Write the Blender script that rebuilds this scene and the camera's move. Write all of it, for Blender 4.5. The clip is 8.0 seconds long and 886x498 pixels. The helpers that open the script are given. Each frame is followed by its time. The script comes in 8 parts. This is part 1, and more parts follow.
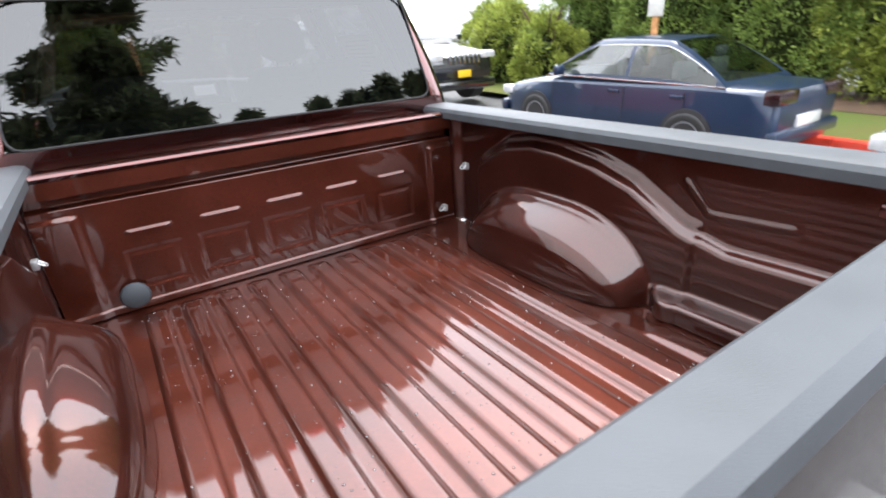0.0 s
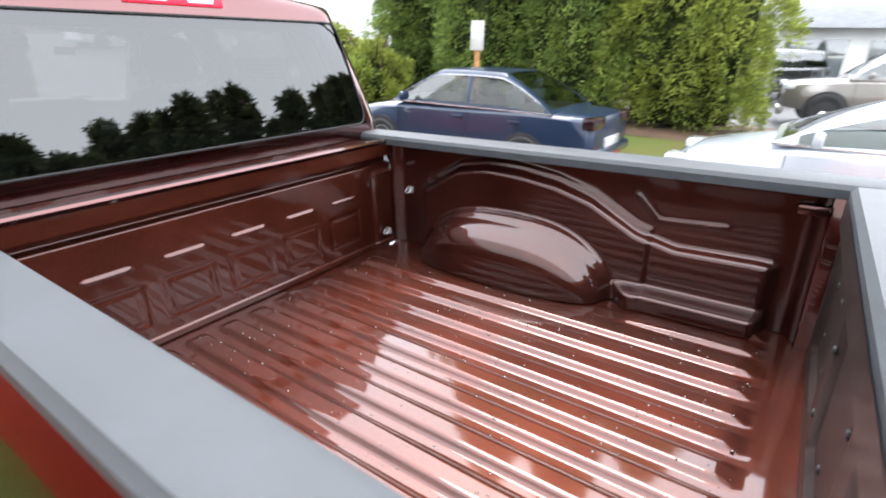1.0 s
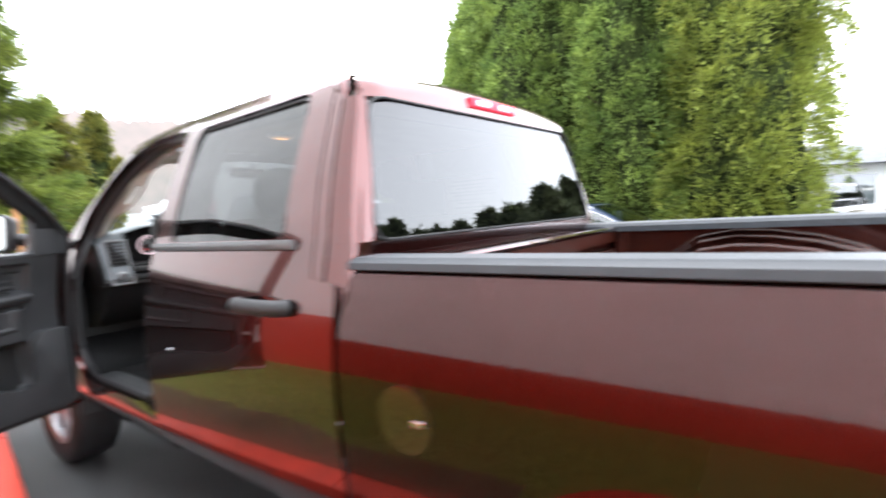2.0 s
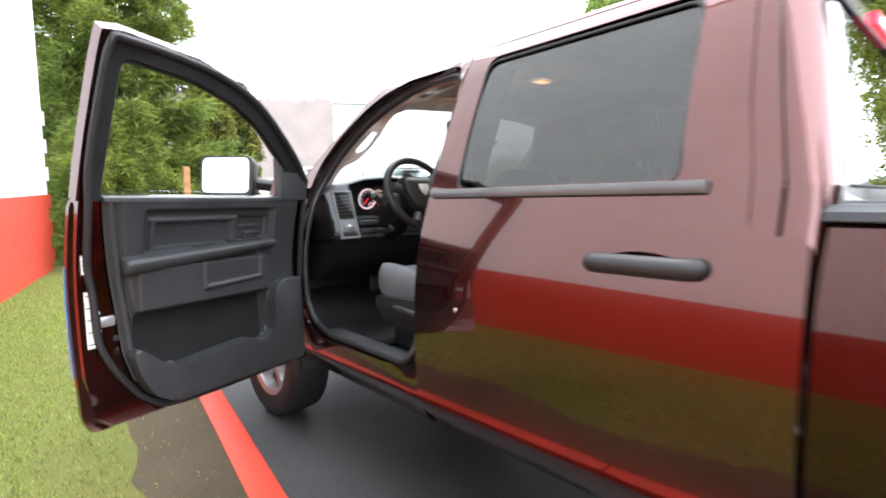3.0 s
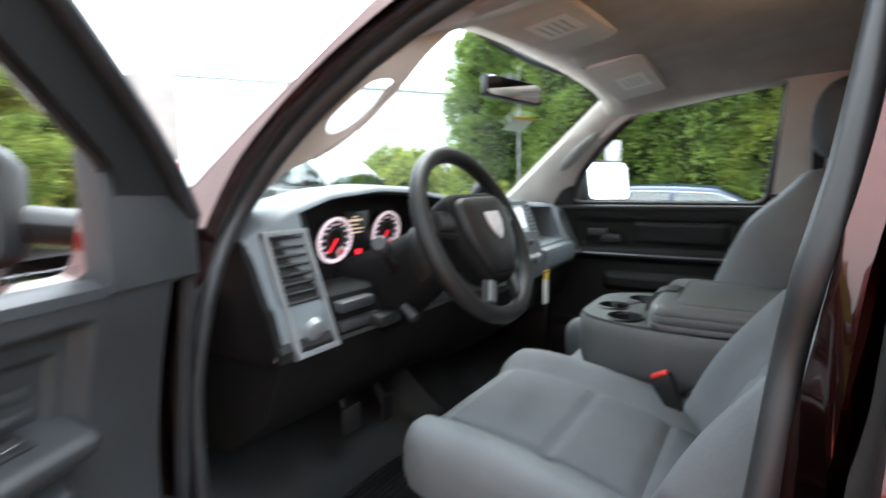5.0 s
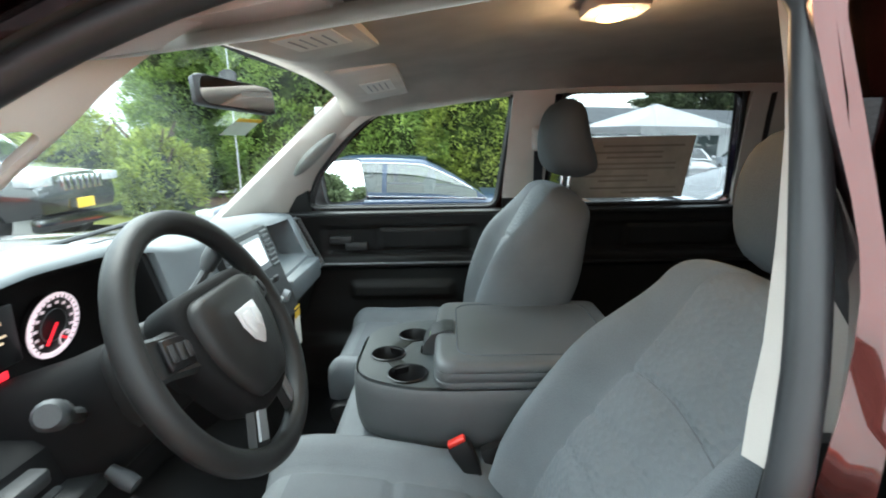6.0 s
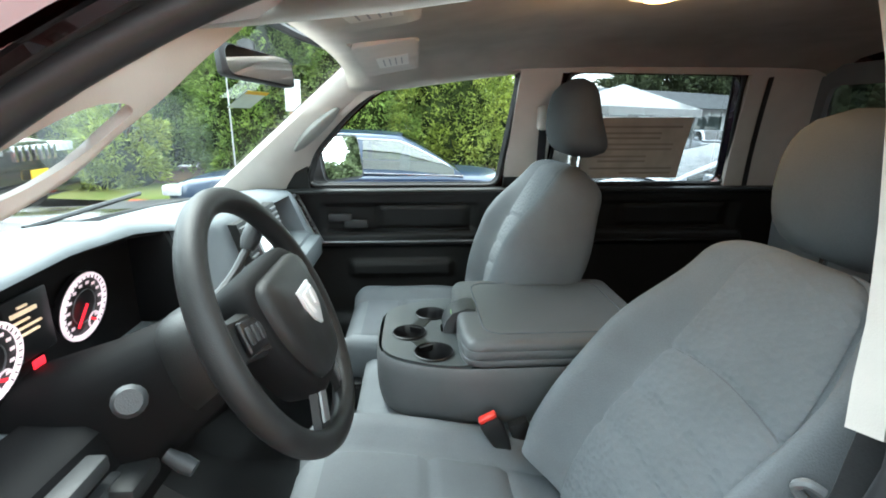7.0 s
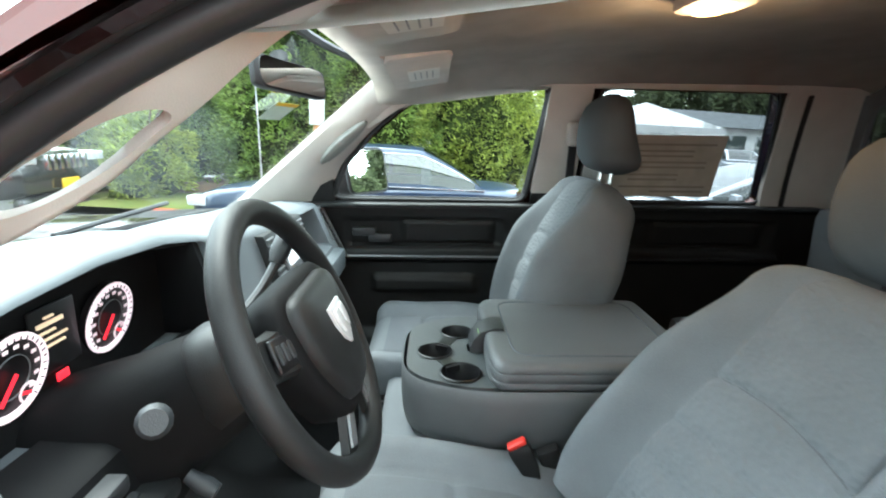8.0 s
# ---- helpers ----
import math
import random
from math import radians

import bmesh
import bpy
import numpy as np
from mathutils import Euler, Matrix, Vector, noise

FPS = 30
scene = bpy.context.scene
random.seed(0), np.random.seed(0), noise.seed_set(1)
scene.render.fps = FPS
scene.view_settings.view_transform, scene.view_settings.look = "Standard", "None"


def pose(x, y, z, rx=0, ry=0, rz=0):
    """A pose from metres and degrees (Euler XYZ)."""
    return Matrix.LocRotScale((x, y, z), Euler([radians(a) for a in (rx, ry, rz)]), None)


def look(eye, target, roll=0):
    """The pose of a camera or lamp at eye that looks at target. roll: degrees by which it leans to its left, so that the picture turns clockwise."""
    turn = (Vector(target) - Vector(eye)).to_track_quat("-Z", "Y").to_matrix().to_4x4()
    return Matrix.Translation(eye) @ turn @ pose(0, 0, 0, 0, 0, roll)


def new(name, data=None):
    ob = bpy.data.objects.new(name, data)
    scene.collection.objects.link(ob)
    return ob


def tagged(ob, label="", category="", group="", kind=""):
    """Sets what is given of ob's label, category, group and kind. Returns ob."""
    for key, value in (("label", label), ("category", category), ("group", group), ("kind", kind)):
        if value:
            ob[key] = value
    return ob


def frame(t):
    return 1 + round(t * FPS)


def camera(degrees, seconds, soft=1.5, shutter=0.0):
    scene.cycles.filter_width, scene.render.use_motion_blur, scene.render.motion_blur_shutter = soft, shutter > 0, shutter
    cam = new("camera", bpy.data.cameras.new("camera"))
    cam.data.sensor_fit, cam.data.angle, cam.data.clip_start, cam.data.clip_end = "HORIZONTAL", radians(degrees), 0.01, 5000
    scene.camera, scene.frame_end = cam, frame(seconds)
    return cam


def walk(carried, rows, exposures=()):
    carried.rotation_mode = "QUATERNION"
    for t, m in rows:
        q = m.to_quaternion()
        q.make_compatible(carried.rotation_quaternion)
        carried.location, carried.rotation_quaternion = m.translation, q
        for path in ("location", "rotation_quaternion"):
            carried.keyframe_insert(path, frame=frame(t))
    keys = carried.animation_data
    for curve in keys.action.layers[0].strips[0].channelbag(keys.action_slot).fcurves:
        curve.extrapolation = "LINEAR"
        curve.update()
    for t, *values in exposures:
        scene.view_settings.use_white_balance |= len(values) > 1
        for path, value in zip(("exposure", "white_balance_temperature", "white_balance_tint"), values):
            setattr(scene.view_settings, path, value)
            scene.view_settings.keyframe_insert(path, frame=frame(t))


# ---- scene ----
# the pickup's own frame: y ahead, origin between bed and cab; it stands a little nose-down on the lot
RAKE = pose(0, 0, 0, -2.0, 0, 0)
cam = camera(82.9, 8.0, soft=1.8, shutter=0.4)
EXPOSURES = [(0, 2.25, 6600, 11), (1.0, 2.2, 6600, 11), (1.6, 2.45, 6550, 11), (2.2, 2.42, 6500, 11), (3.5, 2.5, 6500, 10), (4.0, 2.65, 6500, 10), (4.5, 2.75, 6300, 8), (5.0, 2.65, 6250, 5), (6.3, 3.0, 6100, -3), (8, 3.17, 6100, -3)]
PATH = [
    (0, (-0.534, -2.048, 1.707), (0.455, -0.496, 0.926), -3.9),
    (0.4, (-0.724, -1.93, 1.753), (0.47, -0.557, 0.922), -3.8),
    (0.5, (-0.782, -1.897, 1.741), (0.502, -0.574, 0.965), -3.2),
    (0.6, (-0.827, -1.86, 1.764), (0.532, -0.606, 1.004), -2.9),
    (1, (-1.037, -1.693, 1.767), (0.476, -0.609, 1.035), -0.7),
    (1.2, (-1.176, -1.587, 1.779), (0.446, -0.606, 1.141), -0.7),
    (1.5, (-1.428, -1.444, 1.676), (0.254, -0.452, 1.246), -3.0),
    (1.8, (-1.699, -1.148, 1.574), (-0.033, -0.073, 1.311), -2.0),
    (2, (-1.87, -0.971, 1.511), (-0.298, 0.258, 1.369), -3.7),
    (2.2, (-2.02, -0.85, 1.498), (-0.561, 0.508, 1.331), -3.4),
    (3.3, (-2.168, 0.17, 1.408), (-0.868, 1.678, 1.215), 0.0),
    (3.5, (-2.104, 0.358, 1.419), (-0.818, 1.876, 1.213), 0.4),
    (4, (-1.933, 0.788, 1.432), (-0.619, 2.271, 1.16), -2.0),
    (4.5, (-1.696, 1.136, 1.514), (-0.343, 2.586, 1.255), 0.1),
    (5, (-1.469, 1.421, 1.57), (0.193, 2.505, 1.317), -1.0),
    (5.2, (-1.402, 1.483, 1.627), (0.407, 2.286, 1.341), -1.3),
    (6.3, (-1.173, 1.678, 1.767), (0.765, 1.608, 1.276), -0.5),
    (6.5, (-1.178, 1.718, 1.758), (0.749, 1.643, 1.227), 0.2),
    (7, (-1.19, 1.773, 1.763), (0.738, 1.668, 1.239), -0.0),
    (7.5, (-1.202, 1.799, 1.759), (0.719, 1.656, 1.221), 0.8),
    (8, (-1.155, 1.801, 1.759), (0.789, 1.764, 1.291), 0.8),
]
walk(cam, [(t, RAKE @ look(e, g, r)) for t, e, g, r in PATH], EXPOSURES)

# ---- daylight: bright overcast ----
world = bpy.data.worlds.new("overcast_sky")
scene.world = world
world.use_nodes = True
wn = world.node_tree
wn.nodes.clear()
w_out = wn.nodes.new("ShaderNodeOutputWorld")
w_sky = wn.nodes.new("ShaderNodeTexSky")
w_sky.sky_type = 'NISHITA'
w_sky.sun_disc = False
w_sky.sun_elevation = radians(50)
w_sky.sun_rotation = radians(60)
w_a = wn.nodes.new("ShaderNodeBackground")
w_a.inputs["Strength"].default_value = 0.06
w_b = wn.nodes.new("ShaderNodeBackground")      # the even cloud layer
w_b.inputs["Color"].default_value = (0.95, 0.97, 1.0, 1)
w_b.inputs["Strength"].default_value = 1.15
w_add = wn.nodes.new("ShaderNodeAddShader")
wn.links.new(w_sky.outputs[0], w_a.inputs["Color"])
wn.links.new(w_a.outputs[0], w_add.inputs[0])
wn.links.new(w_b.outputs[0], w_add.inputs[1])
wn.links.new(w_add.outputs[0], w_out.inputs["Surface"])
sun = new("sun", bpy.data.lights.new("sun", 'SUN'))
sun.data.energy, sun.data.angle, sun.data.color = 0.7, radians(25), (1, 0.97, 0.93)
sun.matrix_world = look((0, 0, 30), (-12, -8, 0))
scene.view_settings.exposure = 2.05


# ---- tools ----
def part(name, bm, mat, parent, label="", smooth=True, angle=35):
    """Link a bmesh as one mesh object under its thing or part."""
    me = bpy.data.meshes.new(name)
    bmesh.ops.recalc_face_normals(bm, faces=bm.faces)
    bm.to_mesh(me)
    bm.free()
    me.materials.append(mat)
    if smooth:
        me.polygons.foreach_set("use_smooth", [True] * len(me.polygons))
        me.set_sharp_from_angle(angle=radians(angle))
    ob = new(name, me)
    ob.parent = parent
    if label:
        tagged(ob, label)
    return ob


def thing(name, label, category, m=None, group="", kind=""):
    ob = new(name)
    ob.empty_display_size = 0.1
    if m is not None:
        ob.matrix_basis = m
    return tagged(ob, label, category, group, kind)


def box(bm, x0, x1, y0, y1, z0, z1, r=0.0, seg=2, m=None):
    vs = [bm.verts.new((x, y, z)) for x in (x0, x1) for y in (y0, y1) for z in (z0, z1)]
    fs = [bm.faces.new([vs[i] for i in q]) for q in ((0, 1, 3, 2), (4, 6, 7, 5), (0, 4, 5, 1), (2, 3, 7, 6), (0, 2, 6, 4), (1, 5, 7, 3))]
    es = list({e for f in fs for e in f.edges})
    if m is not None:
        for v in vs:
            v.co = m @ v.co
    if r > 0:
        bmesh.ops.bevel(bm, geom=es, offset=r, segments=seg, affect='EDGES', profile=0.5)
    return bm


def prism(bm, pts, axis, a, b, r=0.0, seg=2, m=None):
    """A polygon drawn across an axis and drawn out from a to b along it."""
    def at(p, q):
        v = {"x": (q, p[0], p[1]), "y": (p[0], q, p[1]), "z": (p[0], p[1], q)}[axis]
        return m @ Vector(v) if m is not None else Vector(v)
    lo = [bm.verts.new(at(p, a)) for p in pts]
    hi = [bm.verts.new(at(p, b)) for p in pts]
    n = len(pts)
    fs = [bm.faces.new(lo), bm.faces.new(hi[::-1])]
    fs += [bm.faces.new((lo[i], hi[i], hi[(i + 1) % n], lo[(i + 1) % n])) for i in range(n)]
    if r > 0:
        es = list({e for f in fs[:2] for e in f.edges})
        bmesh.ops.bevel(bm, geom=es, offset=r, segments=seg, affect='EDGES', profile=0.5)
    return bm


def loft(bm, rings, close=True, caps=True):
    """Skin a row of rings that have the same number of points."""
    rows = [[bm.verts.new(p) for p in ring] for ring in rings]
    n = len(rows[0])
    for a, b in zip(rows, rows[1:]):
        for i in range(n if close else n - 1):
            j = (i + 1) % n
            try:
                bm.faces.new((a[i], a[j], b[j], b[i]))
            except ValueError:
                pass
    if caps and close:
        bm.faces.new(rows[0][::-1])
        bm.faces.new(rows[-1])
    return bm


def sheet(bm, f, us, vs, thick=0.0):
    """A curved panel f(u, v), thickened towards its back."""
    g = [[bm.verts.new(f(u, v)) for v in vs] for u in us]
    fs = [bm.faces.new((g[i][j], g[i + 1][j], g[i + 1][j + 1], g[i][j + 1])) for i in range(len(us) - 1) for j in range(len(vs) - 1)]
    if thick:
        bmesh.ops.solidify(bm, geom=fs, thickness=thick)
    return bm


def lin(a, b, n):
    return [a + (b - a) * i / (n - 1) for i in range(n)]


def tube(bm, pts, r, seg=10, ends=True, flat=1.0):
    """A round bar along a line of points; r may be one radius or one for each point."""
    pts = [Vector(p) for p in pts]
    rs = r if isinstance(r, (list, tuple)) else [r] * len(pts)
    rings = []
    up = Vector((0, 0, 1))
    for i, p in enumerate(pts):
        d = (pts[min(i + 1, len(pts) - 1)] - pts[max(i - 1, 0)]).normalized()
        if abs(d.dot(up)) > 0.95:
            up = Vector((1, 0, 0)) if abs(d.x) < 0.9 else Vector((0, 1, 0))
        s = d.cross(up).normalized()
        n = s.cross(d).normalized()
        rings.append([p + (s * math.cos(2 * math.pi * k / seg) + n * flat * math.sin(2 * math.pi * k / seg)) * rs[i] for k in range(seg)])
    return loft(bm, rings, True, ends)


def smooth_line(pts, n=6):
    """Catmull-Rom through the points."""
    pts = [Vector(p) for p in pts]
    out = []
    for i in range(len(pts) - 1):
        p0, p1, p2, p3 = pts[max(i - 1, 0)], pts[i], pts[i + 1], pts[min(i + 2, len(pts) - 1)]
        for k in range(n):
            t = k / n
            out.append(0.5 * (2 * p1 + (p2 - p0) * t + (2 * p0 - 5 * p1 + 4 * p2 - p3) * t * t + (3 * p1 - p0 - 3 * p2 + p3) * t ** 3))
    return out + [pts[-1]]


def lathe(bm, prof, m=None, seg=24, sweep=2 * math.pi):
    """Turn (radius, height) points about z, then place by m."""
    rings = []
    for r, h in prof:
        ring = [Vector((r * math.cos(sweep * k / seg), r * math.sin(sweep * k / seg), h)) for k in range(seg)]
        rings.append([m @ p for p in ring] if m is not None else ring)
    big = max(r for r, h in prof)
    rows = [[bm.verts.new(p) for p in ring] for ring in rings]
    for a, b in zip(rows, rows[1:]):
        for i in range(seg):
            j = (i + 1) % seg
            bm.faces.new((a[i], a[j], b[j], b[i]))
    for row, (r, h) in ((rows[0][::-1], prof[0]), (rows[-1], prof[-1])):
        if r < 0.35 * big:
            bm.faces.new(row)
    return bm


def bar(bm, pts, width, depth, side=(1, 0, 0)):
    """A flat bar of that width along a line, its depth along side."""
    pts = [Vector(p) for p in pts]
    sd = Vector(side).normalized()
    rings = []
    for i, p in enumerate(pts):
        d = (pts[min(i + 1, len(pts) - 1)] - pts[max(i - 1, 0)]).normalized()
        n = d.cross(sd).normalized()
        w = width[i] if isinstance(width, (list, tuple)) else width
        a, b = n * w / 2, sd * depth / 2
        c = 0.25
        rings.append([p + a * (1 - c) + b, p + a + b * (1 - c), p + a - b, p - a - b, p - a + b * (1 - c), p - a * (1 - c) + b])
    return loft(bm, rings)


def ease(x, table):
    """Smooth interpolation in a table of (x, value)."""
    if x <= table[0][0]:
        return table[0][1]
    for (a, va), (b, vb) in zip(table, table[1:]):
        if x <= b:
            t = (x - a) / (b - a)
            return va + (vb - va) * t
    return table[-1][1]


def B():
    return bmesh.new()



# ---- materials ----
def mat(name, color, rough=0.5, metal=0.0, coat=0.0, var=0.12, scale=6.0, bump=0.0, bscale=60.0, spec=0.5, color2=None, fine=0.0, coat_ior=1.75, coat_rough=0.03):
    """A surface with two scales of variation in colour and roughness, and fine relief."""
    m = bpy.data.materials.new(name)
    m.use_nodes = True
    nt = m.node_tree
    b = nt.nodes["Principled BSDF"]
    b.inputs["Metallic"].default_value = metal
    b.inputs["Coat Weight"].default_value = coat
    b.inputs["Coat Roughness"].default_value = coat_rough
    b.inputs["Coat IOR"].default_value = coat_ior
    b.inputs["Specular IOR Level"].default_value = spec
    tc = nt.nodes.new("ShaderNodeTexCoord")
    n1 = nt.nodes.new("ShaderNodeTexNoise")
    n1.inputs["Scale"].default_value, n1.inputs["Detail"].default_value = scale, 6
    n2 = nt.nodes.new("ShaderNodeTexNoise")
    n2.inputs["Scale"].default_value, n2.inputs["Detail"].default_value = bscale, 3
    nt.links.new(tc.outputs["Object"], n1.inputs["Vector"])
    nt.links.new(tc.outputs["Object"], n2.inputs["Vector"])
    mix = nt.nodes.new("ShaderNodeMix")
    mix.data_type = 'RGBA'
    c2 = color2 or tuple(max(0, c * (1 - 2.2 * var)) for c in color)
    c1 = tuple(min(1, c * (1 + var)) for c in color) if not color2 else color
    mix.inputs[6].default_value, mix.inputs[7].default_value = (*c2, 1), (*c1, 1)
    ramp = nt.nodes.new("ShaderNodeMapRange")
    ramp.inputs[1].default_value, ramp.inputs[2].default_value = 0.3, 0.7
    add = nt.nodes.new("ShaderNodeMath")
    add.operation = 'MULTIPLY_ADD'
    add.inputs[1].default_value = fine
    nt.links.new(n2.outputs[0], add.inputs[0])
    nt.links.new(n1.outputs[0], add.inputs[2])
    nt.links.new(add.outputs[0], ramp.inputs[0])
    ramp.inputs[1].default_value += fine * 0.5
    ramp.inputs[2].default_value += fine * 0.5
    nt.links.new(ramp.outputs[0], mix.inputs[0])
    nt.links.new(mix.outputs[2], b.inputs["Base Color"])
    rr = nt.nodes.new("ShaderNodeMapRange")
    rr.inputs[3].default_value, rr.inputs[4].default_value = max(0.0, rough * 0.85), min(1.0, rough * 1.15)
    nt.links.new(n1.outputs[0], rr.inputs[0])
    nt.links.new(rr.outputs[0], b.inputs["Roughness"])
    if bump:
        bp = nt.nodes.new("ShaderNodeBump")
        bp.inputs["Strength"].default_value, bp.inputs["Distance"].default_value = bump, 0.002
        nt.links.new(n2.outputs[0], bp.inputs["Height"])
        nt.links.new(bp.outputs[0], b.inputs["Normal"])
    return m


def emitter(name, color, strength):
    m = bpy.data.materials.new(name)
    m.use_nodes = True
    b = m.node_tree.nodes["Principled BSDF"]
    b.inputs["Base Color"].default_value = (*color, 1)
    b.inputs["Emission Color"].default_value = (*color, 1)
    b.inputs["Emission Strength"].default_value = strength
    return m


def glass(name, tint, rough=0.0, face=0.08, power=4.0):
    """A thin pane: tinted straight-through light and a mirror-like face."""
    m = bpy.data.materials.new(name)
    m.use_nodes = True
    nt = m.node_tree
    nt.nodes.clear()
    out = nt.nodes.new("ShaderNodeOutputMaterial")
    tr = nt.nodes.new("ShaderNodeBsdfTransparent")
    tr.inputs[0].default_value = (*tint, 1)
    gl = nt.nodes.new("ShaderNodeBsdfGlossy")
    gl.inputs["Roughness"].default_value = rough
    lw = nt.nodes.new("ShaderNodeLayerWeight")
    lw.inputs[0].default_value = 0.5
    pw = nt.nodes.new("ShaderNodeMath")
    pw.operation = 'POWER'
    pw.inputs[1].default_value = power
    fr = nt.nodes.new("ShaderNodeMapRange")
    fr.inputs[3].default_value, fr.inputs[4].default_value = face, 1.0
    mx = nt.nodes.new("ShaderNodeMixShader")
    nt.links.new(lw.outputs["Facing"], pw.inputs[0])
    nt.links.new(pw.outputs[0], fr.inputs[0])
    nt.links.new(fr.outputs[0], mx.inputs[0])
    nt.links.new(tr.outputs[0], mx.inputs[1])
    nt.links.new(gl.outputs[0], mx.inputs[2])
    nt.links.new(mx.outputs[0], out.inputs[0])
    return m


PAINT = mat("maroon_pearl_paint", (0.096, 0.0245, 0.0215), 0.20, 1.0, 1.0, 0.05, 3.0, 0.0, 400, spec=0.2, fine=0.3, coat_ior=1.65)
# the bed paint again, darkened so the side walls carry their shade in the colour
BEDWALL = mat("shaded_maroon_bed_paint", (0.056, 0.0125, 0.008), 0.45, 0.85, 1.0, 0.12, 5.0, 0.05, 120, spec=0.2, fine=0.5, coat_ior=1.6, coat_rough=0.06)
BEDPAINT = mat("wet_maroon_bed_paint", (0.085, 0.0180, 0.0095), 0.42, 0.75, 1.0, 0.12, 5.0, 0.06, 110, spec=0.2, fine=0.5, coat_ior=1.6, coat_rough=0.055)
GATEDARK = mat("dark_worn_tailgate_face", (0.034, 0.024, 0.022), 0.45, 0.2, 0.3, 0.15, 9, 0.25, 90, spec=0.3, fine=0.6, coat_ior=1.4, coat_rough=0.25)
DROP = mat("water_drop", (0.035, 0.010, 0.008), 0.05, 0, 1.0, 0.1, 8)
CAPGREY = mat("grey_moulded_plastic", (0.046, 0.053, 0.061), 0.58, 0, 0, 0.08, 12, 0.25, 500)
BLACKP = mat("black_plastic", (0.018, 0.018, 0.02), 0.5, 0, 0, 0.1, 10, 0.2, 400)
RUBBER = mat("black_rubber", (0.012, 0.012, 0.013), 0.6, 0, 0, 0.15, 15, 0.15, 200)
SEAL = mat("grey_rubber_seal", (0.019, 0.0195, 0.0215), 0.45, 0, 0, 0.1, 12, 0.1, 200)
MOULD = mat("satin_grey_moulding", (0.10, 0.105, 0.11), 0.35, 0, 0.3, 0.06, 12)
CHROME = mat("satin_chrome", (0.6, 0.61, 0.63), 0.18, 1.0, 0, 0.04, 20)
ALLOY = mat("alloy_wheel", (0.42, 0.43, 0.45), 0.3, 0.9, 0, 0.08, 10)
TINT = glass("privacy_glass", (0.085, 0.088, 0.09), 0.0, 0.098)
TINTSIDE = glass("side_privacy_glass", (0.25, 0.26, 0.265), 0.0, 0.17)
CLEAR = glass("clear_glass", (0.86, 0.90, 0.88), 0.0, 0.035, 6.0)
MIRROR = mat("mirror_glass", (0.92, 0.93, 0.93), 0.01, 1.0, 0, 0.0, 3)
REDLENS = emitter("red_lamp_lens", (0.85, 0.02, 0.05), 0.22)
BRAKE = emitter("lit_brake_lamp", (1.0, 0.45, 0.5), 0.8)
MATTBLK = mat("matt_black_panel", (0.006, 0.006, 0.0065), 0.7, 0, 0, 0.1, 10, 0.2, 500, spec=0.15)
TRIMGREY = mat("dark_grey_door_trim", (0.029, 0.031, 0.0335), 0.5, 0, 0, 0.1, 8, 0.3, 600)
TRIMBLK = mat("black_interior_plastic", (0.014, 0.0145, 0.015), 0.5, 0, 0, 0.1, 8, 0.3, 600, spec=0.35)
DASHGREY = mat("grey_dash_plastic", (0.115, 0.13, 0.14), 0.5, 0, 0, 0.06, 8, 0.3, 700)
BEZEL = mat("silver_grey_bezel", (0.2, 0.21, 0.22), 0.35, 0.3, 0, 0.06, 8)
HEADL = mat("light_grey_headliner", (0.60, 0.57, 0.53), 0.9, 0, 0, 0.05, 10, 0.3, 500, spec=0.2)
PILLAR = mat("light_beige_pillar_plastic", (0.5, 0.46, 0.42), 0.55, 0, 0, 0.04, 10, 0.2, 500)
CLOTH = mat("grey_seat_cloth", (0.144, 0.156, 0.166), 0.85, 0, 0, 0.05, 9, 0.5, 420, spec=0.2, fine=0.6)
CLOTH2 = mat("dark_grey_seat_cloth", (0.115, 0.125, 0.135), 0.85, 0, 0, 0.05, 9, 0.5, 420, spec=0.2, fine=0.6)
HEADCLOTH = mat("dark_grey_headrest_cloth", (0.080, 0.088, 0.095), 0.88, 0, 0, 0.05, 9, 0.5, 420, spec=0.2, fine=0.6)
VINYL = mat("grey_vinyl", (0.10, 0.105, 0.108), 0.5, 0, 0, 0.06, 10, 0.3, 500)
TRAYGREY = mat("dark_grey_tray_plastic", (0.055, 0.062, 0.064), 0.5, 0, 0, 0.06, 10, 0.3, 500)
MATBLK = mat("black_rubber_mat", (0.012, 0.0125, 0.013), 0.45, 0, 0, 0.12, 8, 0.3, 300)
PAPER = mat("white_paper", (0.75, 0.74, 0.7), 0.8, 0, 0, 0.03, 10)
ASPHALT = mat("damp_asphalt", (0.085, 0.085, 0.085), 0.5, 0, 0, 0.3, 0.6, 1.0, 150, color2=(0.018, 0.019, 0.020), fine=2.2)
GRASSM = mat("lawn_soil", (0.085, 0.115, 0.030), 0.95, 0, 0, 0.2, 1.2, 0.9, 40, color2=(0.105, 0.10, 0.032), fine=0.8, spec=0.1)
KERBRED = mat("red_kerb_paint", (0.62, 0.05, 0.025), 0.5, 0, 0, 0.12, 5, 0.5, 80)
WALLWHITE = mat("white_painted_block", (0.80, 0.81, 0.80), 0.7, 0, 0, 0.04, 1.5, 0.4, 60)
WALLRED = mat("red_painted_block", (0.55, 0.055, 0.03), 0.55, 0, 0, 0.08, 2.0, 0.4, 60)
BARK = mat("bark", (0.09, 0.055, 0.035), 0.95, 0, 0, 0.3, 12, 0.9, 60)
LEAF = mat("conifer_leaf", (0.25, 0.33, 0.075), 0.7, 0, 0, 0.35, 1.6, 0, 60, color2=(0.10, 0.165, 0.042), spec=0.3)
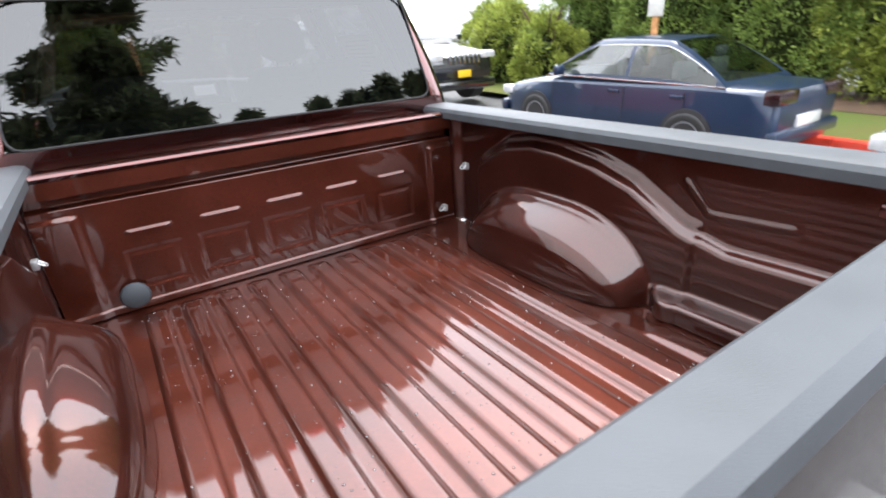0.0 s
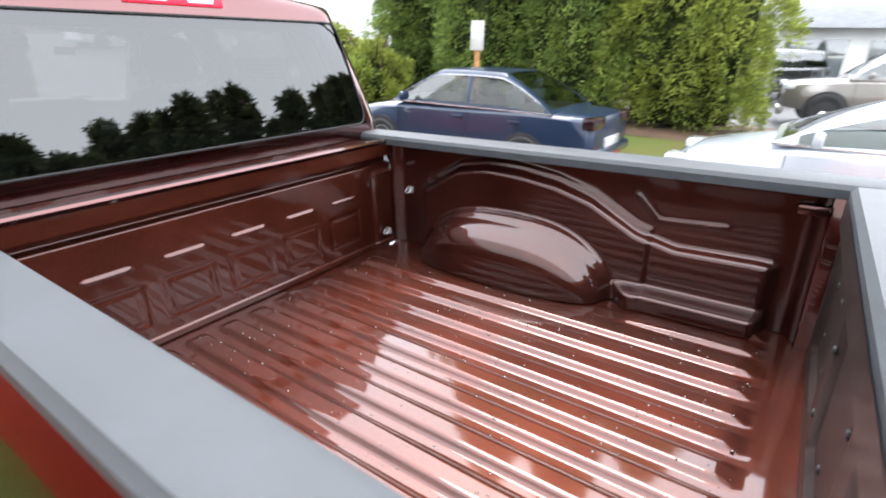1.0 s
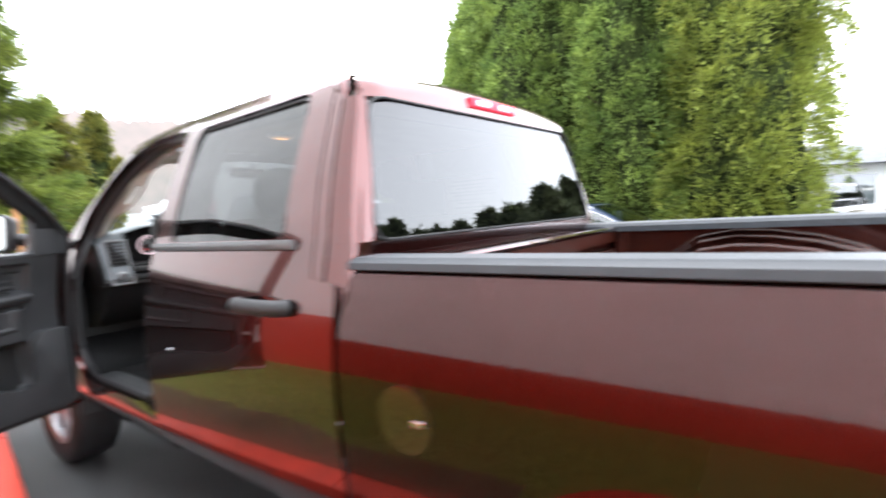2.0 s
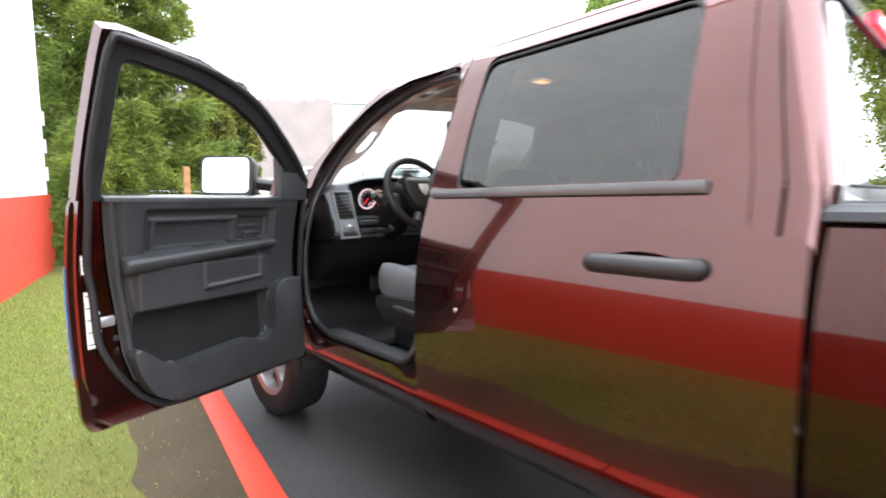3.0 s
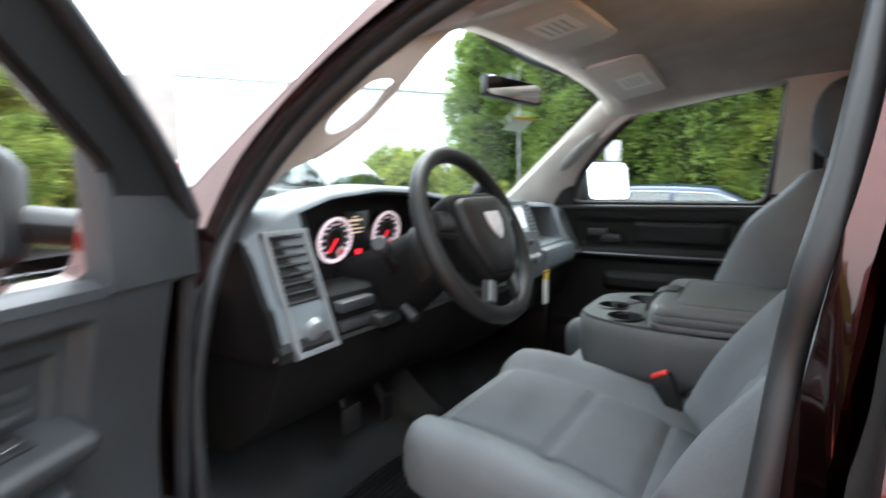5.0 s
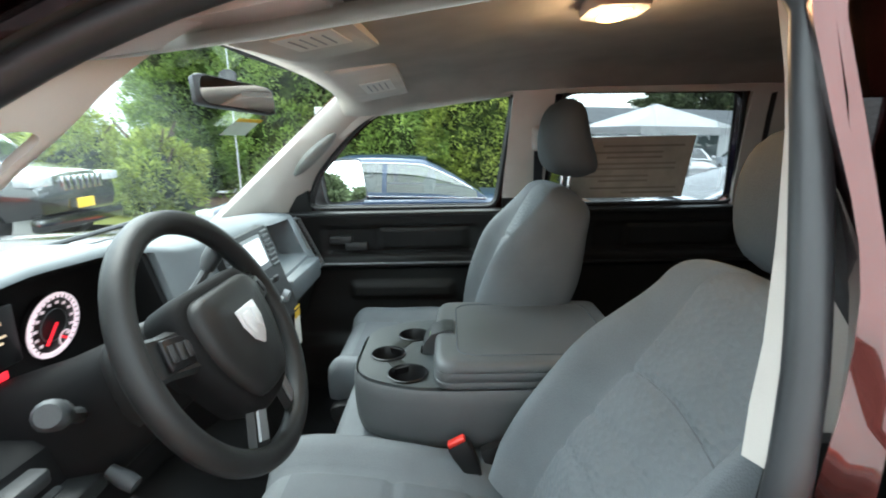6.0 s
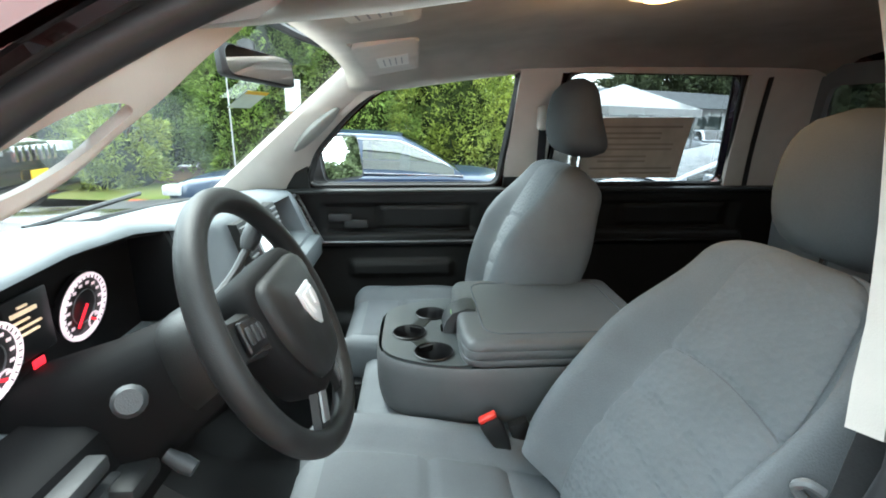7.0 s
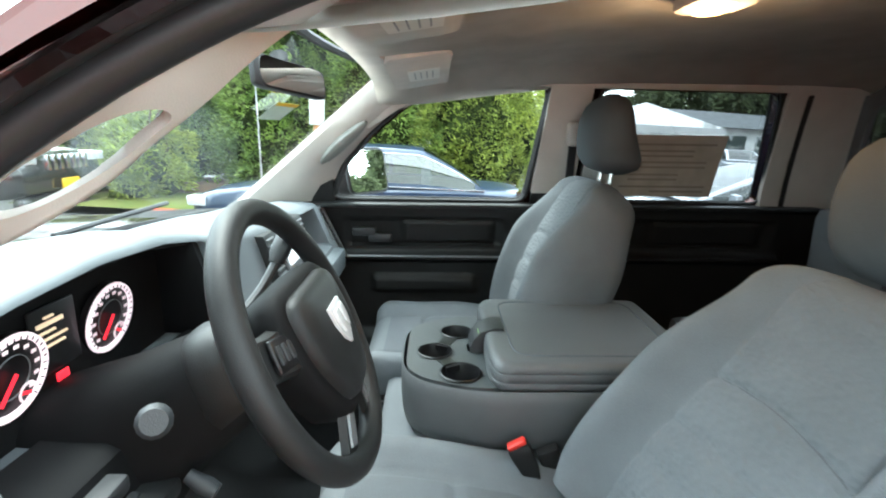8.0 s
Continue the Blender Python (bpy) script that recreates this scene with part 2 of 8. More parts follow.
LEAF2 = mat("bright_hedge_leaf", (0.30, 0.34, 0.065), 0.65, 0, 0, 0.35, 1.4, 0, 60, color2=(0.15, 0.20, 0.04), spec=0.3)
LEAFY = mat("yellowing_cypress_leaf", (0.20, 0.185, 0.035), 0.7, 0, 0, 0.3, 1.4, 0, 60, color2=(0.10, 0.12, 0.025), spec=0.3)
BLUEPAINT = mat("navy_car_paint", (0.005, 0.018, 0.050), 0.35, 0.2, 0.7, 0.05, 3, coat_ior=1.45)
SILVERPAINT = mat("silver_car_paint", (0.52, 0.56, 0.62), 0.3, 0.2, 1.0, 0.04, 3)
BEIGEPAINT = mat("champagne_car_paint", (0.20, 0.185, 0.165), 0.3, 0.4, 1.0, 0.04, 3)
BLACKPAINT = mat("black_car_paint", (0.01, 0.01, 0.011), 0.25, 0.0, 1.0, 0.05, 3)
REDPAINT = mat("red_car_paint", (0.45, 0.02, 0.03), 0.25, 0.1, 1.0, 0.05, 3)
WHITEPAINT = mat("white_car_paint", (0.7, 0.71, 0.72), 0.3, 0.0, 1.0, 0.04, 3)
CARGLASS = mat("car_window_glass", (0.09, 0.11, 0.11), 0.04, 0, 1.0, 0.1, 2)
AUTOGLASS = glass("auto_glass", (0.50, 0.57, 0.55), 0.0, 0.12)
YELLOW = mat("yellow_plastic_plate", (0.75, 0.48, 0.02), 0.5, 0, 0, 0.05, 5)
LENS = mat("headlamp_lens", (0.6, 0.62, 0.64), 0.15, 0.2, 1.0, 0.1, 20)
TAILRED = mat("dark_red_tail_lens", (0.018, 0.004, 0.006), 0.2, 0, 0.5, 0.2, 20, coat_ior=1.4)
STEEL = mat("galvanised_steel", (0.5, 0.51, 0.52), 0.4, 0.7, 0, 0.1, 20)
WOODPOST = mat("orange_brown_wood", (0.42, 0.21, 0.08), 0.8, 0, 0, 0.2, 12, 0.4, 60)
ROOFDARK = mat("grey_roofing", (0.10, 0.11, 0.12), 0.8, 0, 0, 0.15, 3)
# pale pinkish grey: distance haze is mixed into the hill's colour
HILL = mat("haze_tinted_hillside", (0.29, 0.235, 0.215), 0.95, 0, 0, 0.15, 0.12, 0, 60, color2=(0.215, 0.195, 0.18), spec=0.0)
BARKCHIP = mat("bark_mulch", (0.13, 0.075, 0.04), 0.95, 0, 0, 0.3, 6, 0.9, 50, color2=(0.07, 0.04, 0.025))


# ---- the pickup: body ----
truck = thing("pickup_truck", "maroon-brown extended-cab pickup with the driver's door wide open", "pickup", RAKE.copy())

XS = [(0.50, 0.86), (0.56, 0.92), (0.61, 0.962), (0.66, 0.977), (0.80, 0.990), (0.92, 0.9985), (1.03, 1.000), (1.10, 0.9988), (1.15, 0.9952), (1.20, 0.9893), (1.25, 0.981), (1.30, 0.971), (1.35, 0.959), (1.40, 0.946), (1.455, 0.931), (1.60, 0.888), (1.75, 0.83), (1.88, 0.775), (1.96, 0.735), (2.02, 0.68)]


def side_x(z):
    """Half width of the body at a height, rounded between the table's points."""
    return sum(ease(z + d, XS) for d in (-0.04, -0.03, -0.02, -0.01, 0, 0.01, 0.02, 0.03, 0.04)) / 9


def panel(bm, outline, holes, f, cuts=(), ycuts=(), thick=0.02, inward=None):
    """A sheet with openings, drawn flat as (y, z), bent to f(y, z) and thickened, to the side named by inward if it is given."""
    for loop in (outline, *holes):
        vs = [bm.verts.new((p[0], p[1], 0)) for p in loop]
        for a, b in zip(vs, vs[1:] + vs[:1]):
            bm.edges.new((a, b))
    bmesh.ops.triangle_fill(bm, use_beauty=True, use_dissolve=False, edges=bm.edges[:])
    for c in cuts:
        bmesh.ops.bisect_plane(bm, geom=bm.verts[:] + bm.edges[:] + bm.faces[:], plane_co=(0, c, 0), plane_no=(0, 1, 0))
    for c in ycuts:
        bmesh.ops.bisect_plane(bm, geom=bm.verts[:] + bm.edges[:] + bm.faces[:], plane_co=(c, 0, 0), plane_no=(1, 0, 0))
    for v in bm.verts:
        v.co = f(v.co.x, v.co.y)
    bmesh.ops.recalc_face_normals(bm, faces=bm.faces)
    if thick:
        d = Vector(inward) if inward is not None else None
        n0 = len(bm.verts)
        old = sum((v.co.dot(d) for v in bm.verts), 0.0) / n0 if d else 0
        bmesh.ops.solidify(bm, geom=bm.faces[:], thickness=thick)
        if d and sum(v.co.dot(d) for v in bm.verts) / len(bm.verts) < old:
            for v in bm.verts:
                v.co += d * thick
    return bm


def rounded(pts, r=0.04, n=5):
    """Round the corners of a polygon."""
    out = []
    k = len(pts)
    for i in range(k):
        p, a, b = Vector(pts[i]), Vector(pts[i - 1]), Vector(pts[(i + 1) % k])
        ra = min(r, (a - p).length * 0.45)
        rb = min(r, (b - p).length * 0.45)
        s, e = p + (a - p).normalized() * ra, p + (b - p).normalized() * rb
        for j in range(n + 1):
            t = j / n
            q = s * (1 - t) ** 2 + p * 2 * t * (1 - t) + e * t * t
            out.append((q.x, q.y))
    return out


ZC = [0.56, 0.575, 0.59, 0.605, 0.62, 0.635, 0.65, 0.68, 0.71, 0.75, 0.82, 0.9, 0.95, 1.0, 1.04, 1.08, 1.12, 1.16, 1.2, 1.24, 1.28, 1.31, 1.34, 1.38, 1.42, 1.45, 1.48, 1.55, 1.65, 1.75, 1.83, 1.88, 1.93, 1.97]


def step01(t):
    t = max(0.0, min(1.0, t))
    return t * t * (3 - 2 * t)


# load bed
BED_F, BED_R, FLOOR, RAIL = -0.04, -1.84, 0.86, 1.40
ARCH = [(-1.75, 1.085), (-1.65, 1.09), (-1.39, 1.085), (-1.25, 1.12), (-1.16, 1.17), (-1.07, 1.22), (-0.92, 1.265), (-0.75, 1.29), (-0.60, 1.295), (-0.45, 1.27), (-0.35, 1.21), (-0.25, 1.15), (-0.2, 1.1)]
CHECK = [(-1.235, 1.262), (-1.316, 1.178), (-1.54, 1.19)]


def seg_dist(y, z, a, b):
    p, a, b = Vector((y, z)), Vector(a), Vector(b)
    t = max(0, min(1, (p - a).dot(b - a) / (b - a).length_squared))
    return (p - a - (b - a) * t).length


def wheelhouse(y):
    """Height of the wheelhouse over the floor."""
    t = abs((y + 0.725) / 0.47)
    return 0.26 * (1 - t ** 2.8) ** 0.6 if t < 1 else 0.0


# across the wheelhouse: a raised rim at the wall, a sloping shoulder, then a steep inner face
WHEELHOUSE = [(0, 0.0), (0.015, 0.16), (0.06, 0.24), (0.10, 0.27), (0.13, 0.34), (0.20, 0.50), (0.28, 0.66), (0.36, 0.79), (0.46, 0.89), (0.60, 0.95), (1, 1.0)]


def bed_wall_x(y, z):
    x = 0.86 - 0.035 * step01((ease(y, ARCH) - z) / 0.035 + 0.5) * step01((y + 1.72) / 0.04) * step01((-0.22 - y) / 0.05)
    if y > -0.62 and y < -0.25 or y < -0.62 and y > -1.3:
        x -= 0.012 * step01((ease(y, ARCH) + 0.035 - z) / 0.012 + 0.5)
    d = min(seg_dist(y, z, CHECK[0], CHECK[1]), seg_dist(y, z, CHECK[1], CHECK[2]))
    x -= 0.009 * step01(1.4 - d / 0.007)
    if y < -1.17:
        x -= 0.075 * step01((0.925 - z) / 0.02) * step01((-1.17 - y) / 0.10) * step01((y + 1.72) / 0.05)
    h = wheelhouse(y)
    if h > 0:
        t = (FLOOR + h - z) / 0.26
        if t > 0:
            w = 0.19 * min(1, (h / 0.26)) ** 0.5
            x = min(x, 0.82 - w * ease(min(1, t), WHEELHOUSE))
    x -= 0.035 * step01((y + 0.105) / 0.05) + 0.05 * step01((-1.765 - y) / 0.02)
    return x


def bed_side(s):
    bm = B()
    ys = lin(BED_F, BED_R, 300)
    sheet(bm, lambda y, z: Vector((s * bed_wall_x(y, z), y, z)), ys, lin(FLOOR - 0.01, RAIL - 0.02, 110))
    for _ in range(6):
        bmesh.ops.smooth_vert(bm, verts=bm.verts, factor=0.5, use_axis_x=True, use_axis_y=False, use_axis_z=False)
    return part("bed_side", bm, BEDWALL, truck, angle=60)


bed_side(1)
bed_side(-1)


def rib(x):
    t = (x / 0.1235) % 1.0
    t = abs(t - 0.5) * 2
    return step01((0.66 - t) / 0.16)


bm = B()
xs = [i * 0.0088 for i in range(-98, 99)]
sheet(bm, lambda x, y: Vector((x, y, FLOOR - 0.016 + 0.014 * rib(x) * step01((-0.10 - y) / 0.03) * step01((y + 1.72) / 0.03) * (1 if abs(x) < 0.62 or y < -1.3 else 0))), xs, [0.0, -0.08, -0.1, -0.12, -0.14, -0.2, -0.4, -0.7, -1.0, -1.27, -1.31, -1.5, -1.66, -1.69, -1.72, -1.75, BED_R - 0.02])
part("bed_floor", bm, BEDPAINT, truck, "wet ribbed load floor with standing droplets", angle=50)

# rain drops standing on the load floor
rng = np.random.default_rng(3)
dv, df = [], []
for k in range(1500):
    x, y = rng.uniform(-0.8, 0.8), -0.12 - 1.6 * rng.uniform(0, 1)
    if abs(x) > 0.62 and y > -1.3:
        continue
    z = FLOOR - 0.016 + 0.014 * rib(x) + 0.0002
    r = 0.0019 * rng.uniform(0.6, 1.0) if rng.uniform() < 0.8 else 0.0034 * rng.uniform(0.6, 1.2)
    b0 = len(dv)
    e = rng.uniform(0.8, 1.5)
    for rr, hh in ((1.0, 0.0), (0.8, 0.32), (0.4, 0.5)):
        for q in range(7):
            a = 2 * math.pi * q / 7
            dv.append((x + r * rr * math.cos(a), y + r * e * rr * math.sin(a), z + r * hh))
    for ring in (0, 7):
        for q in range(7):
            df.append((b0 + ring + q, b0 + ring + (q + 1) % 7, b0 + ring + 7 + (q + 1) % 7, b0 + ring + 7 + q))
    df.append(tuple(b0 + 14 + q for q in range(7)))
me = bpy.data.meshes.new("rainwater")
me.from_pydata(dv, [], df)
me.polygons.foreach_set("use_smooth", [True] * len(me.polygons))
me.materials.append(DROP)
ob = new("rainwater", me)
ob.parent = truck
tagged(ob, "small rain drops on the wet load floor", kind="stuff")

# bulkhead between bed and cab
def bulkhead_y(x, z):
    """Pressed front wall: a flat upper rail, a deep groove under it, embossed slots and shallow fields below."""
    y = BED_F
    y -= 0.026 * step01((z - 1.298) / 0.006)
    y += 0.034 * step01((z - 1.262) / 0.006) * step01((1.304 - z) / 0.006)
    if abs(x) < 0.62:
        t = ((x + 0.6225) / 0.249) % 1.0 - 0.5
        y -= 0.009 * step01((0.072 - abs(t * 0.249)) / 0.008) * step01(1.5 - abs(z - 1.140) / 0.0045)
        if 0.91 < z < 1.09:
            ins = min(0.098 - abs(t * 0.249), z - 0.92, 1.08 - z)
            y += 0.003 * step01(ins / 0.012) - 0.002 * step01((ins - 0.02) / 0.010)
    y -= 0.006 * step01((0.878 - z) / 0.008)
    y -= 0.010 * step01((abs(x) - 0.68) / 0.03) * step01((1.24 - z) / 0.02)
    return y


bm = B()
sheet(bm, lambda x, z: Vector((x, bulkhead_y(x, z), z)), lin(-0.82, 0.82, 190), lin(FLOOR - 0.01, 1.372, 150))
part("bulkhead_panel", bm, BEDPAINT, truck, "pressed bed front wall with embossed ribs", angle=60)
bm = B()
prism(bm, [(BED_F - 0.030, 1.362), (BED_F - 0.030, 1.374), (BED_F - 0.022, 1.382), (BED_F - 0.002, 1.384), (BED_F + 0.002, 1.378), (BED_F + 0.002, 1.362)], "x", -0.89, 0.89, 0.002)
part("bulkhead_flange", bm, PAINT, truck)
bm = B()
sheet(bm, lambda x, y: Vector((x, y, 1.372 - 0.05 * max(0.0, y - 0.05))), lin(-0.89, 0.89, 5), lin(BED_F + 0.001, 0.088, 4), 0.003)
part("bulkhead_top", bm, BEDPAINT, truck)

BED_XS = [(1.04, 1.0), (1.10, 0.9985), (1.15, 0.9955), (1.18, 0.9915), (1.21, 0.9845), (1.24, 0.9740), (1.27, 0.9615), (1.30, 0.9470), (1.335, 0.9275), (1.375, 0.9025), (1.40, 0.886)]


def bed_x(z):
    """The bed's outer skin rolls in more strongly below the rail than the cab does."""
    return sum(ease(z + d, BED_XS) if z + d > 1.04 else side_x(z + d) for d in (-0.015, -0.005, 0.005, 0.015)) / 4


# plastic caps on the side rails and the tailgate
for s in (1, -1):
    prof = [(0.775, 1.356), (0.775, 1.383), (0.785, 1.397), (0.805, 1.403), (0.905, 1.402), (0.908, 1.398), (0.920, 1.388), (0.922, 1.370), (0.912, 1.366), (0.910, 1.374), (0.79, 1.372), (0.79, 1.356)]
    bm = B()
    rings = []
    for y in (-1.925, -1.918, -1.6, -1.2, -0.8, -0.4, 0.0, 0.10, 0.118):
        k = 0.97 if y in (-1.925, 0.118) else 1
        rings.append([(s * (0.87 + (x - 0.87) * k), y, 1.37 + (z - 1.37) * k) for x, z in prof])
    loft(bm, rings)
    part("rail_cap", bm, CAPGREY, truck, "grey textured plastic bed rail cap", angle=30)
    # outer skin with the wheel arch
    bm = B()
    AY, AZ, AR = -0.79, 0.41, 0.51

    def low(y):
        d = abs(y - AY)
        return max(0.60, AZ + math.sqrt(AR * AR - d * d)) if d < AR else 0.60
    ys = sorted(set(lin(-1.92, 0.105, 42) + [AY + AR * math.cos(a) for a in lin(0.01, math.pi - 0.01, 25)]))
    sheet(bm, lambda y, v: Vector((s * (bed_x(low(y) + (1.375 - low(y)) * v) + 0.022 * step01(1.25 - abs(math.hypot(y - AY, low(y) + (1.375 - low(y)) * v - AZ) - AR) / 0.07)), y, low(y) + (1.375 - low(y)) * v)), ys, lin(0, 1, 26), 0.02)
    part("bed_outer_panel", bm, PAINT, truck, angle=45)
    # rear corner post with lamp
    bm = B()
    box(bm, s * 0.775 if s > 0 else -0.965, 0.965 if s > 0 else -0.775, -1.93, -1.80, 0.62, 1.36, 0.012)
    part("corner_post", bm, PAINT, truck)
    bm = B()
    box(bm, s * 0.93 - 0.05, s * 0.93 + 0.05, -1.945, -1.90, 0.95, 1.30, 0.015)
    part("tail_lamp", bm, TAILRED, truck, "red tail lamp")
    bm = B()
    box(bm, s * 0.79 - 0.035, s * 0.79 + 0.035, -1.80, -1.72, 1.30, 1.33, 0.006)
    part("striker_cover", bm, PAINT, truck)

bm = B()
def gate_y(x, z):
    y = BED_R
    for px in (-0.5, 0.0, 0.5):
        d = max(abs(x - px) / 0.2, abs(z - 1.08) / 0.17)
        y -= 0.016 * step01((1 - d) / 0.12)
    if 1.26 < z:
        y += 0.012 * step01((z - 1.27) / 0.015)
    return y
sheet(bm, lambda x, z: Vector((x, gate_y(x, z), z)), lin(-0.755, 0.755, 90), lin(0.83, 1.365, 34))
tailgate = part("tailgate", bm, GATEDARK, truck, "closed tailgate, dark inner face with dimples")
bm = B()
sheet(bm, lambda x, z: Vector((x, -1.915 - 0.01 * math.sin((z - 0.8) * 5), z)), lin(-0.76, 0.76, 8), lin(0.83, 1.365, 12), 0.02)
part("outer_skin", bm, PAINT, tailgate)
bm = B()
prof = [(-1.832, 1.34), (-1.832, 1.385), (-1.845, 1.40), (-1.92, 1.402), (-1.938, 1.388), (-1.94, 1.345), (-1.925, 1.345), (-1.925, 1.37), (-1.845, 1.37), (-1.845, 1.34)]
prism(bm, prof, "x", -0.757, 0.757, 0.003)
part("top_cap", bm, CAPGREY, tailgate, "grey plastic spoiler cap")
for i, (x, z) in enumerate([(-0.55, 0.98), (-0.35, 0.98), (-0.18, 1.0), (0.05, 0.96), (0.22, 0.98), (0.42, 0.98), (0.6, 1.0), (0.62, 1.15), (0.45, 1.17), (0.2, 1.16), (-0.1, 1.16)]):
    bm = B()
    lathe(bm, [(0.001, 0.003), (0.008, 0.003), (0.011, 0.0), (0.011, -0.003)], pose(x, gate_y(x, z) + 0.002, z, -90, 0, 0), 12)
    part("plug", bm, BLACKP, tailgate)
bm = B()
lathe(bm, [(0.001, 0.012), (0.02, 0.011), (0.03, 0.0)], pose(-0.1, BED_R + 0.002, 0.93, -90, 0, 0), 16)
part("latch_cover", bm, PAPER, tailgate, "white plastic access cap")

# cargo tie-downs
def tiedown(x, y, z, s):
    bm = B()
    box(bm, x - 0.010, x + 0.010, y - 0.016, y + 0.016, z - 0.016, z + 0.016, 0.005)
    tube(bm, smooth_line([(x - s * 0.008, y - 0.013, z + 0.006), (x - s * 0.025, y - 0.010, z - 0.008), (x - s * 0.025, y + 0.010, z - 0.008), (x - s * 0.008, y + 0.013, z + 0.006)], 4), 0.0035, 6)
    part("tie_down", bm, STEEL, truck, "small steel tie-down loop")


tiedown(0.82, -0.17, 1.14, 1)
tiedown(0.75, -0.075, 0.93, 1)
tiedown(-0.82, -0.17, 1.14, -1)
bm = B()
lathe(bm, [(0.001, 0.016), (0.03, 0.015), (0.045, 0.008), (0.05, -0.002)], pose(-0.60, BED_F - 0.02, 0.91, 90, 0, 0), 16)
part("grommet", bm, CAPGREY, truck)

# ---- cab shell ----
CAB_R = 0.118
WIN_B, WIN_T = 1.442, 1.895


def rear_y(x, z):
    """The cab's back, leaning forward with height and rounding into the sides."""
    y = CAB_R - 0.02 + 0.07 * max(0, z - 1.44) / 0.45
    w = side_x(z)
    k = max(0, abs(x) - (w - 0.09)) / 0.09
    return y + 0.085 * (1 - math.sqrt(max(0, 1 - min(1, k) ** 2)))


def win_half(z):
    return 0.825 - 0.09 * (z - WIN_B) / (WIN_T - WIN_B)


hole = rounded([(-win_half(WIN_B), WIN_B), (win_half(WIN_B), WIN_B), (win_half(WIN_T), WIN_T), (-win_half(WIN_T), WIN_T)], 0.07)
EDGE = sorted({round(math.sin(a), 4) for a in lin(-math.pi / 2, math.pi / 2, 41)})


def back_point(x, z):
    return Vector((x, rear_y(x, z), z))


bm = B()
sheet(bm, lambda u, z: back_point(u * side_x(z) * 0.9995, z), EDGE, [0.62, 0.8, 1.0, 1.1, 1.2, 1.28, 1.34, 1.38, 1.41, 1.43, WIN_B])
for sg in (-1, 1):
    sheet(bm, lambda k, z: back_point(sg * (win_half(z) + (side_x(z) * 0.9995 - win_half(z)) * k), z), [math.sin(a) for a in lin(0, math.pi / 2, 17)], lin(WIN_B, WIN_T, 14))


def back_top(u, v):
    x = u * side_x(WIN_T + (1.962 - WIN_T) * v) * 0.9995
    top = 2.008 - 0.045 * (abs(x) / 0.71) ** 2.6
    if v < 0.5:
        return back_point(x, WIN_T + (top - 0.053 - WIN_T) * v / 0.5)
    a = math.radians(9 + 58 * (v - 0.5) / 0.5)
    p = back_point(x, top - 0.053)
    return Vector((x, p.y + 0.0695 * (math.cos(math.radians(9)) - math.cos(a)), p.z + 0.0695 * (math.sin(a) - math.sin(math.radians(9)))))


sheet(bm, back_top, EDGE, lin(0, 1, 15))
bmesh.ops.remove_doubles(bm, verts=bm.verts, dist=0.0008)
part("cab_back", bm, PAINT, truck, angle=40)
bm = B()
sheet(bm, lambda u, z: Vector((u * (win_half(z) + 0.004), rear_y(u * (win_half(z) + 0.004), z) + 0.006, z)), lin(-1, 1, 15), lin(WIN_B - 0.004, WIN_T + 0.004, 8))
rear_glass = part("rear_window", bm, TINT, truck, "tinted fixed rear window mirroring trees and sky")
bm = B()
loop = [Vector((x, rear_y(x, z) - 0.001, z)) for x, z in hole]
tube(bm, loop + [loop[0]], 0.0045, 6)
part("window_seal", bm, RUBBER, rear_glass)
bm = B()
prism(bm, [(-0.175, 1.928), (0.175, 1.928), (0.17, 1.968), (-0.17, 1.968)], "y", CAB_R + 0.043, CAB_R + 0.10, 0.006)
lamp = part("high_brake_lamp", bm, REDLENS, truck, "lit red centre brake lamp under the roof edge")
for x in (-0.085, 0.085):
    bm = B()
    box(bm, x - 0.05, x + 0.05, CAB_R + 0.040, CAB_R + 0.05, 1.937, 1.959, 0.006)
    part("bulb", bm, BRAKE, lamp)

# roof skin and headliner
ROOF_V = [0.0, 0.008, 0.02, 0.04, 0.06, 0.09, 0.14, 0.25, 0.4, 0.55, 0.68, 0.78, 0.86, 0.93, 0.97, 1.0]


def roof_y(x, v):
    y0 = rear_y(x, 1.955 - 0.045 * (abs(x) / 0.71) ** 2.6) + 0.0415
    return y0 + (1.99 - y0) * v


def roof_z(x, y):
    z = 2.045 - 0.045 * (abs(x) / 0.71) ** 2.6
    z -= 0.037 * max(0.0, 1 - max(0.0, y - roof_y(x, 0)) / 0.16) ** 2 + 0.075 * step01((y - 1.25) / 0.80)
    return z


bm = B()
sheet(bm, lambda x, v: Vector((x, roof_y(x, v), roof_z(x, roof_y(x, v)))), [0.711 * math.sin(a) for a in lin(-1.57, 1.57, 33)], ROOF_V)
part("roof", bm, PAINT, truck, angle=50)
bm = B()
sheet(bm, lambda x, y: Vector((x, y, roof_z(x, y) - 0.05 - 0.045 * step01((abs(x) - 0.52) / 0.16))), lin(-0.71, 0.71, 19), [0.25, 0.32, 0.5, 0.8, 1.1, 1.4, 1.6, 1.8, 1.92, 2.0], 0.012)
part("headliner", bm, HEADL, truck, "light grey cloth headliner")

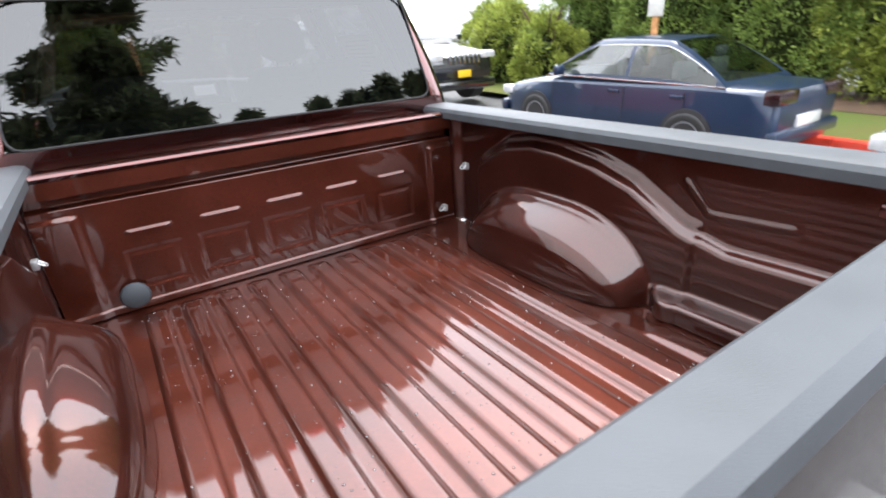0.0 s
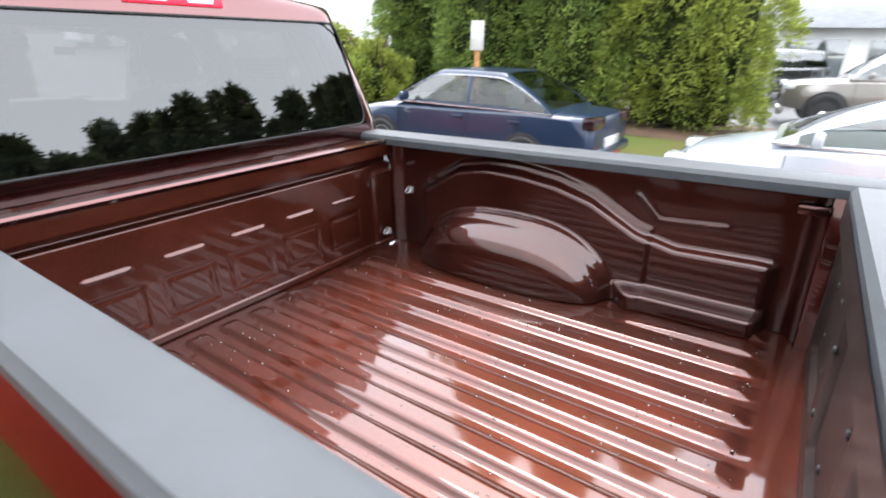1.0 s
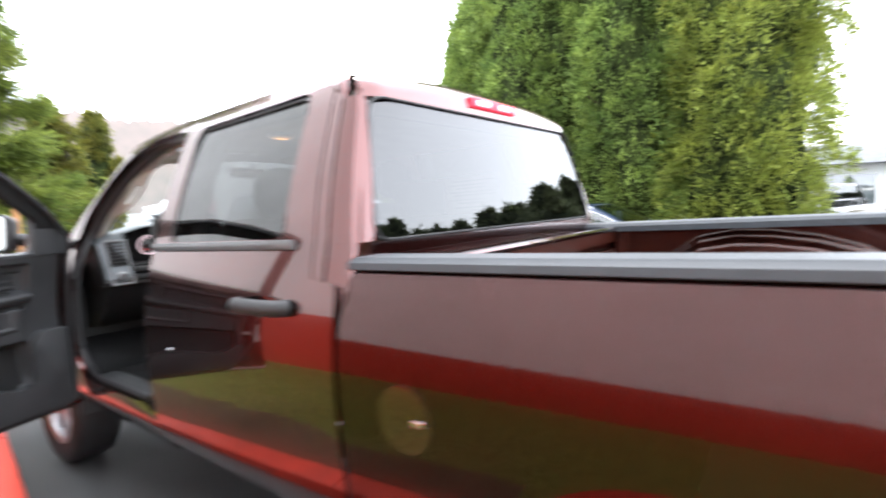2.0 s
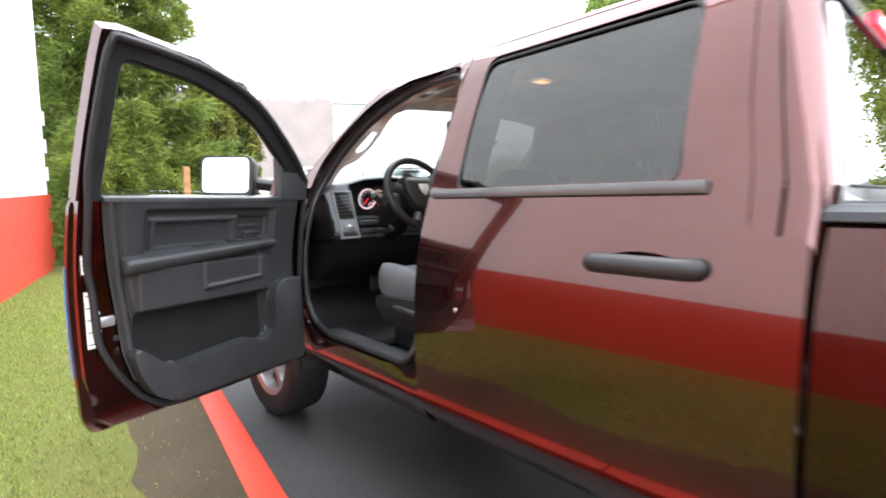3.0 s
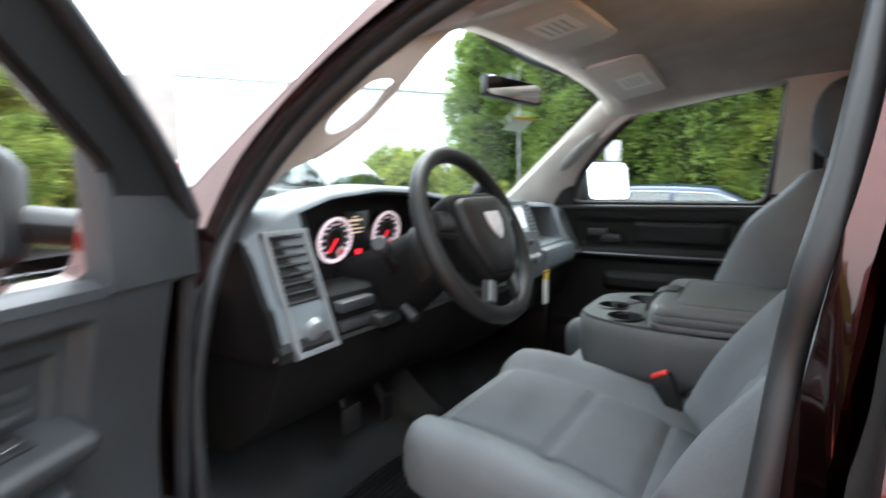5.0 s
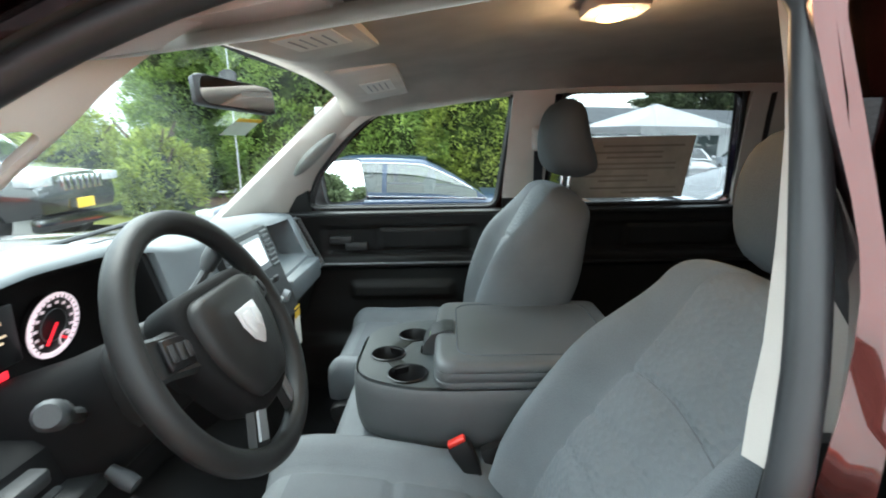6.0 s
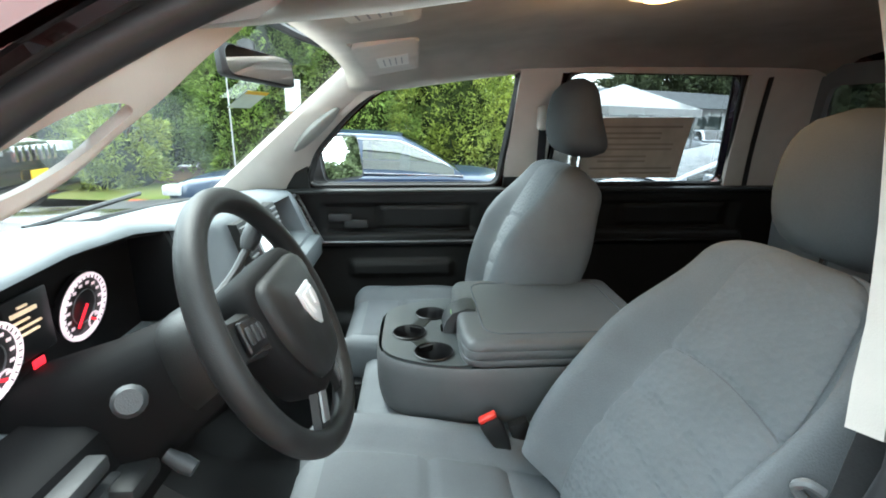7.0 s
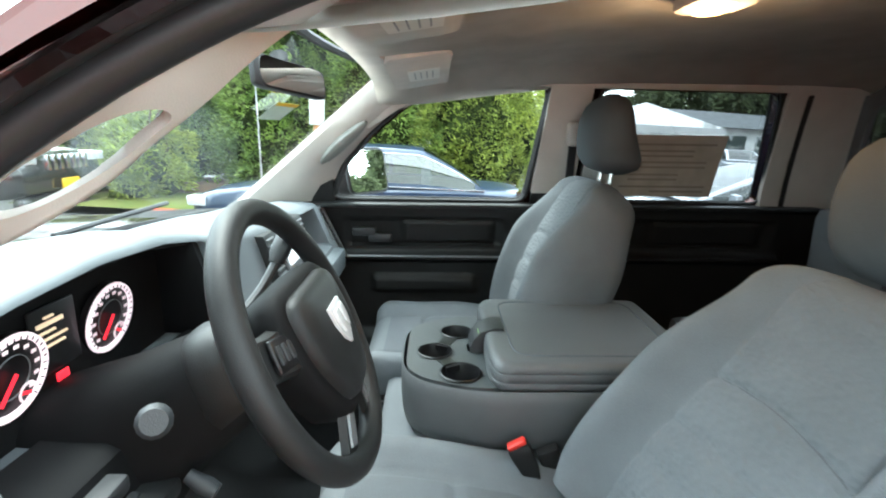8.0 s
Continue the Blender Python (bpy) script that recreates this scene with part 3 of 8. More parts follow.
# side frames: sill, pillars, roof rail
OPEN = [(1.44, 0.74), (2.14, 0.74), (2.27, 0.79), (2.335, 0.90), (2.345, 1.25), (2.325, 1.48), (2.264, 1.612), (2.179, 1.709), (2.073, 1.794), (1.962, 1.862), (1.848, 1.911), (1.68, 1.940), (1.39, 1.947), (1.334, 1.93), (1.322, 1.65), (1.355, 1.40), (1.405, 1.10)]
RWIN = [(0.40, 1.452), (1.182, 1.452), (1.185, 1.925), (0.42, 1.932)]
RWINR = [(0.47, 1.474), (1.24, 1.474), (1.205, 1.925), (0.555, 1.918)]
FWIN = [(1.435, 1.474), (2.215, 1.478), (2.16, 1.612), (2.02, 1.755), (1.905, 1.848), (1.80, 1.903), (1.68, 1.928), (1.43, 1.932), (1.385, 1.90)]
AOUT = [(2.40, 0.56), (2.40, 1.45), (2.44, 1.535), (2.30, 1.63), (2.18, 1.725), (2.06, 1.825), (1.96, 1.905), (1.86, 1.955), (1.6, 1.985), (1.3, 1.998), (0.8, 2.0), (0.50, 1.998), (0.38, 1.986), (0.29, 1.957)]


def skin(s):
    return lambda y, z: Vector((s * side_x(z), y, z))


YC = [0.11, 0.13, 0.15, 0.18, 0.22, 0.5, 0.8, 1.1, 1.3, 1.6, 1.9, 2.2]
bm = B()
outer = [(1.367, 0.54), (2.40, 0.54)] + AOUT[1:] + [(0.25, 1.88), (0.215, 1.65), (0.183, 1.45), (0.183, 1.33), (0.235, 1.33), (0.24, 1.45), (0.27, 1.65), (0.30, 1.945), (1.300, 1.957), (1.314, 1.6), (1.341, 1.3)]


def jamb(y, z):
    """The frame's skin, turned inwards where the doors shut against the pillar."""
    k = step01((y - 1.302) / 0.012) * step01((1.62 - y) / 0.14) * step01((z - 0.68) / 0.22) * step01((1.96 - z) / 0.16)
    return skin(-1)(y, z) + Vector((k * (0.012 + 0.075 * step01((y - 1.315) / 0.08)), 0, 0))


panel(bm, outer, [rounded(OPEN, 0.05, 3)], jamb, ZC, YC + [1.292, 1.30, 1.32, 1.34, 1.37, 1.40, 1.44], 0.03, (1, 0, 0))
part("cab_side_frame", bm, PAINT, truck, "door opening frame in body colour", angle=18)
# the frame turns in behind the door along the windscreen pillar and the roof
bm = B()
turn = smooth_line([(0, y, z) for y, z in OPEN[4:13]], 5)


def turned(p, v):
    """A point of the inward return: v from the outer skin to the seal."""
    w = 0.25 + 0.75 * step01((p.z - 1.30) / 0.28) * step01((p.y - 1.36) / 0.30)
    return skin(-1)(p.y, p.z) + Vector((0.004 + (0.092 * v ** 0.8) * w, (0.056 * v ** 1.3 - 0.002) * w, (0.008 * v ** 1.3 + 0.002) * w))


sheet(bm, lambda k, v: turned(turn[int(k)], v), list(range(len(turn))), lin(0, 1, 9), 0.004)
part("frame_return", bm, PAINT, truck, "inner return of the door frame in body colour", angle=60)
bm = B()
panel(bm, [(0.115, 0.54), (2.40, 0.54)] + AOUT[1:] + [(0.25, 1.88), (0.215, 1.65), (0.183, 1.45)], [rounded(RWINR, 0.05, 4), rounded(FWIN, 0.05, 4)], skin(1), ZC, YC, 0.05, (-1, 0, 0))
part("cab_side_frame", bm, PAINT, truck, angle=40)
bm = B()
panel(bm, [(0.115, 0.54), (1.367, 0.54), (1.367, 0.60), (0.115, 0.60)], [], skin(-1), ZC, YC, 0.04, (1, 0, 0))
part("rocker_panel", bm, PAINT, truck)

# rounded roof edge over the doors, closing the rear corner
for s in (1, -1):
    bm = B()
    tube(bm, smooth_line([skin(s)(y, z) + Vector((-s * 0.016, 0.004, -0.006)) for y, z in ((1.30, 1.996), (0.8, 1.998), (0.5, 1.996), (0.39, 1.985), (0.315, 1.960), (0.285, 1.92), (0.268, 1.86))], 5), 0.020, 12)
    part("roof_edge", bm, PAINT, truck, angle=60)
    bm = B()
    tube(bm, smooth_line([(s * 0.757, 0.255, 1.885), (s * 0.737, 0.280, 1.932), (s * 0.708, 0.304, 1.962), (s * 0.665, 0.345, 1.989), (s * 0.60, 0.400, 2.004), (s * 0.50, 0.44, 2.012)], 1), [0.010, 0.024, 0.030, 0.029, 0.024, 0.010], 14)
    part("roof_corner", bm, PAINT, truck, angle=60)

FUEL_Y, FUEL_Z = -0.135, 1.01
# closed rear door, left side
bm = B()
panel(bm, rounded([(0.122, 0.61), (1.362, 0.61), (1.357, 0.9), (1.335, 1.3), (1.308, 1.6), (1.294, 1.955), (0.3025, 1.944), (0.2725, 1.65), (0.2425, 1.455), (0.2375, 1.331), (0.122, 1.326)], 0.03, 3), [rounded(RWIN, 0.05, 4)], lambda y, z: skin(-1)(y, z) + Vector((-0.002, 0, 0)), ZC, YC, 0.04, (1, 0, 0))
rear_door = part("rear_door", bm, PAINT, truck, "closed rear half door reflecting lawn and red wall", angle=40)
for s, op in ((-1, RWIN), (1, RWINR)):
    bm = B()
    panel(bm, rounded([(y + (-0.01 if y < 0.8 else 0.01), z + (-0.01 if z < 1.7 else 0.01)) for y, z in op], 0.05, 4), [], lambda y, z: skin(s)(y, z) + Vector((-s * (0.003 if s < 0 else 0.014), 0, 0)), [1.55, 1.65, 1.75], [0.7, 0.9, 1.1], 0.0)
    win = part("rear_side_window", bm, TINTSIDE if s > 0 else TINT, rear_door if s < 0 else truck, "tinted glass")
    bm = B()
    loop = [skin(s)(y, z) + Vector((s * 0.002, 0, 0)) for y, z in rounded(op, 0.05, 4)]
    tube(bm, loop + [loop[0]], 0.005, 6)
    part("window_seal", bm, RUBBER, win)
bm = B()
panel(bm, rounded([(y, z + (-0.01 if z < 1.5 else 0.008)) for y, z in FWIN], 0.05, 4), [], lambda y, z: skin(1)(y, z) + Vector((-0.014, 0, 0)), [1.55, 1.65, 1.75], [1.5, 1.8, 2.0], 0.0)
win = part("front_side_window", bm, CLEAR, truck, "clear side glass")
win.visible_shadow = False
bm = B()
loop = [skin(1)(y, z) + Vector((-0.03, 0, 0)) for y, z in rounded(FWIN, 0.05, 4)]
tube(bm, loop + [loop[0]], 0.012, 6)
part("window_seal", bm, RUBBER, win)
bm = B()
bar(bm, [skin(-1)(y, 1.445) + Vector((-0.012, 0, 0)) for y in lin(0.33, 1.305, 8)], 0.030, 0.016, (-1, 0, 0))
part("belt_moulding", bm, MOULD, rear_door, "grey belt moulding")
# handle with its cup
bm = B()
hx = side_x(1.275)
hp = [(-hx - 0.006, 0.60, 1.252), (-hx - 0.036, 0.575, 1.255), (-hx - 0.046, 0.50, 1.257), (-hx - 0.046, 0.42, 1.257), (-hx - 0.036, 0.35, 1.257), (-hx - 0.006, 0.325, 1.257)]
tube(bm, smooth_line(hp, 4), 0.025, 12, flat=1.05)
part("door_handle", bm, BLACKP, rear_door, "black pull handle")
bm = B()
lathe(bm, [(0.001, -0.012), (0.05, -0.010), (0.075, 0.004), (0.08, 0.008)], pose(-hx - 0.008, 0.46, 1.245, 0, -90, 0) @ Matrix.Diagonal((0.55, 1.5, 0.5, 1)), 20)
part("handle_cup", bm, PAINT, rear_door)
bm = B()
lathe(bm, [(0.001, 0.004), (0.008, 0.003), (0.009, 0)], pose(-side_x(1.1) - 0.006, 1.12, 1.04, 0, -90, 0), 10)
part("lock_badge", bm, CHROME, rear_door)

# round fuel flap on the left bed side
fp = Matrix.Translation((-1.0, FUEL_Y, FUEL_Z)) @ pose(0, 0, 0, 0, -90, 0)


def on_skin(bm):
    """Bend a flat piece to the bed's outer skin."""
    for v in bm.verts:
        v.co.x += 1.0 - bed_x(v.co.z)
    return bm


bm = B()
lathe(bm, [(0.001, 0.0022), (0.03, 0.0022), (0.06, 0.0022), (0.083, 0.0021), (0.0869, 0.0020), (0.087, -0.002), (0.075, -0.006)], fp, 36)
on_skin(bm)
flap = part("fuel_flap", bm, PAINT, truck, "round body-coloured fuel flap", angle=40)
bm = B()
lathe(bm, [(0.0872, -0.001), (0.0874, 0.0002), (0.0882, 0.0002), (0.0884, -0.001)], fp, 36)
on_skin(bm)
part("gap_ring", bm, RUBBER, flap)
bm = B()
box(bm, -0.008, 0.008, -0.066, -0.026, 0.001, 0.006, 0.003, m=fp)
part("finger_pull", bm, CHROME, flap, "bright finger pull edge")

# filler strip in the gap between cab and bed
for s in (1, -1):
    bm = B()
    box(bm, min(s * 0.90, s * 0.958), max(s * 0.90, s * 0.958), 0.132, 0.172, 0.62, 1.30, 0.004)
    part("gap_strip", bm, PAINT, truck)

# front wings, bonnet, nose
for s in (1, -1):
    bm = B()
    FY, FZ, FR = 2.88, 0.49, 0.47

    def flow(y):
        d = abs(y - FY)
        return max(0.58, FZ + math.sqrt(FR * FR - d * d)) if d < FR else 0.58
    ys = sorted(set(lin(2.408, 3.85, 26) + [FY + FR * math.cos(a) for a in lin(0.01, math.pi - 0.01, 21)]))
    sheet(bm, lambda y, v: Vector((s * (side_x(flow(y) + (1.38 - flow(y)) * v) - 0.10 * step01((y - 3.3) / 0.5) - 0.1 * step01((v - 0.85) / 0.2)), y, flow(y) + (1.36 - 0.03 * (y - 2.3) - flow(y)) * v)), ys, lin(0, 1, 12), 0.02)
    part("front_wing", bm, PAINT, truck, angle=45)
bm = B()
sheet(bm, lambda x, y: Vector((x, y, 1.40 + 0.035 * (1 - (x / 0.9) ** 2) - 0.035 * (y - 2.6) - 0.08 * step01((y - 3.5) / 0.3) + 0.02 * step01((abs(x) - 0.45) / 0.1))), lin(-0.86, 0.86, 21), lin(2.80, 3.86, 14), 0.02)
part("bonnet", bm, PAINT, truck, angle=50)
bm = B()
box(bm, -0.85, 0.85, 3.74, 3.90, 0.75, 1.33, 0.06)
part("grille", bm, BLACKP, truck)
bm = B()
box(bm, -0.95, 0.95, 3.78, 4.03, 0.48, 0.78, 0.07)
part("front_bumper", bm, CHROME, truck)
bm = B()
box(bm, -0.90, 0.90, 2.62, 2.68, 0.56, 1.40, 0.02)
box(bm, -0.89, 0.89, 0.16, 2.64, 0.60, 0.68, 0.02)
part("firewall_and_floor", bm, TRIMBLK, truck)
bm = B()
box(bm, -0.45, 0.45, -1.9, 3.6, 0.42, 0.62, 0.03)
part("chassis", bm, BLACKP, truck)


def wheel(x, y, z, s, parent, r=0.39, w=0.26, steer=0, rim_mat=None, ns=5):
    hub = new("wheel")
    hub.parent = parent
    hub.matrix_basis = pose(x, y, z, 0, 0, steer) @ pose(0, 0, 0, 0, 90 * s, 0)
    bm = B()
    lathe(bm, [(r * 0.66, -w * 0.42), (r * 0.9, -w * 0.5), (r * 0.98, -w * 0.42), (r, -w * 0.25), (r, w * 0.25), (r * 0.98, w * 0.42), (r * 0.9, w * 0.5), (r * 0.66, w * 0.42)], None, 36)
    part("tyre", bm, RUBBER, hub, angle=50)
    bm = B()
    lathe(bm, [(r * 0.1, w * 0.22), (r * 0.18, w * 0.26), (r * 0.22, w * 0.2)], None, 16)
    lathe(bm, [(r * 0.56, w * 0.1), (r * 0.60, w * 0.40), (r * 0.67, w * 0.44), (r * 0.68, w * 0.38), (r * 0.66, -w * 0.3), (r * 0.62, -w * 0.3)], None, 36)
    for k in range(ns):
        a = 2 * math.pi * k / ns
        d, q = Vector((math.cos(a), math.sin(a), 0)), Vector((-math.sin(a), math.cos(a), 0))
        rings = []
        for rr, ww in ((0.12, 0.16), (0.3, 0.10), (0.48, 0.10), (0.64, 0.15)):
            c = d * r * rr
            rings.append([c + q * r * ww + Vector((0, 0, w * 0.16)), c + q * r * ww * 0.7 + Vector((0, 0, w * 0.34)), c - q * r * ww * 0.7 + Vector((0, 0, w * 0.34)), c - q * r * ww + Vector((0, 0, w * 0.16))])
        loft(bm, rings)
    part("rim", bm, rim_mat or ALLOY, hub, angle=30)
    bm = B()
    lathe(bm, [(0.01, -0.02), (r * 0.6, -0.02), (r * 0.6, 0.0), (0.01, 0.0)], None, 20)
    part("brake_disc", bm, STEEL, hub)
    return hub


for s in (-1, 1):
    wheel(s * 0.86, 2.88, 0.489, s, truck, steer=0)
    wheel(s * 0.86, -0.79, 0.362, s, truck)
    for yy, zz in ((2.88, 0.489), (-0.79, 0.372)):
        bm = B()
        rings = []
        for a in lin(0.0, math.pi, 14):
            c, sn = math.cos(a), math.sin(a)
            rings.append([(s * 0.60, yy + 0.45 * c, zz + 0.45 * sn), (s * 0.95, yy + 0.45 * c, zz + 0.45 * sn), (s * 0.95, yy + 0.455 * c, zz + 0.455 * sn), (s * 0.60, yy + 0.455 * c, zz + 0.455 * sn)])
        loft(bm, rings)
        part("wheel_liner", bm, BLACKP, truck)

# windscreen and pillars
def screen(x, t):
    """A point of the windscreen: t from the cowl (0) to the roof (1)."""
    w = 0.82 - 0.15 * t
    bow = (0.26 - 0.12 * t) * (1 - x * x)
    return Vector((x * w, 2.58 - 0.62 * t + bow, 1.45 + 0.505 * t + 0.012 * (1 - x * x) * t))


bm = B()
sheet(bm, screen, lin(-1, 1, 13), lin(0, 1, 9))
windscreen = part("windscreen", bm, CLEAR, truck, "clear raked windscreen")
windscreen.visible_shadow = False
bm = B()
edge = [screen(-1, t) for t in lin(0, 1, 8)] + [screen(x, 1) for x in lin(-0.9, 0.9, 12)] + [screen(1, t) for t in lin(1, 0, 8)] + [screen(x, 0) for x in lin(0.9, -0.9, 12)]
tube(bm, [p + Vector((0, -0.012, -0.008)) for p in edge + [edge[0]]], 0.011, 6)
part("screen_seal", bm, RUBBER, windscreen, "black glass edge band")
for s in (-1, 1):
    bm = B()
    rings = []
    for t in lin(-0.05, 1.02, 9):
        a, b = screen(s * 1.0, t), Vector((s * (side_x(1.48 + 0.48 * t) - 0.006), 2.455 - 0.55 * t, 1.50 + 0.455 * t))
        up = Vector((0, 0.010, 0.012))
        rings.append([a + up, b + up, b - up, a - up])
    loft(bm, rings)
    part("a_pillar_skin", bm, PAINT, truck)
bm = B()
sheet(bm, lambda x, y: Vector((x, y, 1.445 - 0.04 * (y - 2.4))), lin(-0.86, 0.86, 9), lin(2.6, 2.95, 4), 0.01)
part("cowl", bm, BLACKP, truck)


# ---- the open driver's door, built shut at its hinge and swung out ----
door = new("driver_door")
door.parent = truck
door.matrix_basis = pose(-1.0, 2.385, 0, 0, 0, -72)
tagged(door, "driver's door swung wide open with dark grey trim")


def door_x(z):
    return 1.0 - side_x(z)


LOWER = rounded([(-0.012, 0.60), (-1.03, 0.60), (-1.055, 0.64), (-1.06, 1.2), (-1.058, 1.437), (-0.012, 1.437), (-0.008, 1.0)], 0.03, 3)
bm = B()
panel(bm, LOWER, [], lambda y, z: Vector((door_x(z), y, z)), ZC, [-0.25, -0.5, -0.75, -1.0], 0.02, (1, 0, 0))
part("outer_skin", bm, PAINT, door, angle=40)
bm = B()
panel(bm, [(-0.03, 0.615), (-0.98, 0.615), (-1.03, 0.66), (-1.048, 0.8), (-1.050, 1.2), (-1.050, 1.43), (-0.03, 1.43)], [[(-0.10, 0.70), (-0.86, 0.70), (-0.92, 0.86), (-0.93, 1.38), (-0.10, 1.38)]], lambda y, z: Vector((door_x(z) + 0.012, y, z)), ZC, [-0.25, -0.5, -0.75, -0.97, -1.0], 0.05, (1, 0, 0))
part("inner_shell", bm, PAINT, door, "body-coloured door shell with a shut face", angle=40)
FRAME = [(-0.015, 1.43), (-0.02, 1.53), (-0.15, 1.668), (-0.35, 1.82), (-0.50, 1.895), (-0.70, 1.945), (-0.97, 1.968), (-1.035, 1.96), (-1.055, 1.43)]
GLASSO = [(-0.20, 1.44), (-0.20, 1.60), (-0.39, 1.745), (-0.53, 1.82), (-0.71, 1.87), (-0.94, 1.893), (-0.965, 1.88), (-0.985, 1.44)]
LINE = [(-0.05, 1.43), (-0.05, 1.52), (-0.165, 1.645), (-0.36, 1.795), (-0.505, 1.87), (-0.70, 1.92), (-0.96, 1.943), (-1.012, 1.935), (-1.03, 1.43)]
bm = B()
panel(bm, FRAME, [rounded(GLASSO, 0.03, 3)], lambda y, z: Vector((door_x(z) + 0.006, y, z)), ZC, [-0.5, -0.9], 0.05, (1, 0, 0))
part("window_frame", bm, PAINT, door, "maroon upper door frame", angle=40)
bm = B()
panel(bm, LINE, [rounded(GLASSO, 0.03, 3)], lambda y, z: Vector((door_x(z) + 0.056, y, z)), ZC, [-0.5, -0.9], 0.008, (1, 0, 0))
part("frame_trim", bm, TRIMBLK, door, "black inner frame lining", angle=40)
bm = B()
loop = [Vector((door_x(z) + 0.045, y, z)) for y, z in rounded(GLASSO, 0.03, 3)]
tube(bm, loop + [loop[0]], 0.009, 6)
part("glass_channel", bm, RUBBER, door)
# the glass, wound nearly all the way down
bm = B()
panel(bm, [(-0.21, 1.42), (-0.98, 1.42), (-0.98, 1.467), (-0.21, 1.467)], [], lambda y, z: Vector((door_x(z) + 0.028, y, z)), [], [], 0.004, (1, 0, 0))
part("lowered_glass", bm, CLEAR, door, "side glass wound down")
# rubber seal round the trim
SEALP = [(-0.045, 1.44), (-0.035, 1.0), (-0.045, 0.70), (-0.12, 0.635), (-0.70, 0.62), (-0.84, 0.66), (-0.925, 0.76), (-0.985, 0.88), (-1.0, 0.97), (-1.005, 1.10), (-1.02, 1.20), (-1.022, 1.41), (-1.03, 1.55), (-1.02, 1.80), (-1.008, 1.93), (-0.96, 1.945), (-0.70, 1.922), (-0.505, 1.873), (-0.36, 1.80), (-0.165, 1.65), (-0.055, 1.53)]
bm = B()
tube(bm, smooth_line([(door_x(z) + 0.070, y, z) for y, z in SEALP], 3), 0.013, 8)
part("door_seal", bm, SEAL, door, "grey rubber door seal")


def trim_edge(z):
    return ease(z, [(0.615, 0.70), (0.64, 0.79), (0.68, 0.85), (0.76, 0.895), (0.865, 0.922), (1.03, 0.935), (1.20, 0.955), (1.37, 0.975), (1.46, 0.985)])


def band(v, a, b, w):
    return step01((v - a) / w) * step01((b - v) / w)


def arm_top(u):
    return 1.262 - 0.030 * (u - 0.24) / 0.67


def arm_low(u):
    return 1.206 - 0.052 * (u - 0.24) / 0.67


def trim_n(u, z):
    """How far the trim stands in from the hinge line."""
    n = 0.094
    # upper recess, its framed panel and the handle bay
    n -= 0.026 * band(u, 0.228, 0.842, 0.020) * step01((z - 1.20) / 0.02) * step01((1.400 - z) / 0.016)
    n += 0.014 * band(u, 0.425, 0.815, 0.008) * band(z, 1.20, 1.366, 0.008) - 0.020 * band(u, 0.447, 0.795, 0.012) * band(z, 1.248, 1.349, 0.010)
    n -= 0.012 * band(u, 0.258, 0.415, 0.010) * band(z, 1.255, 1.362, 0.010)
    # middle panel with its raised rib, down to the pocket's mouth
    n += 0.030 * step01((z - 1.004) / 0.014) * step01((1.19 - z) / 0.02) * band(u, 0.255, 0.885, 0.022)
    n += 0.010 * band(u, 0.302, 0.612, 0.008) * band(z, 1.062 - 0.055 * (u - 0.45), 1.20, 0.010) - 0.010 * band(u, 0.325, 0.600, 0.008) * band(z, 1.080 - 0.055 * (u - 0.45), 1.20, 0.008)
    n -= 0.060 * band(u, 0.255, 0.885, 0.020) * step01((1.004 - z) / 0.016) * step01((z - 0.66) / 0.03)
    n -= 0.02 * step01((0.66 - z) / 0.05)
    n -= 0.024 * step01((u - trim_edge(z) + 0.022) / 0.022) + 0.012 * band(u, trim_edge(z) - 0.055, trim_edge(z) - 0.030, 0.010)
    n -= 0.012 * step01((z - 1.425) / 0.02)
    n -= 0.03 * step01((0.105 - u) / 0.025)
    return n + max(0.0, door_x(z)) - 0.010 * step01((0.8 - z) / 0.2)


bm = B()
sheet(bm, lambda s, z: Vector((trim_n(0.075 + (trim_edge(z) - 0.075) * s, z), -(0.075 + (trim_edge(z) - 0.075) * s), z)), lin(0, 1, 230), lin(0.615, 1.138, 125) + lin(1.141, 1.275, 68) + lin(1.279, 1.437, 42), 0.0)
part("door_trim", bm, TRIMGREY, door, "moulded dark grey plastic door panel with armrest and map pocket", angle=50)
bm = B()
panel(bm, rounded([(-0.275, 0.70), (-0.865, 0.70), (-0.868, 0.995), (-0.275, 0.995)], 0.02, 3), [], lambda y, z: Vector((0.0375 + max(0.0, door_x(z)), y, z)), [0.8, 0.9], [-0.5], 0.002, (-1, 0, 0))
part("pocket_liner", bm, TRIMBLK, door, "black pocket back")
# map pocket: a thick moulded panel whose upper edge steps down from the speaker end
POCKET = [(0.090, 1.050), (0.200, 1.050), (0.240, 1.020), (0.258, 0.960), (0.264, 0.812), (0.290, 0.786), (0.345, 0.782), (0.388, 0.800), (0.430, 0.806), (0.600, 0.792), (0.747, 0.778), (0.800, 0.802), (0.860, 0.856), (0.900, 0.885), (0.916, 0.860), (0.892, 0.765), (0.850, 0.690), (0.780, 0.645), (0.100, 0.640)]
bm = B()
prism(bm, [(-u, z) for u, z in rounded(POCKET, 0.018, 3)], "x", 0.070, 0.146, 0.010, 3)
for v in bm.verts:
    v.co.x += max(0.0, door_x(v.co.z)) * 0.6
part("map_pocket", bm, TRIMGREY, door, "moulded map pocket front with a rounded lip", angle=40)
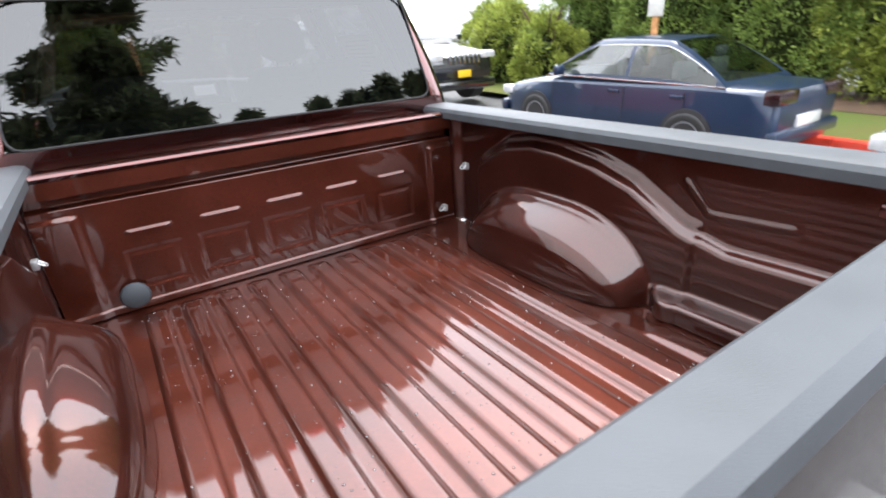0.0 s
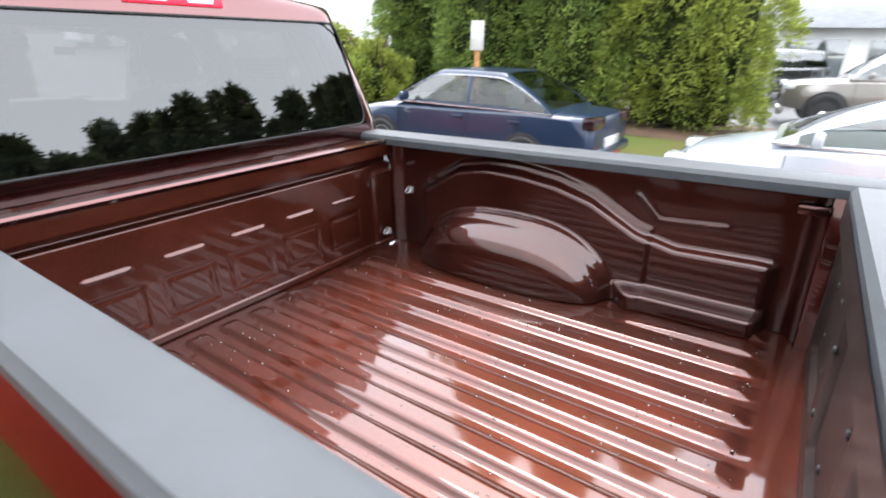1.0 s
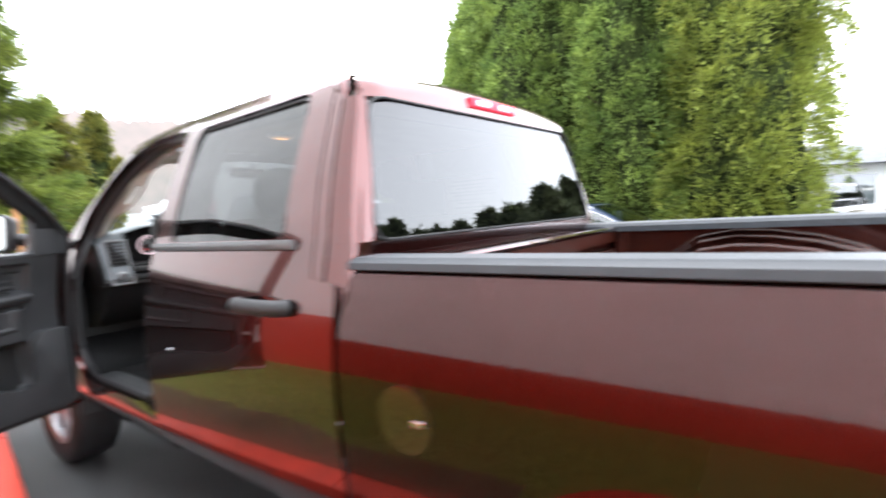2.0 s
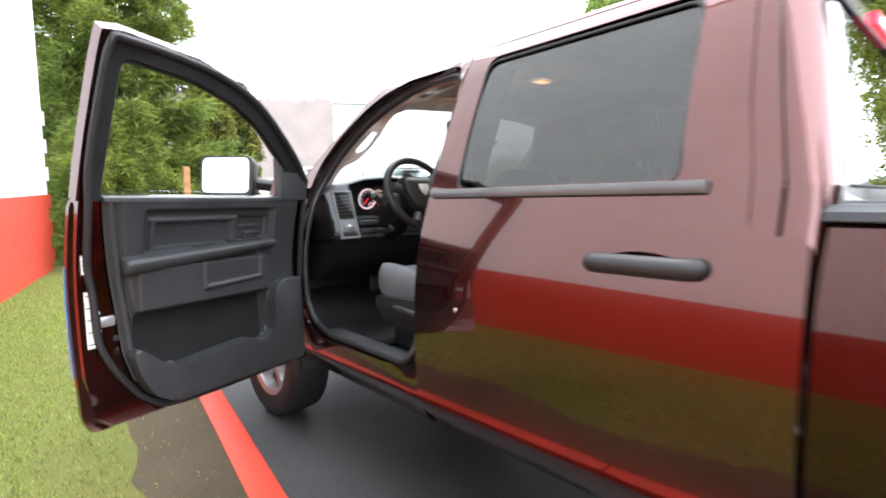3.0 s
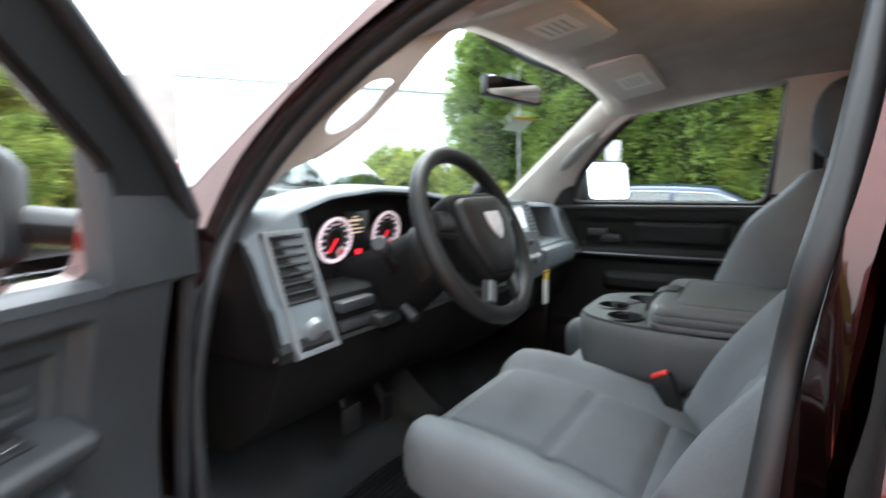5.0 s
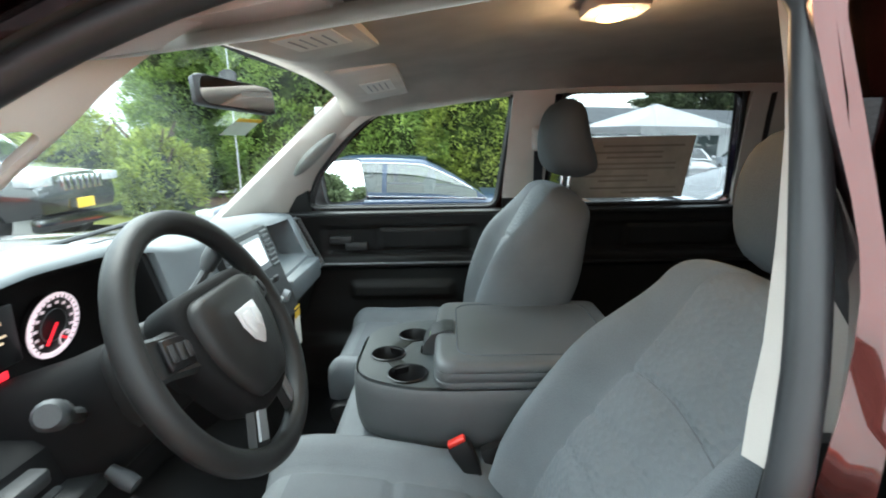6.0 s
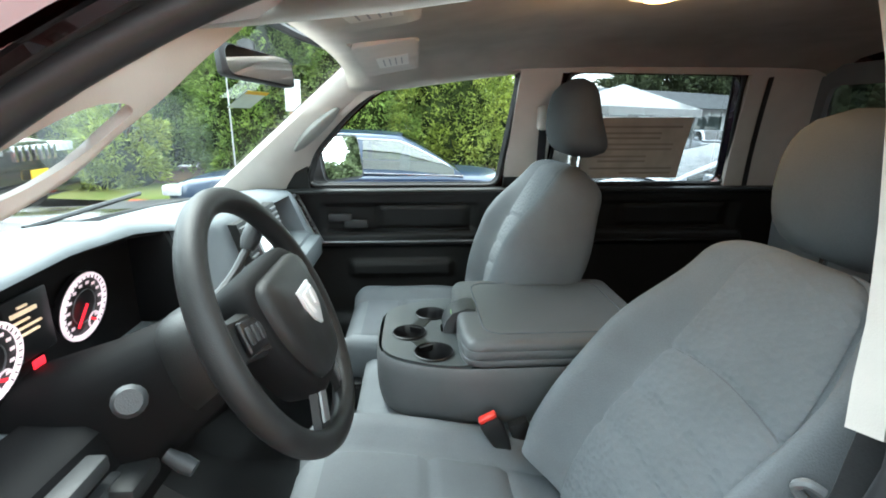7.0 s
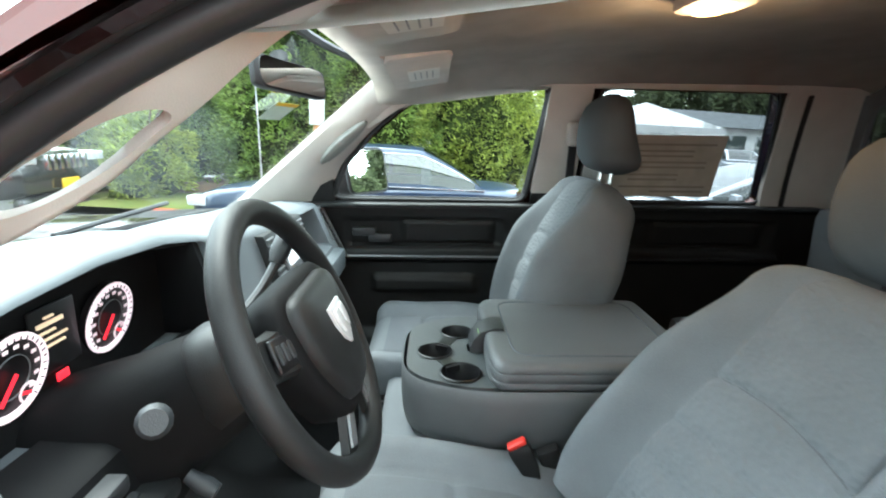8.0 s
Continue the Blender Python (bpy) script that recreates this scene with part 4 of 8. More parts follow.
# armrest: a bar with a flat top and a rounded nose
bm = B()
rings = []
for k, u in enumerate([0.236, 0.2385, 0.244, 0.255] + lin(0.28, 0.875, 12) + [0.898, 0.909, 0.915, 0.918]):
    e = {0: 0.55, 1: 0.80, 2: 0.94}.get(min(k, 19 - k), 1.0)
    zt, zl = arm_top(u), arm_low(u)
    zm, hz = (zt + zl) / 2, (zt - zl) / 2 * e
    nose = 0.152 - 0.03 * (1 - e)
    rings.append([Vector((0.060, -u, zm + hz + 0.014)), Vector((nose - 0.018, -u, zm + hz * 0.62)), Vector((nose - 0.008, -u, zm + hz * 0.48)), Vector((nose - 0.002, -u, zm + hz * 0.25)), Vector((nose, -u, zm + hz * 0.1)), Vector((nose - 0.006, -u, zm - hz * 0.55)), Vector((nose - 0.020, -u, zm - hz * 0.92)), Vector((0.060, -u, zm - hz))])
loft(bm, rings)
part("armrest", bm, TRIMGREY, door, "dark grey armrest ledge", angle=50)
bm = B()
prism(bm, [(0.105, 1.427), (0.105, 1.449), (0.14, 1.449), (0.158, 1.441), (0.158, 1.427)], "y", -0.985, -0.085, 0.004)
part("sill_cap", bm, TRIMGREY, door)
# inside handle, window switches, pull cup
bm = B()
box(bm, 0.052, 0.066, -0.405, -0.268, 1.265, 1.355, 0.006)
hcup = part("handle_cup", bm, TRIMBLK, door)
bm = B()
box(bm, 0.066, 0.094, -0.402, -0.285, 1.305, 1.324, 0.007)
box(bm, 0.066, 0.094, -0.402, -0.372, 1.330, 1.352, 0.006)
box(bm, 0.066, 0.088, -0.375, -0.278, 1.276, 1.291, 0.006)
part("release_lever", bm, TRIMGREY, hcup)
bm = B()
ARMM = pose(0.060, -0.39, arm_top(0.39) + 0.0135, 2.57, 18) @ pose(-0.084, 0, 0)
box(bm, 0.096, 0.146, -0.088, 0.085, -0.004, 0.003, 0.002, m=ARMM)
sw = part("switch_plate", bm, TRIMBLK, door)
for k in range(4):
    bm = B()
    box(bm, 0.102 + 0.020 * (k % 2), 0.118 + 0.020 * (k % 2), -0.070 + 0.04 * k, -0.044 + 0.04 * k, 0.002, 0.009, 0.003, m=ARMM)
    part("switch", bm, CHROME, sw)
bm = B()
box(bm, 0.018, 0.056, -0.055, 0.055, -0.006, 0.0022, 0.001, m=pose(0.060, -0.587, arm_top(0.587) + 0.0135, 2.57, 18.5))
part("pull_cup", bm, RUBBER, door)
# shut face: latch, labels, bolts
bm = B()
box(bm, 0.045, 0.072, -0.985, -0.935, 0.975, 1.012, 0.005)
latch = part("latch", bm, STEEL, door, "steel door latch")
for dz in (-0.035, 0.03):
    bm = B()
    lathe(bm, [(0.001, 0.006), (0.007, 0.005), (0.008, 0)], pose(0.066, -0.99, 1.0 + dz, 0, 90, 0), 10)
    part("bolt", bm, STEEL, latch)
bm = B()
lathe(bm, [(0.001, 0.008), (0.011, 0.006), (0.012, 0)], pose(0.066, -0.935, 0.925, 0, 90, 0), 12)
part("bumper_stop", bm, RUBBER, door)
for z0, z1, u0 in ((1.175, 1.27, 1.038), (0.905, 1.11, 1.03)):
    n0 = door_x((z0 + z1) / 2) + 0.0635
    bm = B()
    box(bm, n0, n0 + 0.002, -u0, -u0 + 0.03, z0, z1)
    tagger = part("paper_label", bm, PAPER, door, "white printed sticker")
    for k in range(5):
        bm = B()
        zz = z0 + 0.015 + (z1 - z0 - 0.03) * k / 4
        box(bm, n0 + 0.0018, n0 + 0.003, -u0 + 0.004, -u0 + 0.026, zz - 0.002, zz + 0.002)
        part("print_bar", bm, TRIMGREY, tagger)
# blue film strip on the door's edge
bm = B()
bar(bm, [(door_x(z) + 0.002, -1.0615, z) for z in lin(0.80, 1.20, 7)], 0.006, 0.004, (0, -1, 0))
part("edge_guard", bm, mat("blue_film", (0.12, 0.25, 0.45), 0.4), door, "blue protective edge strip")
# hinges and check strap
for z0 in (0.85, 1.25):
    bm = B()
    box(bm, 0.03, 0.075, -0.035, 0.035, z0 - 0.035, z0 + 0.035, 0.008)
    tube(bm, [(0.04, 0.0, z0 - 0.05), (0.04, 0.0, z0 + 0.05)], 0.009, 8)
    part("hinge", bm, PAINT, door)
# mirror triangle and towing-style side mirror
bm = B()
prism(bm, [(-0.05, 1.43), (-0.215, 1.43), (-0.215, 1.625), (-0.19, 1.635), (-0.05, 1.52)], "x", 0.115, 0.165, 0.008)
part("mirror_sail", bm, TRIMGREY, door)


def side_mirror(parent, m, aim):
    head = new("side_mirror")
    head.parent = parent
    head.matrix_basis = m
    tagged(head, "black folding side mirror")
    bm = B()
    rings = []
    for y, k in ((0.10, 0.55), (0.085, 0.72), (0.05, 0.88), (0.0, 0.97), (-0.045, 1.0), (-0.055, 0.985)):
        rings.append([Vector((0.135 * k * sx, y, 0.105 * k * sz)) for sx, sz in rounded([(-1, -0.9), (1, -1), (1, 0.95), (-1, 1)], 0.35, 4)])
    loft(bm, rings)
    part("housing", bm, BLACKP, head, angle=50)
    bm = B()
    prism(bm, rounded([(-0.118, -0.085), (0.118, -0.09), (0.118, 0.088), (-0.118, 0.09)], 0.03, 4), "y", -0.062, -0.056, 0.0, m=aim)
    part("mirror_glass", bm, MIRROR, head, "bright mirror glass")
    return head


mh = side_mirror(door, pose(-0.205, -0.205, 1.548, -8, 0, 28), pose(0, 0, 0, 0, 0, 0))
bm = B()
tube(bm, smooth_line([(0.05, 0.03, -0.02), (0.16, 0.05, -0.03), (0.27, 0.08, -0.045), (0.34, 0.12, -0.06)], 4), 0.04, 12, flat=0.8)
part("mount_arm", bm, BLACKP, mh)
mr = side_mirror(truck, pose(1.075, 2.14, 1.565, -9.7, 0, -33), pose(0, 0, 0))
bm = B()
tube(bm, smooth_line([(-0.03, 0.03, -0.02), (-0.08, 0.07, -0.03), (-0.16, 0.12, -0.05), (-0.22, 0.15, -0.06)], 4), 0.04, 12, flat=0.8)
part("mount_arm", bm, BLACKP, mr)


# ---- cabin ----
# door opening seal and sill plate
bm = B()
B_EDGE = [(0.9, 1.446), (1.10, 1.429), (1.40, 1.395), (1.48, 1.384), (1.53, 1.372), (1.58, 1.361), (1.665, 1.347), (1.753, 1.334), (1.85, 1.322), (1.93, 1.318)]
ring_o = rounded([(y + (0.024 if y < 1.5 else -0.012) - (0.013 if y > 1.8 and z > 1.55 else 0), z + (0.012 if z < 1.2 else -0.012) - (0.016 if y > 1.8 and z > 1.55 else 0)) for y, z in OPEN], 0.06, 4)
so = []
for (ya, za), (yc, zc) in zip(ring_o, ring_o[1:] + ring_o[:1]):
    n_ = max(1, int(math.hypot(yc - ya, zc - za) / 0.03))
    for k in range(n_):
        y, z = ya + (yc - ya) * k / n_, za + (zc - za) * k / n_
        if y < 1.47:
            w = step01((z - 0.86) / 0.1) * step01((1.915 - z) / 0.05)
            y += (ease(z, B_EDGE) - y) * w
        deep = 0.055 * step01((1.60 - y) / 0.14) * step01((z - 0.74) / 0.12) * step01((1.96 - z) / 0.16) * (1 - 0.73 * step01((z - 1.38) / 0.12))
        so.append(Vector((-side_x(z) + 0.035 + deep, y, z)) + Vector((0.047, 0.040, 0.016)) * step01((z - 1.36) / 0.20) * step01((y - 1.40) / 0.30))
tube(bm, so + [so[0]], [0.0155 + 0.0045 * step01((p.z - 1.4) / 0.16) * step01((p.y - 1.5) / 0.2) for p in so + [so[0]]], 16)
lip = [turned(p, 0.42) for p in turn]
tube(bm, lip, 0.011, 12)
part("opening_seal", bm, SEAL, truck, "grey rubber weatherstrip round the door opening")
bm = B()
prism(bm, [(-0.945, 0.735), (-0.94, 0.752), (-0.86, 0.757), (-0.82, 0.74), (-0.80, 0.66), (-0.94, 0.66)], "y", 1.42, 2.20, 0.006)
part("sill_plate", bm, TRIMGREY, truck, "dark grey plastic sill plate")
bm = B()
sheet(bm, lambda x, y: Vector((x, y, 0.685 + 0.22 * step01((y - 2.3) / 0.35) + 0.10 * step01((0.18 - abs(x)) / 0.1) + 0.004 * noise.noise(Vector((x * 9, y * 9, 0))))), lin(-0.85, 0.87, 30), lin(0.2, 2.62, 30))
part("carpet", bm, MATBLK, truck, "black vinyl floor covering")
# floor mat with ridges
fm = thing("floor_mat", "black ribbed rubber floor mat in the footwell", "floor mat", RAKE.copy())
mo = rounded([(-0.82, 1.90), (-0.50, 1.86), (-0.30, 2.05), (-0.28, 2.42), (-0.74, 2.44), (-0.82, 2.2)], 0.06, 4)
bm = B()
prism(bm, mo, "z", 0.700, 0.712, 0.004)
part("base", bm, MATBLK, fm)
for k in range(22):
    bm = B()
    y = 1.97 + 0.019 * k
    box(bm, -0.77, -0.34, y, y + 0.009, 0.711, 0.7138, 0.001)
    part("ridge", bm, MATBLK, fm)
for x, z, w in ((-0.50, 0.93, 0.035), (-0.34, 0.90, 0.028)):
    bm = B()
    box(bm, x - w, x + w, 2.36, 2.375, z - 0.04, z + 0.04, 0.008, m=None)
    tube(bm, [(x, 2.375, z), (x, 2.50, z + 0.18)], 0.010, 8)
    part("pedal", bm, TRIMBLK, truck, "black rubber pedal")

# dashboard
ZT = [(-0.87, 1.44), (-0.82, 1.49), (-0.72, 1.53), (-0.60, 1.565), (-0.43, 1.578), (-0.26, 1.570), (-0.15, 1.55), (-0.08, 1.53), (0.12, 1.525), (0.32, 1.515), (0.5, 1.497), (0.7, 1.487), (0.82, 1.475), (0.88, 1.44)]
YB = [(-0.87, 2.31), (-0.70, 2.305), (-0.43, 2.295), (-0.17, 2.29), (-0.05, 2.235), (0.08, 2.215), (0.28, 2.215), (0.36, 2.24), (0.75, 2.25), (0.88, 2.29)]


def dash_ring(x):
    zt, yb = ease(x, ZT), ease(x, YB)
    rec = 0.13 * step01((x + 0.705) / 0.012) * step01((-0.14 - x) / 0.012)
    glo = 0.09 * step01((x - 0.375) / 0.012) * step01((0.69 - x) / 0.012)
    d = max(rec, glo)
    zl = 1.325
    return [Vector((x, y, z)) for y, z in ((2.70, 1.43), (2.55, zt - 0.02), (yb + 0.13, zt), (yb + 0.05, zt - 0.003), (yb + 0.012, zt - 0.008), (yb, zt - 0.016), (yb - 0.002, zt - 0.022), (yb - 0.004 + d, zt - 0.026), (yb - 0.055 + d, zl + 0.008), (yb - 0.068, zl), (yb - 0.095, 1.24), (yb - 0.085, 1.225), (yb - 0.05, 1.215), (2.70, 1.215))]


bm = B()
xs = sorted(set(lin(-0.842, 0.875, 60) + [-0.712, -0.705, -0.699, -0.693, -0.155, -0.149, -0.143, -0.138, 0.37, 0.378, 0.384, 0.39, 0.675, 0.683, 0.69, 0.697]))
loft(bm, [dash_ring(x) for x in xs])
dash = part("dashboard", bm, DASHGREY, truck, "grey two-tone dashboard with instrument hood", angle=45)
bm = B()
rings = []
for x in lin(-0.838, 0.87, 40):
    yb = ease(x, YB)
    rings.append([Vector((x, y, z)) for y, z in ((2.68, 1.22), (yb - 0.075, 1.22), (yb - 0.07, 1.19), (yb - 0.03, 1.08), (yb + 0.10, 0.98), (2.68, 0.95))])
loft(bm, rings)
# deeper black than the other trim: footwell shade put into the colour
part("knee_panel", bm, MATTBLK, dash, "black lower dash")
bm = B()
tube(bm, smooth_line([(x, ease(x, YB) - 0.082, 1.232) for x in lin(-0.85, 0.86, 24)], 2), 0.006, 6)
part("trim_strip", bm, BEZEL, dash)
bm = B()
loft(bm, [[Vector((x, 2.362, 1.24)), Vector((x, 2.362, 1.545 - 0.05 * abs(x + 0.43))), Vector((x, 2.39, 1.545 - 0.05 * abs(x + 0.43))), Vector((x, 2.42, 1.24))] for x in lin(-0.70, -0.145, 6)])
binn = part("instrument_panel", bm, MATTBLK, dash, "black instrument panel lit in white and red")
bm = B()
rings = []
for x in lin(-0.695, -0.15, 14):
    yb = ease(x, YB)
    rings.append([Vector((x, y, z)) for y, z in ((yb + 0.03, 1.342), (yb - 0.058, 1.338), (yb - 0.076, 1.328), (yb - 0.101, 1.243), (yb - 0.088, 1.236), (yb - 0.05, 1.30))])
loft(bm, rings)
part("cluster_surround", bm, MATTBLK, dash, "black surround below the instruments", angle=40)
for x0, x1 in ((-0.700, -0.688), (-0.166, -0.146)):
    yb, zt = ease(x0, YB), ease(x0, ZT)
    bm = B()
    prism(bm, [(yb - 0.001, zt - 0.020), (yb + 0.10, zt - 0.028), (yb + 0.10, 1.335), (yb - 0.060, 1.332)], "x", x0, x1, 0.002)
    part("binnacle_side", bm, MATTBLK, dash)
bm = B()
rings = []
for x in lin(-0.688, -0.166, 10):
    yb, zt = ease(x, YB), ease(x, ZT)
    rings.append([Vector((x, y, z)) for y, z in ((yb + 0.004, zt - 0.0235), (yb + 0.09, zt - 0.0285), (yb + 0.09, zt - 0.034), (yb + 0.004, zt - 0.029))])
loft(bm, rings)
part("hood_lining", bm, MATTBLK, dash)
for xa, xb, z1 in ((-0.843, -0.69, 1.275), (-0.155, 0.004, 1.30), (0.33, 0.876, 1.27)):
    bm = B()
    loft(bm, [[Vector((x, ease(x, YB) - q, z)) for q, z in ((0.072 + 0.12 * (1.325 - z1), z1), (0.100, 1.243), (0.091, 1.219), (0.04, 1.219), (0.04, z1))] for x in lin(xa, xb, 8)])
    part("lower_band", bm, TRIMBLK, dash, "black lower dash band", angle=40)
bm = B()
ring = dash_ring(-0.842)
mid = sum(ring, Vector()) / len(ring)
loft(bm, [[Vector((x, mid.y + (p.y - mid.y) * k, mid.z + (p.z - mid.z) * k)) for p in ring] for x, k in ((-0.835, 1.012), (-0.846, 1.012), (-0.850, 0.98))])
part("end_cap", bm, MATTBLK, dash, "black dash end panel")
for z, w in ((1.305, 0.05), (1.262, 0.07)):
    bm = B()
    yb = ease(-0.63, YB)
    box(bm, -0.69, -0.69 + w + 0.06, yb - 0.108, yb - 0.06, z - 0.013, z + 0.012, 0.006)
    part("trim_bar", bm, TRIMGREY, dash)
GLOWW = emitter("gauge_white", (1.0, 0.78, 0.86), 0.09)
GLOWD = emitter("gauge_figures", (1.0, 0.80, 0.86), 0.045)
GLOWR = emitter("gauge_red", (1.0, 0.02, 0.04), 0.16)
GLOWO = emitter("screen_orange", (1.0, 0.74, 0.52), 0.06)
GLOWG = emitter("telltale_green", (0.05, 0.8, 0.2), 0.2)
GFACE = mat("gauge_black", (0.006, 0.006, 0.007), 0.4)


def gauge(x, z, needle, small):
    """A round dial: a pale lit scale ring with dark ticks, inner figures, a short red needle and a small dial of its own."""
    g = new("gauge")
    g.parent = binn
    g.matrix_basis = pose(x, 2.352, z, 100, 0, 0)
    bm = B()
    lathe(bm, [(0.001, 0.0), (0.060, 0.0), (0.060, -0.01)], None, 32)
    part("dial", bm, GFACE, g)
    bm = B()
    lathe(bm, [(0.051, 0.002), (0.052, 0.006), (0.060, 0.006), (0.061, 0.002)], None, 40)
    part("ring", bm, GLOWW, g)
    for k in range(25):
        a = math.radians(228 - 11.5 * k)
        bm = B()
        box(bm, 0.0515 if k % 2 else 0.050, 0.0565, -0.0008, 0.0008, 0.0058, 0.0068, m=Matrix.Rotation(a, 4, 'Z'))
        part("tick", bm, GFACE, g)
    for k in range(12):
        a = math.radians(225 - 24 * k)
        bm = B()
        c, q = 0.0425 * math.cos(a), 0.0425 * math.sin(a)
        box(bm, c - 0.0042, c + 0.0042, q - 0.0026, q + 0.0026, 0.003, 0.004)
        part("figure_bar", bm, GLOWD, g)
    bm = B()
    lathe(bm, [(0.0300, 0.002), (0.0300, 0.004), (0.0312, 0.004), (0.0312, 0.002)], None, 32)
    part("inner_ring", bm, BEZEL, g)
    bm = B()
    box(bm, -0.006, 0.038, -0.0028, 0.0028, 0.0055, 0.0075, m=Matrix.Rotation(math.radians(needle), 4, 'Z'))
    part("needle", bm, GLOWR, g)
    bm = B()
    lathe(bm, [(0.0125, 0.003), (0.0125, 0.005), (0.0155, 0.005), (0.0155, 0.003)], pose(0.026, -0.034, 0), 18)
    sub = part("sub_dial", bm, GLOWD, g)
    bm = B()
    box(bm, -0.003, 0.013, -0.0022, 0.0022, 0.0052, 0.0068, m=pose(0.026, -0.034, 0, 0, 0, small))
    part("needle", bm, GLOWR, sub)
    return g


gauge(-0.550, 1.435, 235, 160)
gauge(-0.345, 1.440, 238, 150)
bm = B()
box(bm, -0.505, -0.415, 2.353, 2.358, 1.405, 1.505, 0.003)
scr = part("info_screen", bm, GFACE, binn)
for k, (x0, x1) in enumerate(((-0.480, -0.462), (-0.495, -0.445), (-0.495, -0.462), (-0.490, -0.440), (-0.485, -0.447))):
    bm = B()
    box(bm, x0, x1, 2.350, 2.3535, 1.488 - 0.0105 * k, (1.4912 if k != 1 else 1.494) - 0.0105 * k)
    part("text_bar", bm, GLOWO, scr)
bm = B()
box(bm, -0.475, -0.45, 2.350, 2.3535, 1.388, 1.402, 0.002)
part("warning_lamp", bm, GLOWR, scr)
for k in range(5):
    bm = B()
    x = -0.475 + 0.018 * k
    box(bm, x, x + 0.01, 2.352, 2.356, 1.362, 1.371)
    part("telltale", bm, (GLOWR, GLOWG, GLOWW, GLOWW, GLOWW)[k], binn)


def vent(x0, x1, zt, zb, frac, knob=True):
    """A tall bezel with slats above and a rotary switch below, on the raked dash face."""
    def P(x, z, out):
        t = (zt - z) / (zt - zb)
        y = ease((x0 + x1) / 2, YB) - 0.004 - 0.09 * t
        return Vector((x, y - out, z))
    v = new("air_vent")
    v.parent = dash
    bm = B()
    w = 0.012
    for a, b in (((x0, zt), (x0, zb)), ((x1, zt), (x1, zb)), ((x0 - w / 2, zt), (x1 + w / 2, zt)), ((x0 - w / 2, zb), (x1 + w / 2, zb))):
        pa, pb = P(a[0], a[1], 0.008), P(b[0], b[1], 0.008)
        bar(bm, [pa, pb], w, 0.016, (0, -0.93, 0.36))
    part("bezel", bm, BEZEL, v, "silver-grey bezel")
    bm = B()
    loft(bm, [[P(x, zt, 0.003), P(x, zb, 0.003), P(x, zb, -0.01), P(x, zt, -0.01)] for x in (x0, x1)])
    part("backing", bm, RUBBER, v)
    zs = zt - (zt - zb) * frac
    n = 8 if knob else 10
    for k in range(n):
        z = zt - 0.012 - (zt - zs - 0.02) * k / (n - 1)
        bm = B()
        a, b = P(x0 + 0.01, z, 0.012), P(x1 - 0.01, z, 0.012)
        q = Vector((0, 0.014, 0.004))
        loft(bm, [[p, p + Vector((0, 0, 0.003)), p + q + Vector((0, 0, 0.003)), p + q] for p in (a, b)])
        part("slat", bm, TRIMBLK, v)
    if knob:
        bm = B()
        c = P((x0 + x1) / 2, zb + 0.045, 0.006)
        lathe(bm, [(0.027, 0.0), (0.024, 0.016), (0.018, 0.02), (0.001, 0.02)], Matrix.Translation(c) @ pose(0, 0, 0, 110, 0, 0), 20)
        part("lamp_switch", bm, BEZEL, v)
    return v


vent(-0.808, -0.702, 1.472, 1.228, 0.62)
vent(0.765, 0.83, 1.45, 1.255, 0.9, False)
# centre stack
bm = B()
def stack_p(x, z, out):
    t = (1.50 - z) / 0.26
    return Vector((x, 2.211 - 0.085 * t - out, z))
loft(bm, [[stack_p(x, 1.505, 0.010), stack_p(x, 1.235, 0.010), stack_p(x, 1.235, -0.02), stack_p(x, 1.505, -0.02)] for x in (0.005, 0.012, 0.32, 0.327)])
stack = part("radio_console", bm, TRIMBLK, dash, "black centre stack with radio and climate knobs")
for x0, x1 in ((0.012, 0.06), (0.272, 0.32)):
    for k in range(8):
        bm = B()
        z = 1.49 - 0.0145 * k
        a, b = stack_p(x0, z, 0.014), stack_p(x1, z, 0.014)
        loft(bm, [[p, p + Vector((0, 0, 0.004)), p + Vector((0, 0.01, 0.005)), p + Vector((0, 0.01, 0.001))] for p in (a, b)])
        part("slat", bm, BEZEL, stack)
bm = B()
loft(bm, [[stack_p(x, 1.49, 0.016), stack_p(x, 1.395, 0.016), stack_p(x, 1.395, 0.008), stack_p(x, 1.49, 0.008)] for x in (0.075, 0.25)])
radio = part("radio", bm, BEZEL, stack)
bm = B()
loft(bm, [[stack_p(x, 1.482, 0.018), stack_p(x, 1.412, 0.018), stack_p(x, 1.412, 0.014), stack_p(x, 1.482, 0.014)] for x in (0.09, 0.235)])
part("screen", bm, emitter("radio_screen", (0.75, 0.8, 0.85), 0.15), radio, "pale lit radio screen")
for k in range(4):
    bm = B()
    lathe(bm, [(0.02, 0.0), (0.018, 0.018), (0.001, 0.02)], Matrix.Translation(stack_p(0.075 + 0.06 * k, 1.30, 0.008)) @ pose(0, 0, 0, 108, 0, 0), 18)
    part("climate_knob", bm, BEZEL, stack)
for k in range(5):
    bm = B()
    c = stack_p(0.07 + 0.045 * k, 1.355, 0.012)
    box(bm, c.x - 0.017, c.x + 0.017, c.y - 0.004, c.y + 0.01, c.z - 0.009, c.z + 0.009, 0.003)
    part("button", bm, TRIMGREY, stack)
bm = B()
box(bm, 0.36, 0.70, 2.135, 2.20, 1.235, 1.315, 0.012)
part("glovebox_lid", bm, DASHGREY, dash)
